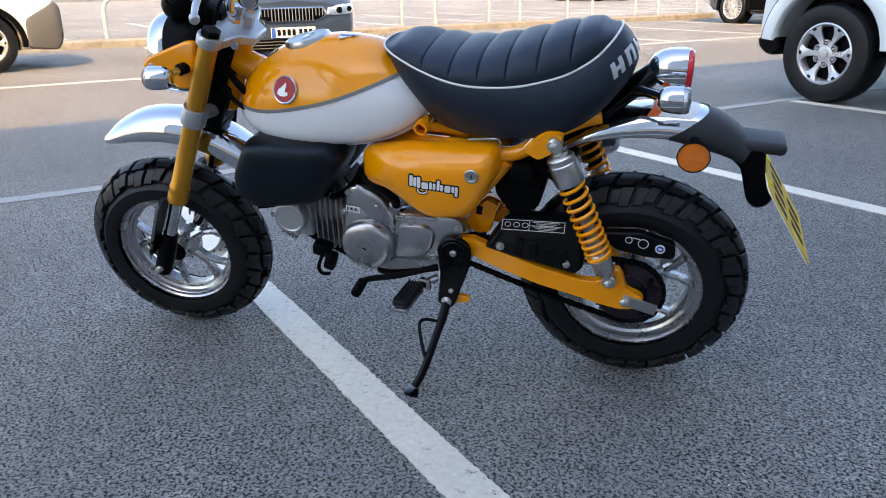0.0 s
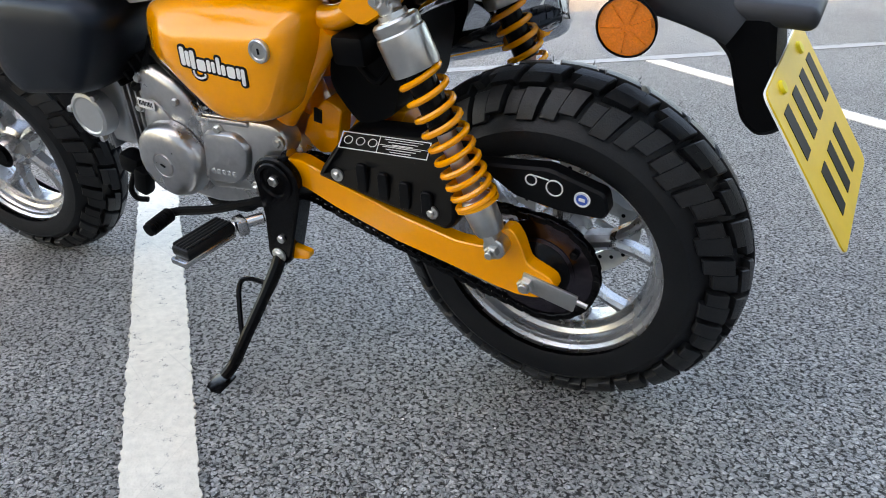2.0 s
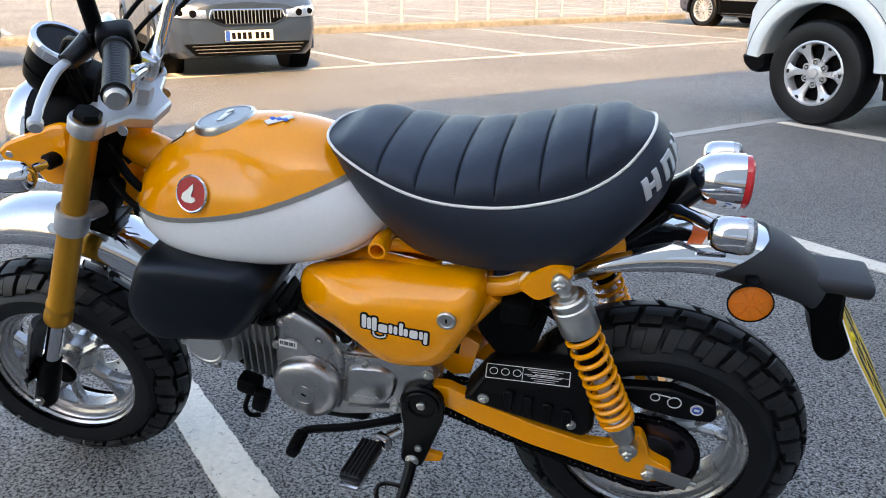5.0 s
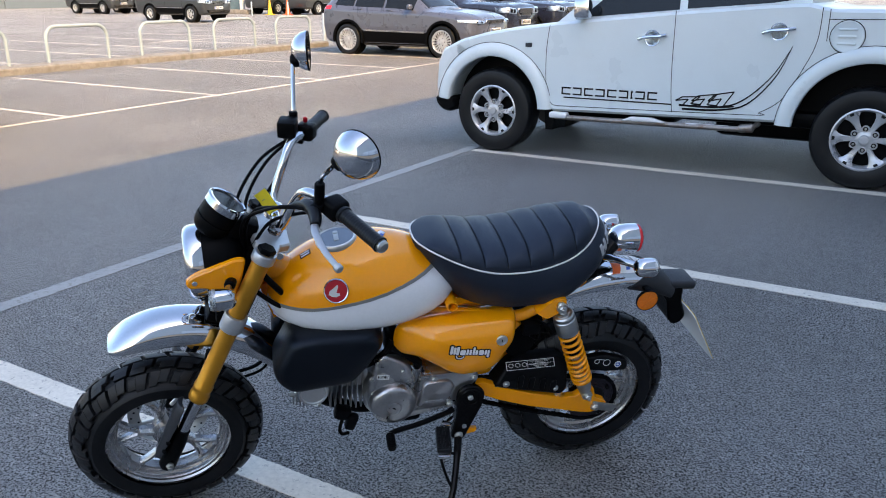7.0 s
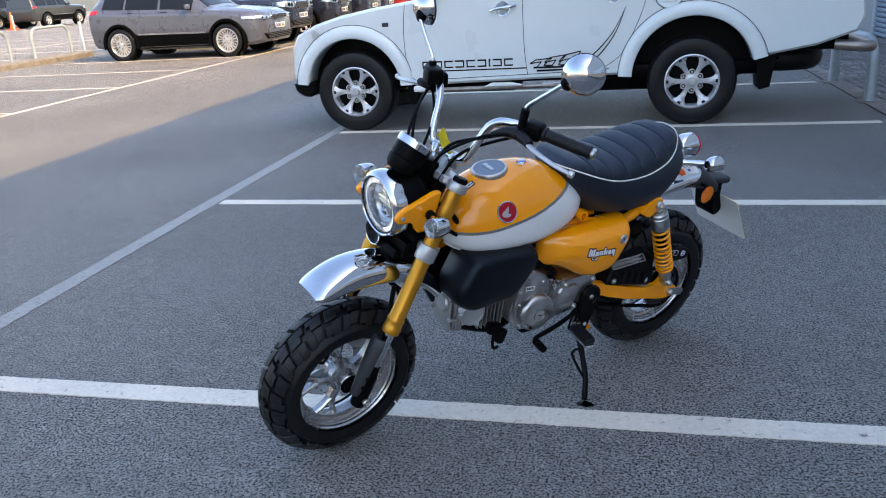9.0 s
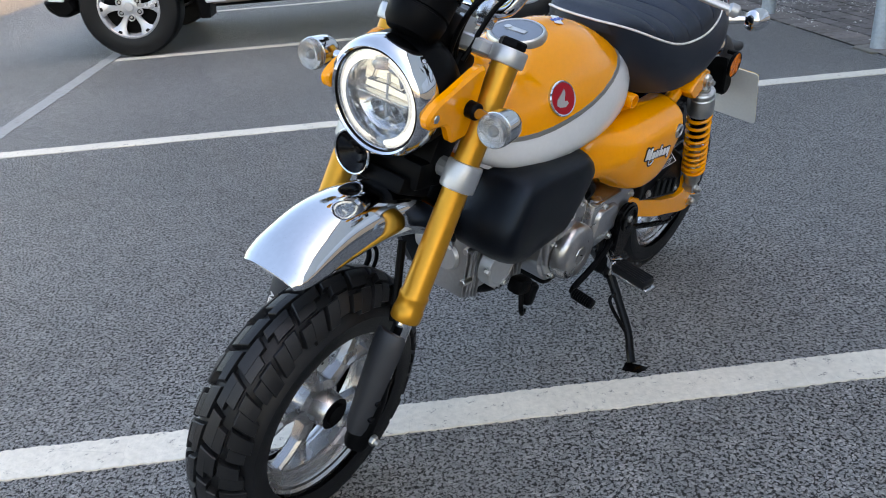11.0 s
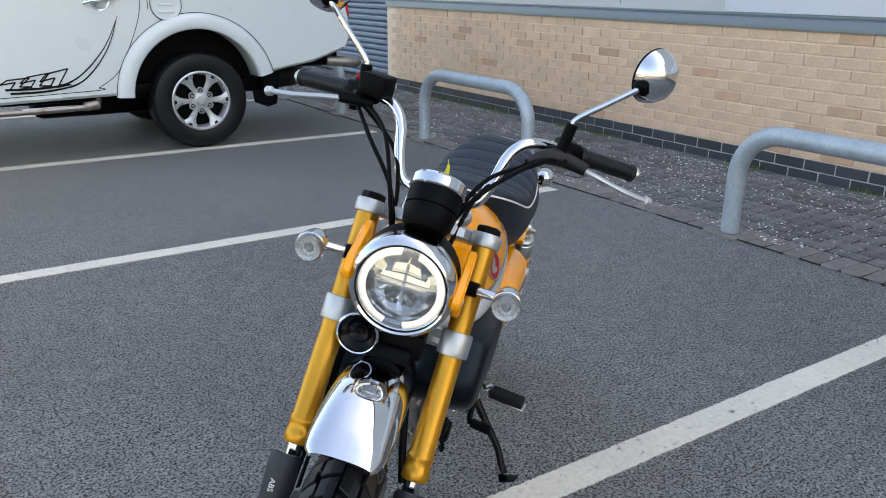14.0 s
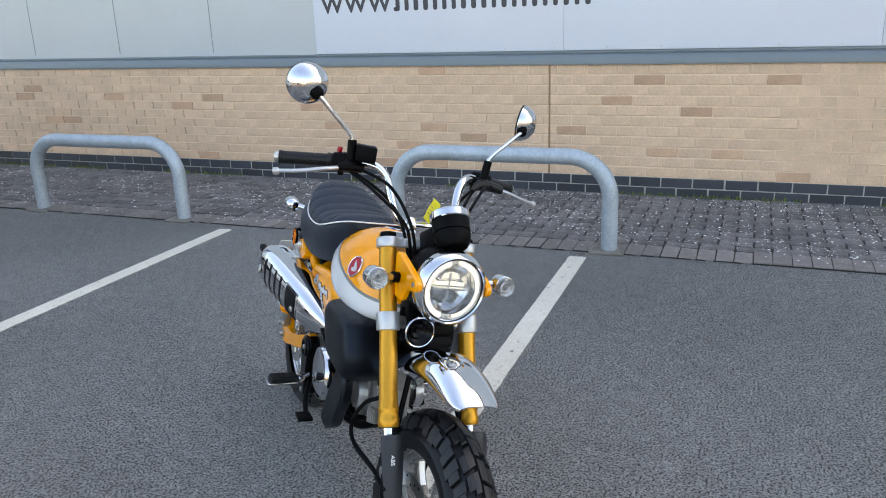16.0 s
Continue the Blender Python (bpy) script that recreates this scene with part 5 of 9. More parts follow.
soft_car("hatchback", "dark slate grey hatchback parked nose towards the lane", SITE @ at(-9.37, 0.09, 0, 0, 0, 174.55) @ Matrix.Scale(0.965, 4) @ at(0, -0.865, 0), HATCH_GREY, 4.25, 1.73, HATCH_LINES, (0.84, 3.42), 0.315, 0.20, 5, False, [(1.56, 2.32), (2.38, 3.16), (3.20, 3.66)], 1.15, 2.02, 3.86, (0.635, 0.16, 0.42, 0.305, 0.440), (0.665, 0.13, 0.43, 0.36))
small_van("white_car", "white small van with grey plastic bumper, parked", SITE @ at(-13.15, -2.25, 0, 0, 0, -82), CAR_WHITE, 4.3, 1.76, 0.335, 1.05, 0.98, (0.86, 3.5), VAN_CAB, 0.22, 6, VAN_PANES, BUMPER_GREY)
OFF_LINES = [(0.0, 0.45, 0.70, 0.76, 0.92, 0.72, 0.98, 0.66), (0.08, 0.38, 0.82, 0.87, 1.00, 0.83, 1.06, 0.74), (0.30, 0.34, 0.88, 0.92, 1.04, 0.88, 1.10, 0.78), (0.90, 0.33, 0.90, 0.94, 1.07, 0.90, 1.14, 0.80), (1.30, 0.33, 0.90, 0.94, 1.09, 0.90, 1.16, 0.78), (1.55, 0.33, 0.90, 0.94, 1.10, 0.90, 1.34, 0.72), (1.95, 0.33, 0.90, 0.94, 1.11, 0.90, 1.72, 0.68), (2.20, 0.33, 0.90, 0.94, 1.12, 0.90, 1.83, 0.66), (3.20, 0.33, 0.90, 0.94, 1.13, 0.90, 1.84, 0.66), (4.20, 0.36, 0.89, 0.93, 1.14, 0.89, 1.81, 0.65), (4.58, 0.40, 0.88, 0.92, 1.14, 0.87, 1.68, 0.66), (4.71, 0.45, 0.84, 0.88, 1.10, 0.83, 1.14, 0.74), (4.75, 0.52, 0.80, 0.84, 1.00, 0.80, 1.04, 0.70)]
OFF_SHAPE = (4.75, 1.88, OFF_LINES, (0.88, 3.66), 0.38, 0.235, 6, False, [(1.78, 2.55), (2.62, 3.45), (3.52, 4.40)], 1.30, 2.08, 4.40, (0.90, 0.20, 0.44, 0.50, 0.66), (0.92, 0.17, 0.48, 0.34), None, BLACK)
four = soft_car("off_roader", "dark navy off-road vehicle parked nose outwards, cards behind its windscreen", facing(-9.9, 13.9, True, 1.88), NAVY, *OFF_SHAPE, "dark off-roaders in the far row", True)
copy_thing(four, facing(-9.7, 16.5, True, 1.88))
copy_thing(four, facing(-9.6, 19.1, True, 1.88))
copy_thing(four, facing(-9.8, 21.7, True, 1.88))
far = soft_car("pickup_suv", "dark green-grey off-road vehicle parked far across the car park", SITE @ at(-35.7, 39.9, 0, 0, 0, -90), DARK_GREEN, *OFF_SHAPE, "vehicles across the car park")
copy_thing(far, SITE @ at(-38.9, 39.8, 0, 0, 0, -90))
copy_thing(far, SITE @ at(-33.2, 46.5, 0, 0, 0, -80))
for b, a, w in ((-30.2, 23.4, True), (-46.0, 43.5, False), (-46.5, 34.2, True), (-46.5, 31.0, True), (-52.0, 56.5, True), (-52.0, 60.0, True)):
    copy_thing(far, facing(b, a, w, 1.88))
soft_car("red_car", "red hatchback parked at the end of the dark row", facing(-9.7, 24.4, True, 1.73), RED_PAINT, 4.25, 1.73, HATCH_LINES, (0.84, 3.42), 0.315, 0.20, 5, False, [(1.56, 2.32), (2.38, 3.16), (3.20, 3.66)], 1.15, 2.02, 3.86, (0.635, 0.16, 0.42, 0.305, 0.440), (0.665, 0.13, 0.43, 0.36))
cone = None
for b, a in ((-34.9, 34.6), (-36.6, 34.9)):
    m = SITE @ at(b, a, 0)
    bm = B()
    lathe(bm, [(0.0, 0.95), (0.04, 0.95), (0.06, 0.70), (0.15, 0.06), (0.15, 0.04)], None, 20)
    rbox(bm, (0.46, 0.46, 0.05), at(0, 0, 0.025), 0.01)
    cone = thing("traffic_cone", "tall traffic cone standing on far asphalt", "traffic cone", m, "two traffic cones")
    part("cone_body", bm, CONE_ORANGE if a < 34.8 else CONE_YELLOW, cone)
post = None
for b, a in ((-16.1, 14.6), (-36.5, 33.2), (-34.0, 33.6)):
    if post is None:
        post = thing("bollard", "grey steel bollard standing on the asphalt", "bollard", SITE @ at(b, a, 0), "grey bollards")
        bm = B()
        lathe(bm, [(0.045, -0.02), (0.045, 0.78), (0.035, 0.80), (0.0, 0.805)], None, 16)
        part("post", bm, GALV, post)
    else:
        copy_thing(post, SITE @ at(b, a, 0))
# far building with doors across the car park
bm = B()
rbox(bm, (1.0, 160, 6.0), at(-70, 45, 3.0), 0)
setting("backdrop_building", bm, FLASHING, "long grey industrial building far across the car park", SITE, 0, category="building")
bm = B()
for a in range(-20, 110, 12):
    rbox(bm, (0.2, 4.0, 3.4), at(-69.4, a, 1.7), 0.02)
setting("backdrop_door", bm, FLASHING, "dark loading doors of far building", SITE, 0, category="building")
show = thing("showroom", "glazed showroom front with white frames far across the car park", "building", SITE @ at(-42.5, 35.4, 0))
bm = B()
rbox(bm, (5.6, 0.10, 4.4), at(0.4, 0.1, 2.2), 0)
part("glazing", bm, GLASS_PALE, show, "pale green-blue glass")
for k in range(4):
    bm = B()
    rbox(bm, (0.22 if k else 0.5, 0.24, 4.6), at(-2.3 + 1.8 * k, 0, 2.3), 0.02)
    part("column", bm, CAR_WHITE, show, "white column")
bm = B()
rbox(bm, (6.6, 0.9, 0.28), at(0.4, 0.2, 0.14), 0.03)
part("plinth", bm, CONCRETE, show)
bm = B()
rbox(bm, (0.6, 1.2, 2.6), at(-62, 41.5, 1.3), 0.02)
setting("backdrop_hoarding", bm, TIMBER, "brown timber hoarding beyond the parked cars", SITE, 0, category="building")

# ---- the motorcycle ----
# Its own frame: x backwards along the machine, y to its right, z up its plane; it leans on the side stand.
BIKE = thing("motorcycle", "yellow mini motorcycle with black seat leaning on its side stand", "motorcycle", pose(0, 0.078, 0, 12, 0, 1.2))
REAR_AXLE, FRONT_AXLE = Vector((0.002, 0, 0.262)), Vector((-1.204, 0, 0.254))
RAKE = Vector((0.429, 0, 0.903)).normalized()
PIVOT = FRONT_AXLE + Vector((0.903, 0, -0.429)) * 0.035
STEER = Matrix.Translation(PIVOT) @ Matrix.Rotation(radians(5.5), 4, RAKE) @ Matrix.Translation(-PIVOT)
SIDE = Matrix(((1, 0, 0, 0), (0, 0, 1, 0), (0, -1, 0, 0), (0, 0, 0, 1)))  # turns an axis along z to one along y


def tyre_parts(c, R, hw, h, count, m):
    """A chunky block tyre round the y axis at c, every tread block a piece of its own."""
    Rc, depth = R - h, 0.0120

    def skin(th, ph, off):
        p = radians(ph)
        r, y = Rc + (h + off) * math.cos(p), (hw + off) * math.sin(p)
        return c + Vector((r * math.cos(th), y, r * math.sin(th)))

    bm, seg = B(), 96
    rows = [[bm.verts.new(skin(2 * math.pi * k / seg, ph, -depth if abs(ph) < 67 else (-0.002 if abs(ph) < 80 else 0.001 if abs(ph) == 84 else 0))) for ph in (-112, -104, -96, -90, -84, -78, -66, -60, -45, -30, -15, 0, 15, 30, 45, 60, 66, 78, 84, 90, 96, 104, 112)] for k in range(seg)]
    for a, b in zip(rows, rows[1:] + rows[:1]):
        for i in range(len(a) - 1):
            bm.faces.new((a[i], a[i + 1], b[i + 1], b[i]))
    tyre = part("front_tyre" if m else "rear_tyre", bm, RUBBER, BIKE, "chunky black block-tread tyre", 30, m)
    st = 2 * math.pi / count

    def block(f0, f1, p0, p1):
        bm, nf, npx = B(), 4, 3
        grid = []
        df, dp = (f1 - f0) * 0.5, (p1 - p0) * 0.5
        for e, off in ((1.05, -depth - 0.002), (0.975, -0.0016), (0.90, 0.0)):
            rows = []
            for a in range(nf + 1):
                row = []
                for b in range(npx + 1):
                    f, ph = f0 + df + df * e * (2 * a / nf - 1), p0 + dp + dp * e * (2 * b / npx - 1)
                    row.append(bm.verts.new(skin((f + 0.22 * abs(ph) / 60) * st, ph, off)))
                rows.append(row)
            grid.append(rows)
        for a in range(nf):
            for b in range(npx):
                hi = grid[2]
                bm.faces.new((hi[a][b], hi[a + 1][b], hi[a + 1][b + 1], hi[a][b + 1]))
        rim = [(a, 0) for a in range(nf)] + [(nf, b) for b in range(npx)] + [(a, npx) for a in range(nf, 0, -1)] + [(0, b) for b in range(npx, 0, -1)]
        for lo, hi in zip(grid, grid[1:]):
            for (a, b), (a2, b2) in zip(rim, rim[1:] + rim[:1]):
                bm.faces.new((lo[a][b], lo[a2][b2], hi[a2][b2], hi[a][b]))
        first = part("tread_block", bm, TREAD, tyre, "", 30)
        for i in range(1, count):
            ob = new("tread_block", first.data)
            ob.parent = tyre
            ob.matrix_basis = Matrix.Translation(c) @ Matrix.Rotation(-i * st, 4, "Y") @ Matrix.Translation(-c)

    for s, ph in ((1, 0.0), (-1, 0.27)):
        block(ph + 0.02, ph + 0.455, s * 1.8, s * 20)
        block(ph + 0.13, ph + 0.455, s * 19, s * 33)
        block(ph + 0.53, ph + 0.95, s * 1.8, s * 15)
        block(ph + 0.53, ph + 0.84, s * 14, s * 29)
        block(ph + 0.055, ph + 0.300, s * 37, s * 74)
        block(ph + 0.290, ph + 0.485, s * 41, s * 67)
        block(ph + 0.565, ph + 0.780, s * 32.5, s * 63)
        block(ph + 0.770, ph + 0.985, s * 36, s * 71)


def wheel(name, c, R, hw, h, count, lip, steer, disc_r):
    """A cast wheel of five forked spokes with its tyre and brake disc."""
    sm = Matrix.Translation(c) @ SIDE
    bm = B()
    prof = [(0.147, -lip + 0.007), (0.150, -lip + 0.003), (0.156, -lip + 0.002), (0.160, -lip - 0.003), (0.166, -lip - 0.004), (0.167, -lip + 0.004), (0.158, -lip + 0.010), (0.148, -lip + 0.022), (0.141, -0.015), (0.141, 0.015), (0.148, lip - 0.022), (0.158, lip - 0.010), (0.167, lip - 0.004), (0.166, lip + 0.004), (0.160, lip + 0.003), (0.156, lip - 0.002), (0.150, lip - 0.003), (0.147, lip - 0.007), (0.1465, lip - 0.016), (0.140, lip - 0.020), (0.138, lip - 0.026), (0.133, 0.014), (0.133, -0.014), (0.138, -lip + 0.026), (0.140, -lip + 0.020), (0.1465, -lip + 0.016)]
    lathe(bm, prof, sm, 72, True)
    lathe(bm, [(0.0, -0.052), (0.026, -0.052), (0.030, -0.046), (0.034, -0.02), (0.045, -0.014), (0.045, 0.02), (0.034, 0.03), (0.03, 0.05), (0.0, 0.05)], sm, 36)
    rim = part(name, bm, CAST_WHEEL, BIKE, "cast aluminium wheel with five forked spokes", m=STEER if steer else None)
    for k in range(5):
        bm = B()
        a0 = 2 * math.pi * k / 5 + (0.5 if steer else 0.2)

        def pt(r, a, y):
            return c + Vector((r * math.cos(a), y, r * math.sin(a)))

        def arm(r0, a0_, r1, a1_, w0, w1, t0, t1):
            rings = []
            for s in (0, 0.5, 1):
                r, a, w, t = r0 + (r1 - r0) * s, a0_ + (a1_ - a0_) * s, w0 + (w1 - w0) * s, t0 + (t1 - t0) * s
                ta = Vector((-math.sin(a), 0, math.cos(a)))
                p = pt(r, a, 0.0)
                rings.append([p + ta * x + Vector((0, y, 0)) for x, y in ((-w, -t * 0.6), (-w * 0.35, -t), (w * 0.35, -t), (w, -t * 0.6), (w, t * 0.6), (w * 0.35, t), (-w * 0.35, t), (-w, t * 0.6))])
            loft(bm, rings)

        arm(0.035, a0, 0.082, a0, 0.013, 0.012, 0.018, 0.014)
        for s in (-1, 1):
            arm(0.074, a0 + s * 0.04, 0.141, a0 + s * 0.27, 0.0075, 0.0085, 0.013, 0.012)
        part("spoke", bm, CAST_WHEEL, rim)
    tyre_parts(c, R, hw, h, count, STEER if steer else None)
    bm = B()
    dm = sm @ Matrix.Translation((0, 0, 0.066))
    lathe(bm, [(disc_r - 0.032, -0.002), (disc_r, -0.002), (disc_r, 0.002), (disc_r - 0.032, 0.002)], dm, 60, True)
    for k in range(5):
        a = 2 * math.pi * k / 5
        rod(bm, dm @ Vector((0.03 * math.cos(a), 0.03 * math.sin(a), 0)), dm @ Vector(((disc_r - 0.028) * math.cos(a + 0.3), (disc_r - 0.028) * math.sin(a + 0.3), 0)), 0.006, 8)
    disc = part("brake_disc", bm, STEEL, rim, "drilled steel brake disc")
    bm = B()
    lathe(bm, [(0.03, -0.0523), (0.020, -0.0523), (0.020, -0.058), (0.0, -0.058)], sm, 24)
    part("hub_seal", bm, BLACK, rim)
    bm = B()
    for k in range(30):
        a, r = 2 * math.pi * k / 30, disc_r - 0.009 - 0.008 * (k % 3)
        rod(bm, dm @ Vector((r * math.cos(a), r * math.sin(a), -0.0026)), dm @ Vector((r * math.cos(a), r * math.sin(a), 0.0026)), 0.0032, 8)
    tagged(part("disc_hole", bm, BLACK, rim), kind="stuff")
    return rim


wheel("rear_wheel", REAR_AXLE, 0.262, 0.066, 0.072, 14, 0.046, False, 0.098)
bm = B()
for k in range(46):
    a = radians(-20 + 150 * k / 46 + 2.3 * math.sin(k * 7.1))
    d = Vector((math.cos(a), 0, math.sin(a)))
    p = REAR_AXLE + d * 0.248 + Vector((0, (-0.030, -0.010, 0.010, 0.028)[k % 4], 0))
    rod(bm, p, p + d * (0.017 if k % 4 in (1, 2) else 0.013) + Vector((0.002 * math.sin(k * 3.3), 0.002 * math.cos(k * 5.1), 0)), 0.0004, 5)
tagged(part("moulding_hair", bm, RUBBER, BIKE, "thin rubber moulding hairs on the new rear tyre"), kind="stuff")
wheel("front_wheel", FRONT_AXLE, 0.254, 0.063, 0.068, 13, 0.042, True, 0.11)


def fk(s, y=0.0, off=0.0):
    """A point s metres up the fork from the axle, y to the side, off ahead of the legs."""
    return FRONT_AXLE + RAKE * s + Vector((0, y, 0)) + Vector((-0.903, 0, 0.429)) * off


# -- fork --
FORK_Y = 0.111
for side in (-1, 1):
    y = side * FORK_Y
    bm = B()
    prof = [(0.0240, 0.212), (0.0258, 0.216), (0.0258, 0.232), (0.0240, 0.236), (0.0240, 0.248), (0.0252, 0.252), (0.0252, 0.258), (0.0228, 0.262), (0.0218, 0.44), (0.0218, 0.672)]
    lathe(bm, [(0.016, 0.212)] + prof + [(0.0, 0.672)], axis_frame(FRONT_AXLE + Vector((0, y, 0)), RAKE), 28)
    leg = part("fork_leg", bm, GOLD, BIKE, "gold upside-down fork tube", m=STEER)
    bm = B()
    rod(bm, fk(0.05, y), fk(0.21, y), 0.0155, 20)
    part("stanchion", bm, CHROME, leg)
    bm = B()
    for s_ in (0.045, 0.075):
        rbox(bm, (0.020, 0.012, 0.016), axis_frame(fk(s_, y, 0.028), RAKE), 0.004)
    lathe(bm, [(0.0, -0.030), (0.019, -0.028), (0.0225, -0.018), (0.0225, 0.065), (0.0195, 0.085), (0.0185, 0.09), (0.0185, 0.105), (0.0, 0.105)], axis_frame(FRONT_AXLE + Vector((0, y, 0)), RAKE), 20)
    part("fork_bottom", bm, BLACK, leg)
    bm = B()
    fr = axis_frame(fk(0.09, y, 0.030), RAKE)
    rings = []
    for hh, w, d in ((-0.085, 0.016, 0.004), (-0.07, 0.021, 0.008), (0.0, 0.026, 0.012), (0.075, 0.030, 0.015), (0.094, 0.029, 0.015), (0.100, 0.024, 0.011)):
        ring = []
        for k in range(14):
            a = math.pi * 2 * k / 14
            ring.append(fk(0.095 + hh, y + side * 0.004 + w * math.cos(a), 0.040 - 0.010 * math.cos(a) ** 2 + 0.008 * math.sin(a) * (d / 0.015)))
        rings.append(ring)
    loft(bm, rings)
    guard_f = part("fork_guard", bm, GREY_TAIL, leg, "black plastic fork guard")
    if side > 0:
        o_ = fk(0.150, y + 0.016, 0.0470)
        fw = Vector((-0.903, 0, 0.429))
        lettering("guard_print", "ABS", 0.014, WHITE_PRINT, guard_f, Matrix(((-RAKE.x, -fw.x, 0, o_.x), (-RAKE.y, -fw.y, -1, o_.y), (-RAKE.z, -fw.z, 0, o_.z), (0, 0, 0, 1))), "white print")
    bm = B()
    rod(bm, fk(0.0, y + side * 0.024), fk(0.0, y + side * 0.034), 0.010, 6, 0.002)
    rod(bm, fk(0.0, y + side * 0.03), fk(0.0, y + side * 0.042), 0.006, 12, 0.001)
    part("axle_bolt", bm, STEEL, leg)
    for s in (0.045, 0.075):
        bm = B()
        rod(bm, fk(s, y + side * 0.010, 0.030), fk(s, y + side * 0.030, 0.030), 0.006, 10, 0.001)
        part("pinch_bolt", bm, BLACK_GLOSS, leg)
    bm = B()
    rod(bm, fk(0.672, y), fk(0.686, y), 0.0225, 6, 0.003)
    part("fork_cap", bm, BLACK, leg)
    bm = B()
    lathe(bm, [(0.0220, 0.441), (0.0280, 0.442), (0.0292, 0.446), (0.0292, 0.482), (0.0282, 0.486), (0.0220, 0.487)], axis_frame(FRONT_AXLE + Vector((0, y, 0)), RAKE), 28)
    tube(bm, [fk(0.465, y), fk(0.465, y * 0.3, -0.03), fk(0.465, 0, -0.035)], [0.016, 0.017, 0.018], 10)
    part("lower_clamp", bm, SILVER, leg, "silver lower fork clamp")
bm = B()
for side in (-1, 1):
    lathe(bm, [(0.0215, 0.646), (0.0270, 0.647), (0.0285, 0.650), (0.0285, 0.669), (0.0268, 0.672), (0.0, 0.672)], axis_frame(FRONT_AXLE + Vector((0, side * FORK_Y, 0)), RAKE), 28)
outline = [(-0.10, -0.02), (-0.07, 0.018), (-0.04, 0.022), (0.04, 0.022), (0.07, 0.018), (0.10, -0.02), (0.11, -0.03), (0.06, -0.045), (0.035, -0.075), (-0.035, -0.075), (-0.06, -0.045), (-0.11, -0.03)]
rings = [[fk(s, px, py) for px, py in (inset_poly(outline, d) if d else outline)] for s, d in ((0.648, 0.004), (0.652, 0), (0.668, 0), (0.672, 0.004))]
loft(bm, rings)
lathe(bm, [(0.0, 0.70), (0.016, 0.70), (0.018, 0.695), (0.018, 0.672)], axis_frame(FRONT_AXLE + Vector((0.903, 0, -0.429)) * 0.035, RAKE), 6)
top_clamp = part("top_clamp", bm, SILVER, BIKE, "silver top fork clamp", m=STEER)
for side in (-1, 1):
    bm = B()
    lathe(bm, [(0.0, 0), (0.009, 0), (0.009, -0.002), (0.0, -0.002)], Matrix.Translation(fk(0.655, side * 0.08, -0.046)) @ SIDE, 16)
    part("clamp_bolt", bm, STEEL, top_clamp)

# -- frame --
bm = B()
HEAD = [fk(s, 0, -0.035) for s in (0.46, 0.645)]
rod(bm, HEAD[0], HEAD[1], 0.028, 24, 0.003)
tube(bm, spline([HEAD[1] - RAKE * 0.06, (-0.80, 0, 0.71), (-0.66, 0, 0.63), (-0.52, 0, 0.57), (-0.42, 0, 0.47), (-0.39, 0, 0.36)]), 0.034, 14)
for y in (-0.075, 0.075):
    tube(bm, spline([(-0.52, y * 0.5, 0.60), (-0.36, y * 1.25, 0.612), (-0.25, y * 1.3, 0.60), (-0.17, y * 1.25, 0.648), (-0.13, y * 1.1, 0.664), (-0.10, y * 0.92, 0.672), (-0.07, y * 0.80, 0.676)]), 0.0165, 12)
    tube(bm, spline([(-0.40, y * 1.1, 0.42), (-0.33, y * 1.25, 0.50), (-0.26, y * 1.3, 0.585)]), 0.016, 12)
prism(bm, round_poly([(-0.225, 0.625), (-0.17, 0.672), (-0.135, 0.662), (-0.145, 0.625), (-0.19, 0.60)], 0.012), [(-0.135, 0.003), (-0.128, 0), (-0.10, 0)])
prism(bm, round_poly([(-0.225, 0.625), (-0.17, 0.672), (-0.135, 0.662), (-0.145, 0.625), (-0.19, 0.60)], 0.012), [(0.135, 0.003), (0.128, 0), (0.10, 0)])
for s in (0.3, 0.5):
    prism(bm, [(-0.93, 0.70), (-0.86, 0.735), (-0.80, 0.70), (-0.83, 0.62), (-0.90, 0.60)], [(-0.012, 0), (0.012, 0)])
prism(bm, round_poly([(-0.374, 0.405), (-0.356, 0.440), (-0.320, 0.470), (-0.294, 0.455), (-0.314, 0.388), (-0.345, 0.382)], 0.006), [(-0.068, 0.002), (-0.066, 0), (-0.040, 0)])
prism(bm, round_poly([(-0.318, 0.400), (-0.276, 0.452), (-0.206, 0.450), (-0.246, 0.390)], 0.008), [(-0.038, 0.002), (-0.036, 0.0), (0.05, 0.002)])
prism(bm, round_poly([(-0.412, 0.218), (-0.362, 0.226), (-0.356, 0.240), (-0.41, 0.25)], 0.006), [(-0.128, 0.001), (-0.127, 0), (-0.117, 0), (-0.116, 0.001)])
frame_part = part("chassis", bm, YELLOW, BIKE, "yellow painted steel backbone frame")
bm = B()
rbox(bm, (0.014, 0.004, 0.022), at(-0.337, -0.068, 0.444, 0, 12, 0), 0.001)
part("frame_slot", bm, BLACK_PRINT, frame_part)
bm = B()
lathe(bm, [(0.0, 0.0), (0.0155, 0.0), (0.0155, 0.052), (0.0145, 0.054), (0.0112, 0.054), (0.0112, 0.02), (0.0, 0.02)], Matrix.Translation((-0.446, -0.060, 0.655)) @ Matrix.Rotation(radians(90), 4, "X"), 24)
tube(bm, spline([(-0.36, -0.05, 0.622), (-0.40, -0.065, 0.640), (-0.446, -0.080, 0.648)]), 0.011, 10)
part("tube_end", bm, YELLOW, frame_part, "open yellow tube end")

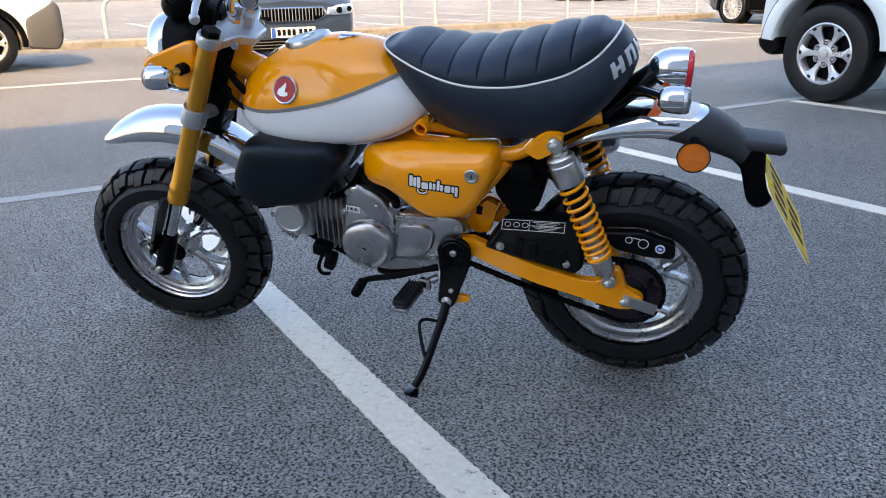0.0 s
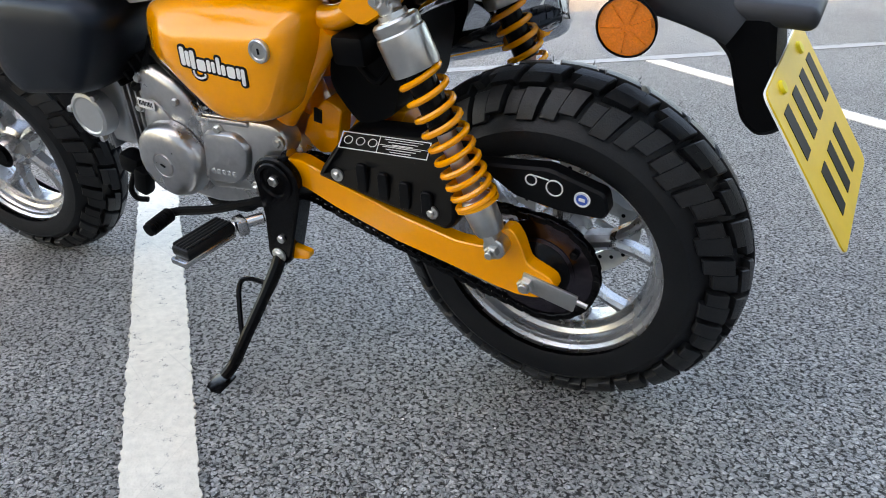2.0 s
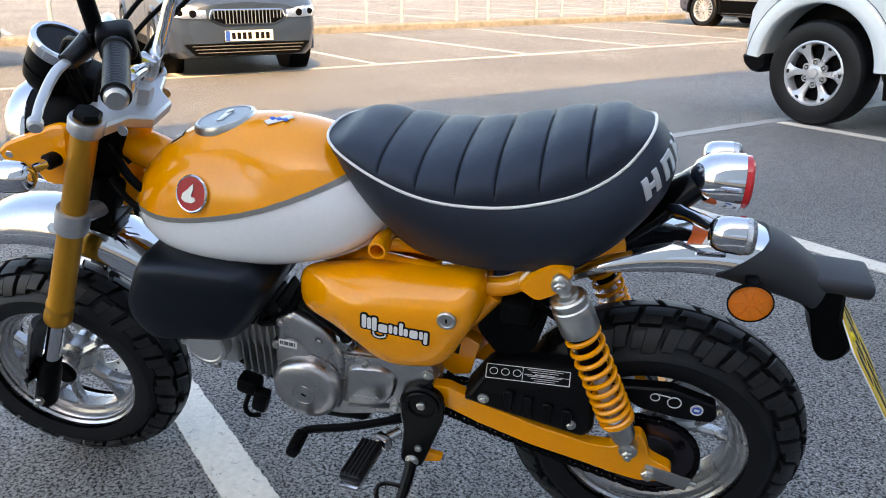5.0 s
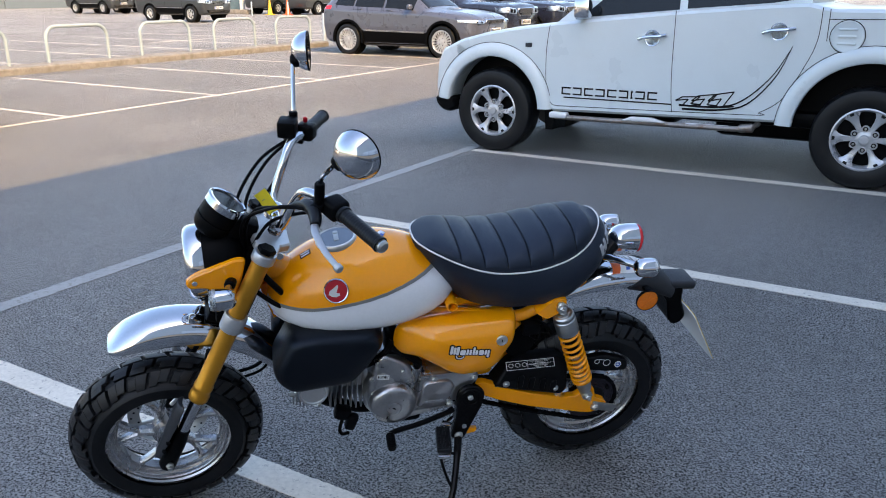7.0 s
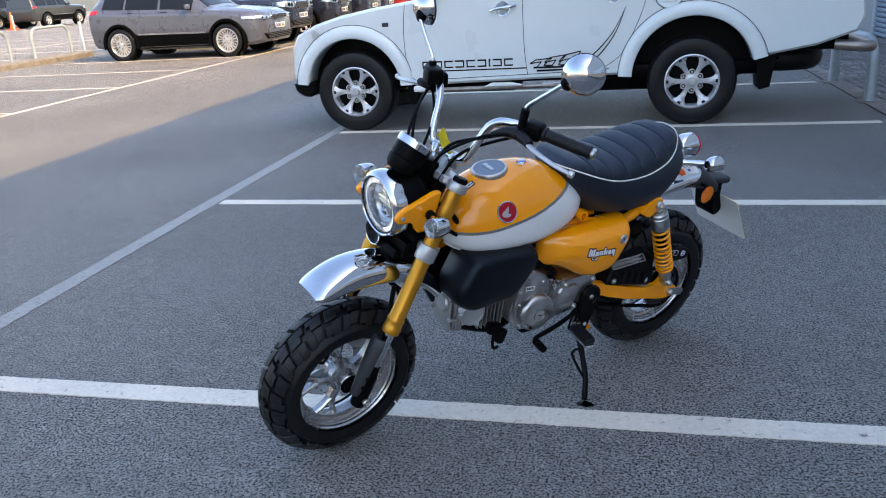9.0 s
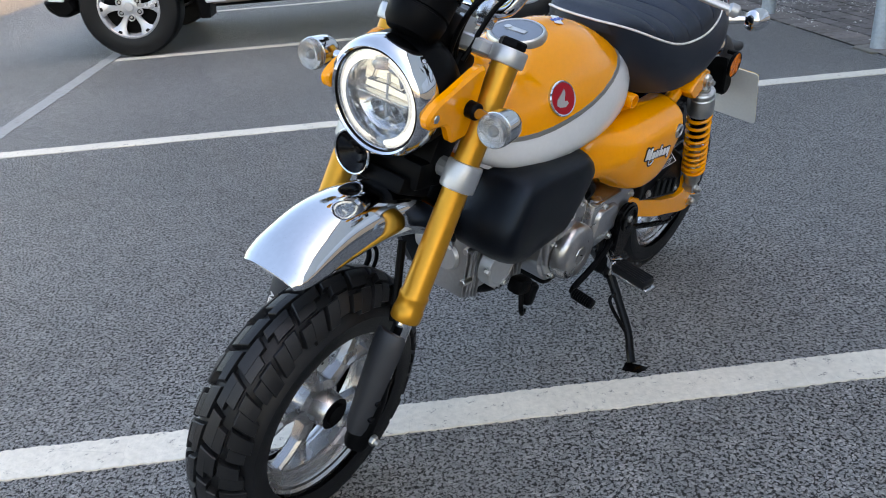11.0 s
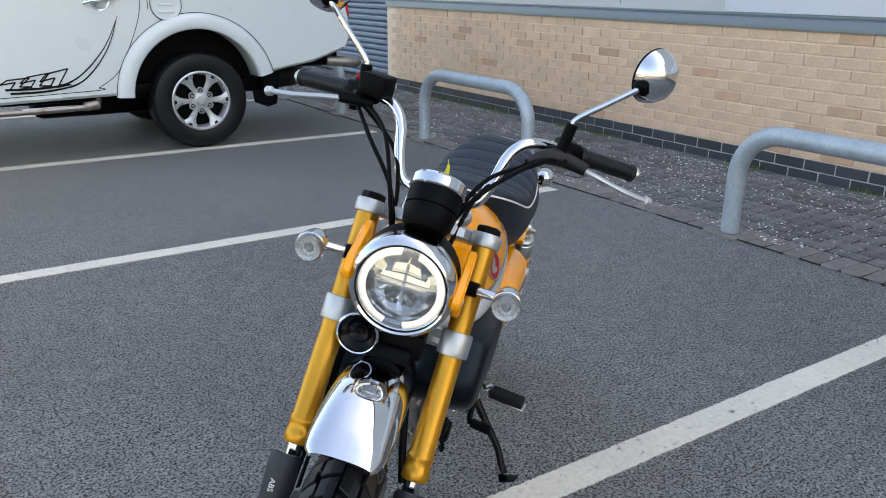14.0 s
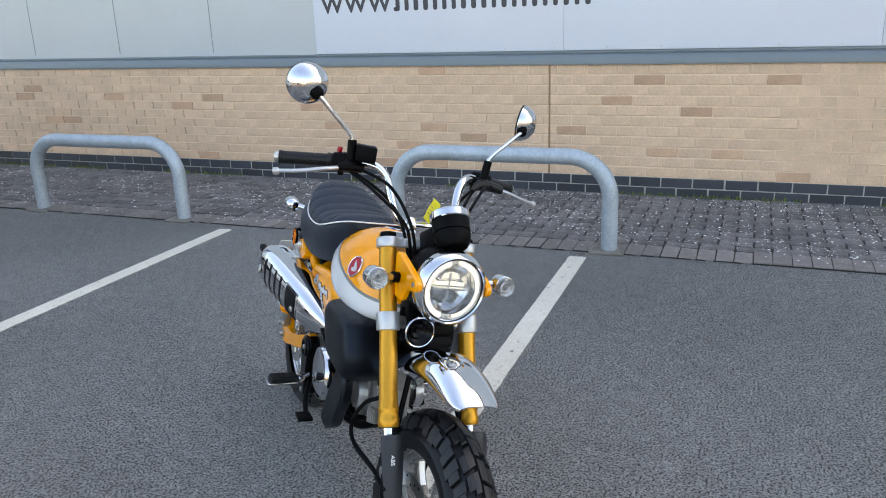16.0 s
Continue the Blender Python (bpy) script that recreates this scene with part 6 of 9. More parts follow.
# -- fuel tank --
TOP = [(-0.915, 0.672), (-0.908, 0.698), (-0.888, 0.735), (-0.85, 0.770), (-0.79, 0.805), (-0.726, 0.822), (-0.665, 0.828), (-0.606, 0.824), (-0.56, 0.813), (-0.52, 0.797), (-0.48, 0.776), (-0.45, 0.755), (-0.43, 0.73)]
BOT = [(-0.915, 0.660), (-0.895, 0.640), (-0.85, 0.616), (-0.80, 0.603), (-0.74, 0.598), (-0.63, 0.601), (-0.56, 0.612), (-0.50, 0.632), (-0.46, 0.656), (-0.43, 0.69)]
HALF = [(-0.915, 0.030), (-0.90, 0.062), (-0.875, 0.088), (-0.83, 0.113), (-0.77, 0.131), (-0.70, 0.139), (-0.62, 0.139), (-0.56, 0.133), (-0.50, 0.119), (-0.46, 0.10), (-0.43, 0.07)]
SEAM = [(-0.92, 0.683), (-0.835, 0.684), (-0.794, 0.688), (-0.709, 0.703), (-0.637, 0.719), (-0.557, 0.744), (-0.478, 0.768), (-0.43, 0.776)]


def tank_half(x, z):
    w, zb, zt = interp(x, HALF), interp(x, BOT), interp(x, TOP)
    zm = zb + (zt - zb) * 0.30
    if z >= zm:
        s, p = (z - zm) / max(1e-4, zt - zm), 2.1
    else:
        s, p = (zm - z) / max(1e-4, zm - zb), 3.6
    return w * max(0.0, 1 - min(1, abs(s)) ** p) ** (1 / p)


XS = [-0.915, -0.910, -0.90, -0.89, -0.875, -0.855, -0.83, -0.80, -0.77, -0.74, -0.70, -0.66, -0.62, -0.58, -0.55, -0.52, -0.495, -0.47, -0.45, -0.437, -0.43]
up_rings, lo_rings = [], []
for x in XS:
    zt, zb = interp(x, TOP), interp(x, BOT)
    zs = min(interp(x, SEAM), zt - 0.004)
    hs = [zs + (zt - zs) * math.sin(math.pi / 2 * k / 12) for k in range(13)]
    up_rings.append([Vector((x, -tank_half(x, z), z)) for z in hs] + [Vector((x, tank_half(x, z), z)) for z in hs[::-1][1:]])
    ls = [zb + (zs - zb) * (1 - math.cos(math.pi / 2 * k / 9)) for k in range(10)]
    lo_rings.append([Vector((x, -tank_half(x, z), z)) for z in ls[::-1]] + [Vector((x, tank_half(x, z), z)) for z in ls[1:]])
bm = B()
loft(bm, up_rings, True, True)
tank = part("fuel_tank", bm, YELLOW, BIKE, "glossy yellow fuel tank with pale lower band", smooth=50)
bm = B()
loft(bm, lo_rings, True, True)
part("tank_band", bm, WHITE_PEARL, tank, "pearl white lower tank panel", smooth=50)
bm = B()
for side in (-1, 1):
    rings = []
    for x in XS:
        zs = min(interp(x, SEAM), interp(x, TOP) - 0.004)
        rings.append([Vector((x, side * (tank_half(x, zs + d) + o), zs + d)) for d, o in ((-0.004, -0.002), (-0.004, 0.0015), (0.004, 0.0015), (0.004, -0.002))])
    loft(bm, rings)
part("tank_stripe", bm, GREY_STRIPE, tank)
bm = B()
for side in (-1, 1):
    rings = []
    for x in XS[2:-1]:
        zb = interp(x, BOT)
        y = side * tank_half(x, zb + 0.003)
        rings.append([Vector((x, y + side * o, zb + d)) for d, o in ((-0.004, -0.006), (-0.003, 0.004), (0.005, 0.006), (0.008, -0.004))])
    loft(bm, rings)
part("tank_lip", bm, WHITE_PEARL, tank)
bm = B()
CAP = axis_frame((-0.732, 0, 0.8195), Vector((-0.16, 0, 1))) @ Matrix.Diagonal((1.12, 1.12, 1, 1))
lathe(bm, [(0.0, 0.003), (0.039, 0.003), (0.0405, 0.0015), (0.0405, -0.002)], CAP, 44)
cap = part("filler_cap", bm, CAP_GREY, tank, "flush blue-grey filler cap with key flap")
bm = B()
lathe(bm, [(0.0395, -0.004), (0.0405, 0.0035), (0.043, 0.0045), (0.0455, 0.003), (0.048, -0.003), (0.048, -0.012)], CAP, 44)
part("cap_ring", bm, STEEL, cap)
bm = B()
rbox(bm, (0.034, 0.011, 0.002), CAP @ at(0.0, 0, 0.0038), 0.0008)
lathe(bm, [(0.0, 0.0065), (0.006, 0.006), (0.006, 0.002)], CAP @ at(-0.018, 0, 0), 14)
part("key_flap", bm, STEEL, cap)
bm = B()
rbox(bm, (0.046, 0.016, 0.0016), axis_frame((-0.628, -0.012, 0.8270), Vector((0.06, -0.06, 1))), 0.0006)
badge2 = part("tank_sticker", bm, PLATE_WHITE, tank, "small white and blue sticker")
bm = B()
for k in range(3):
    rbox(bm, (0.008, 0.011, 0.0012), axis_frame((-0.639 + 0.011 * k, -0.012, 0.8284 - 0.0006 * k), Vector((0.06, -0.06, 1))), 0.0003)
part("sticker_print", bm, BLUE_PRINT, badge2)
LB = axis_frame((-0.812, -0.024, 0.7925), Vector((-0.48, -0.22, 0.85))) @ at(0, 0, 0, 0, 0, 70)
bm = B()
rbox(bm, (0.030, 0.018, 0.0012), LB, 0.0005)
label_ = part("tank_label", bm, BLACK_PRINT, tank, "small dark label")
bm = B()
for k in range(2):
    rbox(bm, (0.024, 0.004, 0.0008), LB @ at(0, -0.004 + 0.008 * k, 0.0008), 0.0002)
tagged(part("label_print", bm, WHITE_PRINT, label_), kind="stuff")
for side in (-1, 1):
    zb_, xb_ = 0.738, -0.745
    n = Vector(((tank_half(xb_ - 0.01, zb_) - tank_half(xb_ + 0.01, zb_)) / 0.02, side, (tank_half(xb_, zb_ - 0.01) - tank_half(xb_, zb_ + 0.01)) / 0.02)).normalized()
    fr = axis_frame(Vector((xb_, side * tank_half(xb_, zb_), zb_)) + n * 0.0022, n)
    bm = B()
    lathe(bm, [(0.030, -0.010), (0.031, 0.001), (0.0295, 0.0030), (0.0275, 0.0024), (0.0275, -0.004)], fr, 36)
    emblem = part("tank_emblem", bm, CHROME, tank, "round red emblem with pale wing in chrome ring")
    bm = B()
    lathe(bm, [(0.0, 0.002), (0.0275, 0.002), (0.0275, -0.004)], fr, 36)
    part("emblem_disc", bm, BADGE_RED, emblem)
    bm = B()
    v1 = fr.to_3x3().inverted() @ Vector((1, 0, 0))
    v2 = fr.to_3x3().inverted() @ Vector((0, 0, 1))
    ax, az = Vector((v1.x, v1.y)).normalized(), Vector((v2.x, v2.y)).normalized()
    wing = [(-0.021, -0.010), (-0.019, 0.000), (-0.008, 0.008), (0.004, 0.019), (0.006, 0.010), (0.003, 0.002), (0.001, -0.006), (0.010, -0.007), (0.012, -0.013), (0.002, -0.018), (-0.012, -0.016)]
    pts = [(ax * px + az * pz) * 0.84 for px, pz in wing]
    loft(bm, [[fr @ Vector((p.x, p.y, hgt)) for p in pts] for hgt in (0.001, 0.0036)])
    part("emblem_wing", bm, SILVER, emblem)

# -- seat --
S_TOP = [(-0.540, 0.812), (-0.520, 0.821), (-0.48, 0.827), (-0.43, 0.820), (-0.37, 0.812), (-0.30, 0.815), (-0.24, 0.826), (-0.175, 0.841), (-0.121, 0.852), (-0.075, 0.857), (-0.05, 0.855), (-0.036, 0.848)]
GROOVES = [-0.431, -0.371, -0.311, -0.253, -0.190, -0.126]
xs = sorted(set([round(-0.540 + 0.508 * k / 90, 4) for k in range(91)] + [g + d for g in GROOVES for d in (-0.006, -0.003, -0.0015, 0.0, 0.0015, 0.003, 0.006)]))
S_LOOP = [(-0.538, 0.818), (-0.513, 0.813), (-0.478, 0.802), (-0.44, 0.788), (-0.386, 0.770), (-0.338, 0.760), (-0.282, 0.757), (-0.227, 0.760), (-0.182, 0.768), (-0.137, 0.779), (-0.10, 0.795), (-0.077, 0.809), (-0.055, 0.829), (-0.038, 0.848)]
S_LOW = [(-0.45, 0.676), (-0.42, 0.660), (-0.30, 0.647), (-0.20, 0.649), (-0.15, 0.655), (-0.10, 0.676), (-0.06, 0.702), (-0.03, 0.728)]
SX, SA, SW = -0.288, 0.250, 0.136


def seat_half(x):
    return SW * max(0.0, 1 - abs((x - SX) / SA) ** 2.5) ** (1 / 2.5)


def seat_wall(th, s):
    """The side of the seat: th round it from the tail, s from the piping (0) to the lower edge (1)."""
    c_, n_ = math.cos(th), math.sin(th)
    x = SX + SA * math.copysign(abs(c_) ** 0.8, c_)
    y = SW * math.copysign(abs(n_) ** 0.8, n_)
    top = Vector((x, y, interp(x, S_LOOP)))
    xl = -0.232 + (0.196 if c_ > 0 else 0.214) * math.copysign(abs(c_) ** 0.8, c_)
    low = Vector((xl, y * 0.92, interp(xl, S_LOW)))
    out = Vector((c_ * 0.6, n_, 0)).normalized()
    p = top.lerp(low, s) + out * math.sin(math.pi * min(1.0, s * 1.02)) ** 0.8 * (0.012 + 0.022 * max(0.0, c_))
    return p


rings = []
xs = [x for x in xs if SX - SA + 0.0005 < x < SX + SA - 0.0005]
for x in [SX - SA + 0.0004] + xs + [SX + SA - 0.0004]:
    zt, zp, w = interp(x, S_TOP), interp(x, S_LOOP), max(0.002, seat_half(x))
    zt = max(zt, zp + 0.001)
    near = min((abs(x - g) for g in GROOVES))
    groove = -0.0042 * math.exp(-(near / 0.0022) ** 2) - 0.0042 * math.exp(-(near / 0.013) ** 2) + 0.003
    ends = max(0.0, min(1.0, (x - SX + SA) / 0.04, (SX + SA - x) / 0.04))
    ring = []
    for k in range(17):
        a = math.pi * k / 16
        c_, s_ = math.cos(a), math.sin(a)
        ring.append(Vector((x, -w * math.copysign(abs(c_) ** 0.8, c_), zp + (zt - zp) * s_ ** 0.72 * (0.35 + 0.65 * ends) + groove * ends * min(1.0, s_ * 2.2))))
    rings.append(ring + [Vector((x, w * 0.9, zp - 0.02)), Vector((x, -w * 0.9, zp - 0.02))])
bm = B()
loft(bm, rings)
wall_rings = [[seat_wall(2 * math.pi * k / 96, s_) for k in range(96)] for s_ in (0.0, 0.04, 0.12, 0.25, 0.4, 0.55, 0.7, 0.82, 0.91, 0.97, 1.0)]
wall_rings.append([Vector((-0.232, 0, 0.675)).lerp(p, 0.05) for p in wall_rings[-1]])
loft(bm, wall_rings, True, False)
seat = part("seat", bm, VINYL, BIKE, "black quilted vinyl seat with white piping", smooth=60)
bm = B()
tube(bm, [seat_wall(2 * math.pi * k / 120, 0.0) + Vector((math.cos(2 * math.pi * k / 120) * 0.0012, math.sin(2 * math.pi * k / 120) * 0.0012, 0.0008)) for k in range(121)], 0.0023, 8)
part("piping", bm, PIPING, seat, "thin white piping")
bm = B()
for g in GROOVES:
    zt, zp, w = interp(g, S_TOP), interp(g, S_LOOP), seat_half(g)
    line = []
    for k in range(1, 16):
        a = math.pi * k / 16
        c_, s_ = math.cos(a), math.sin(a)
        line.append((g, -w * math.copysign(abs(c_) ** 0.8, c_), zp + (zt - zp) * s_ ** 0.72 - 0.0048 * min(1.0, s_ * 2.2)))
    tube(bm, line, 0.0009, 5)
part("stitching", bm, BLACK_PRINT, seat)
bm = B()
for k in range(5):
    th0 = (k - 2) * 0.235
    d0, d1, s0, s1 = -0.082, 0.082, 0.20, 0.43
    for e0, e1, t0, t1 in ((d0, d0 * 0.35, s0, s1), (d1 * 0.35, d1, s0, s1), (d0 * 0.3, d1 * 0.3, s0 + (s1 - s0) * (0.38 if k % 2 == 0 else 0.0), s0 + (s1 - s0) * (0.62 if k % 2 == 0 else 0.2))):
        g_ = [[seat_wall(th0 + e0 + (e1 - e0) * a / 3, t0 + (t1 - t0) * b / 3) for a in range(4)] for b in range(4)]
        loft(bm, [[p + Vector((math.cos(th0), math.sin(th0), 0)) * 0.0016 for p in row] + [p - Vector((math.cos(th0), math.sin(th0), 0)) * 0.002 for p in row[::-1]] for row in g_])
part("seat_lettering", bm, SILVER, seat, "pale grey lettering bars on the seat back")

# -- side covers --
COVER_RINGS = [
    (0.074, [(-0.585, 0.598), (-0.50, 0.613), (-0.275, 0.627), (-0.277, 0.575), (-0.345, 0.464), (-0.44, 0.446), (-0.52, 0.492), (-0.597, 0.515)]),
    (0.100, [(-0.590, 0.606), (-0.50, 0.621), (-0.269, 0.630), (-0.270, 0.572), (-0.341, 0.462), (-0.44, 0.448), (-0.525, 0.500), (-0.598, 0.517)]),
    (0.136, [(-0.538, 0.608), (-0.47, 0.617), (-0.279, 0.622), (-0.275, 0.572), (-0.336, 0.467), (-0.442, 0.455), (-0.518, 0.512), (-0.558, 0.540)]),
    (0.158, [(-0.508, 0.596), (-0.46, 0.603), (-0.291, 0.608), (-0.284, 0.568), (-0.338, 0.473), (-0.434, 0.464), (-0.496, 0.520), (-0.522, 0.562)]),
    (0.167, [(-0.490, 0.588), (-0.45, 0.592), (-0.302, 0.596), (-0.296, 0.564), (-0.343, 0.483), (-0.426, 0.475), (-0.478, 0.527), (-0.498, 0.560)]),
]
for side in (-1, 1):
    bm = B()
    k_ = 1.0 if side < 0 else 0.62
    y_ = side * k_
    lines = [round_poly(ring, 0.034, 6) for _, ring in COVER_RINGS]
    cols = [spline([(p[0], y_ * COVER_RINGS[i][0], p[1]) for i, p in enumerate(col)], 4) for col in zip(*lines)]
    rings = [list(ring) for ring in zip(*cols)]
    mid = sum(rings[-1], Vector()) / len(rings[-1])
    rings += [[mid + (p - mid) * f_ + Vector((0, y_ * h_, 0)) for p in rings[-1]] for f_, h_ in ((0.85, 0.0032), (0.6, 0.0052), (0.3, 0.006), (0.05, 0.0062))]
    loft(bm, rings)
    cover = part("side_cover", bm, YELLOW, BIKE, "glossy yellow side cover with small print", smooth=55)
    bm = B()
    fr = Matrix.Translation((-0.323, side * 0.1695 * k_, 0.577)) @ Matrix.Rotation(radians(90 if side < 0 else -90), 4, "X")
    lathe(bm, [(0.015, -0.008), (0.0155, 0.004), (0.014, 0.006), (0.011, 0.0055), (0.010, 0.004), (0.0, 0.004)], fr, 28)
    lock = part("cover_lock", bm, STEEL, cover, "round steel key lock")
    bm = B()
    rbox(bm, (0.003, 0.008, 0.001), fr @ at(0, 0, 0.0043), 0.0003)
    part("keyhole", bm, BLACK_PRINT, lock)
    # the product name becomes a plain black-edged run of white blobs
    fr = Matrix.Translation((-0.462 if side < 0 else -0.352, side * 0.1728 * k_, 0.549)) @ (Matrix.Rotation(radians(6.5), 4, "Y") if side < 0 else Matrix.Rotation(radians(180), 4, "Z") @ Matrix.Rotation(radians(-6.5), 4, "Y"))
    blobs = ((0.000, 0.0, 0.0075, 0.026), (0.009, 0.0, 0.0065, 0.022), (0.017, -0.002, 0.0075, 0.026), (0.0275, -0.002, 0.0145, 0.0155), (0.0445, -0.001, 0.0060, 0.0165), (0.0525, -0.001, 0.0060, 0.0155), (0.0615, -0.001, 0.0060, 0.0235), (0.0690, -0.001, 0.0065, 0.0145), (0.0785, -0.002, 0.0130, 0.0155), (0.0940, -0.001, 0.0060, 0.0150), (0.1015, -0.009, 0.0060, 0.0230))
    swash = spline([(0.019, 0, -0.004), (0.021, 0, -0.011), (0.029, 0, -0.0135), (0.038, 0, -0.010), (0.039, 0, -0.0055)], 5)
    print_b = None
    for grow, mt_, y0_, y1_ in ((0.0032, BLACK_PRINT, 0.0022, -0.0007), (0.0, WHITE_PRINT, -0.0003, -0.0013)):
        bm = B()
        for x_, z_, w_, h_ in blobs:
            prism(bm, round_poly([(x_ - grow, z_ - grow), (x_ + w_ + grow, z_ - grow), (x_ + w_ + grow, z_ + h_ + grow), (x_ - grow, z_ + h_ + grow)], 0.0036 + grow, 4), [(y0_, 0), (y1_, 0)], fr)
        for q_, r_ in zip(swash, swash[1:]):
            n_ = Vector((q_.z - r_.z, 0, r_.x - q_.x)).normalized() * (0.0014 + grow)
            prism(bm, [((q_ - n_).x, (q_ - n_).z), ((r_ - n_).x, (r_ - n_).z), ((r_ + n_).x, (r_ + n_).z), ((q_ + n_).x, (q_ + n_).z)], [(y0_, 0), (y1_ + 0.0001, 0)], fr)
        print_b = tagged(part("cover_print" if print_b is None else "cover_print_white", bm, mt_, print_b or cover), kind="stuff")

# -- black boxes beside the frame --
BOX = round_poly([(-0.912, 0.535), (-0.865, 0.622), (-0.80, 0.628), (-0.655, 0.622), (-0.622, 0.588), (-0.656, 0.530), (-0.705, 0.470), (-0.872, 0.453), (-0.908, 0.488)], 0.02, 3)
for side in (-1, 1):
    bm = B()
    pillow(bm, BOX, [(0.90, side * 0.03), (1.0, side * 0.045), (1.0, side * 0.118), (0.985, side * 0.132), (0.955, side * 0.146), (0.915, side * 0.156), (0.86, side * 0.163), (0.76, side * 0.167), (0.5, side * 0.170), (0.2, side * 0.171)])
    part("side_box", bm, BOX_PLASTIC, BIKE, "matt black plastic box below the tank", smooth=50)

# -- engine --
bm = B()
CASE = round_poly([(-0.68, 0.345), (-0.665, 0.40), (-0.62, 0.45), (-0.55, 0.462), (-0.50, 0.44), (-0.40, 0.435), (-0.355, 0.40), (-0.37, 0.34), (-0.42, 0.30), (-0.56, 0.275), (-0.64, 0.285)], 0.02)
prism(bm, CASE, [(-0.095, 0.006), (-0.09, 0), (0.09, 0), (0.095, 0.006)])
engine = part("engine", bm, ENGINE, BIKE, "silver single cylinder engine with finned barrel")
C1 = Matrix.Translation((-0.600, -0.10, 0.363)) @ Matrix.Rotation(radians(90), 4, "X")
bm = B()
PEAR = round_poly([(-0.672, 0.352), (-0.664, 0.405), (-0.652, 0.462), (-0.640, 0.505), (-0.618, 0.512), (-0.560, 0.482), (-0.540, 0.445), (-0.531, 0.40), (-0.534, 0.345), (-0.556, 0.305), (-0.604, 0.288), (-0.650, 0.303)], 0.02)
prism(bm, PEAR, [(-0.08, 0.0), (-0.098, 0.0), (-0.104, 0.002), (-0.108, 0.007), (-0.110, 0.014)])
lathe(bm, [(0.064, 0.012), (0.0635, 0.026), (0.060, 0.036), (0.054, 0.041), (0.040, 0.044), (0.0215, 0.0455), (0.0205, 0.044), (0.019, 0.044), (0.018, 0.0465), (0.0, 0.0468)], C1, 48)
prism(bm, round_poly([(-0.655, 0.39), (-0.640, 0.455), (-0.622, 0.460), (-0.590, 0.435), (-0.585, 0.40)], 0.016), [(-0.10, 0), (-0.113, 0.002), (-0.118, 0.010)])
cover_l = part("generator_cover", bm, ENGINE, engine, "round satin silver engine cover")
for px, pz in ((-0.638, 0.490), (-0.571, 0.458), (-0.655, 0.440), (-0.652, 0.392), (-0.545, 0.372), (-0.560, 0.315), (-0.645, 0.315)):
    bm = B()
    lathe(bm, [(0.0095, 0.0), (0.0095, 0.022), (0.0085, 0.024), (0.0, 0.024)], Matrix.Translation((px, -0.086, pz)) @ Matrix.Rotation(radians(90), 4, "X"), 18)
    part("bolt_boss", bm, ENGINE, cover_l)
    bm = B()
    rod(bm, (px, -0.108, pz), (px, -0.116, pz), 0.0062, 6, 0.001)
    part("case_bolt", bm, STEEL, cover_l)
bm = B()
rbox(bm, (0.034, 0.0015, 0.016), at(-0.627, -0.1195, 0.452, 0, 8, 0), 0.0006)
barcode = part("barcode_label", bm, PLATE_WHITE, cover_l, "small white label with dark bars")
bm = B()
for k in range(9):
    rbox(bm, (0.0013 if k % 3 else 0.0022, 0.0012, 0.008), at(-0.627, -0.1202, 0.452, 0, 8, 0) @ at(-0.013 + 0.0032 * k, 0, 0.001), 0)
tagged(part("barcode_bar", bm, BLACK_PRINT, barcode, "", 0), kind="stuff")
bm = B()
rbox(bm, (0.010, 0.003, 0.003), at(-0.600, -0.1470, 0.363, 0, 30, 0), 0.0008)
part("cover_slot", bm, BLACK_PRINT, cover_l)
bm = B()
SPR = round_poly([(-0.524, 0.452), (-0.44, 0.448), (-0.378, 0.446), (-0.360, 0.425), (-0.366, 0.395), (-0.41, 0.345), (-0.446, 0.325), (-0.535, 0.318), (-0.545, 0.335), (-0.530, 0.40)], 0.018)
prism(bm, SPR, [(-0.085, 0), (-0.112, 0.0), (-0.117, 0.003), (-0.120, 0.010)])
prism(bm, round_poly([(-0.518, 0.425), (-0.448, 0.428), (-0.428, 0.405), (-0.440, 0.362), (-0.470, 0.338), (-0.528, 0.336), (-0.536, 0.345), (-0.524, 0.385)], 0.02), [(-0.11, 0), (-0.124, 0.001), (-0.129, 0.005), (-0.131, 0.012)])
rbox(bm, (0.10, 0.02, 0.010), at(-0.475, -0.113, 0.441, 0, 0, 0), 0.004)
spr = part("sprocket_cover", bm, ENGINE, engine, "silver cast sprocket cover")
bm = B()
bars(bm, (0.0075,) * 5, 0.0075, Matrix.Translation((-0.512, -0.1300, 0.356)), 0.35, 0.002)
tagged(part("cover_lettering", bm, SILVER, spr), kind="stuff")
for px, pz in ((-0.487, 0.428), (-0.44, 0.335), (-0.375, 0.420)):
    bm = B()
    lathe(bm, [(0.010, 0.0), (0.010, 0.022), (0.0, 0.022)], Matrix.Translation((px, -0.10, pz)) @ Matrix.Rotation(radians(90), 4, "X"), 16)
    rod(bm, (px, -0.12, pz), (px, -0.127, pz), 0.006, 6, 0.001)
    part("case_bolt", bm, STEEL, spr)
CYL = Vector((-0.66, 0, 0.392))
CD = Vector((-0.998, 0, 0.06)).normalized()
bm = B()
rod(bm, CYL, CYL + CD * 0.115, 0.045, 24)
barrel = part("cylinder_barrel", bm, FIN_ALU, engine, "cast cylinder barrel with cooling fins")
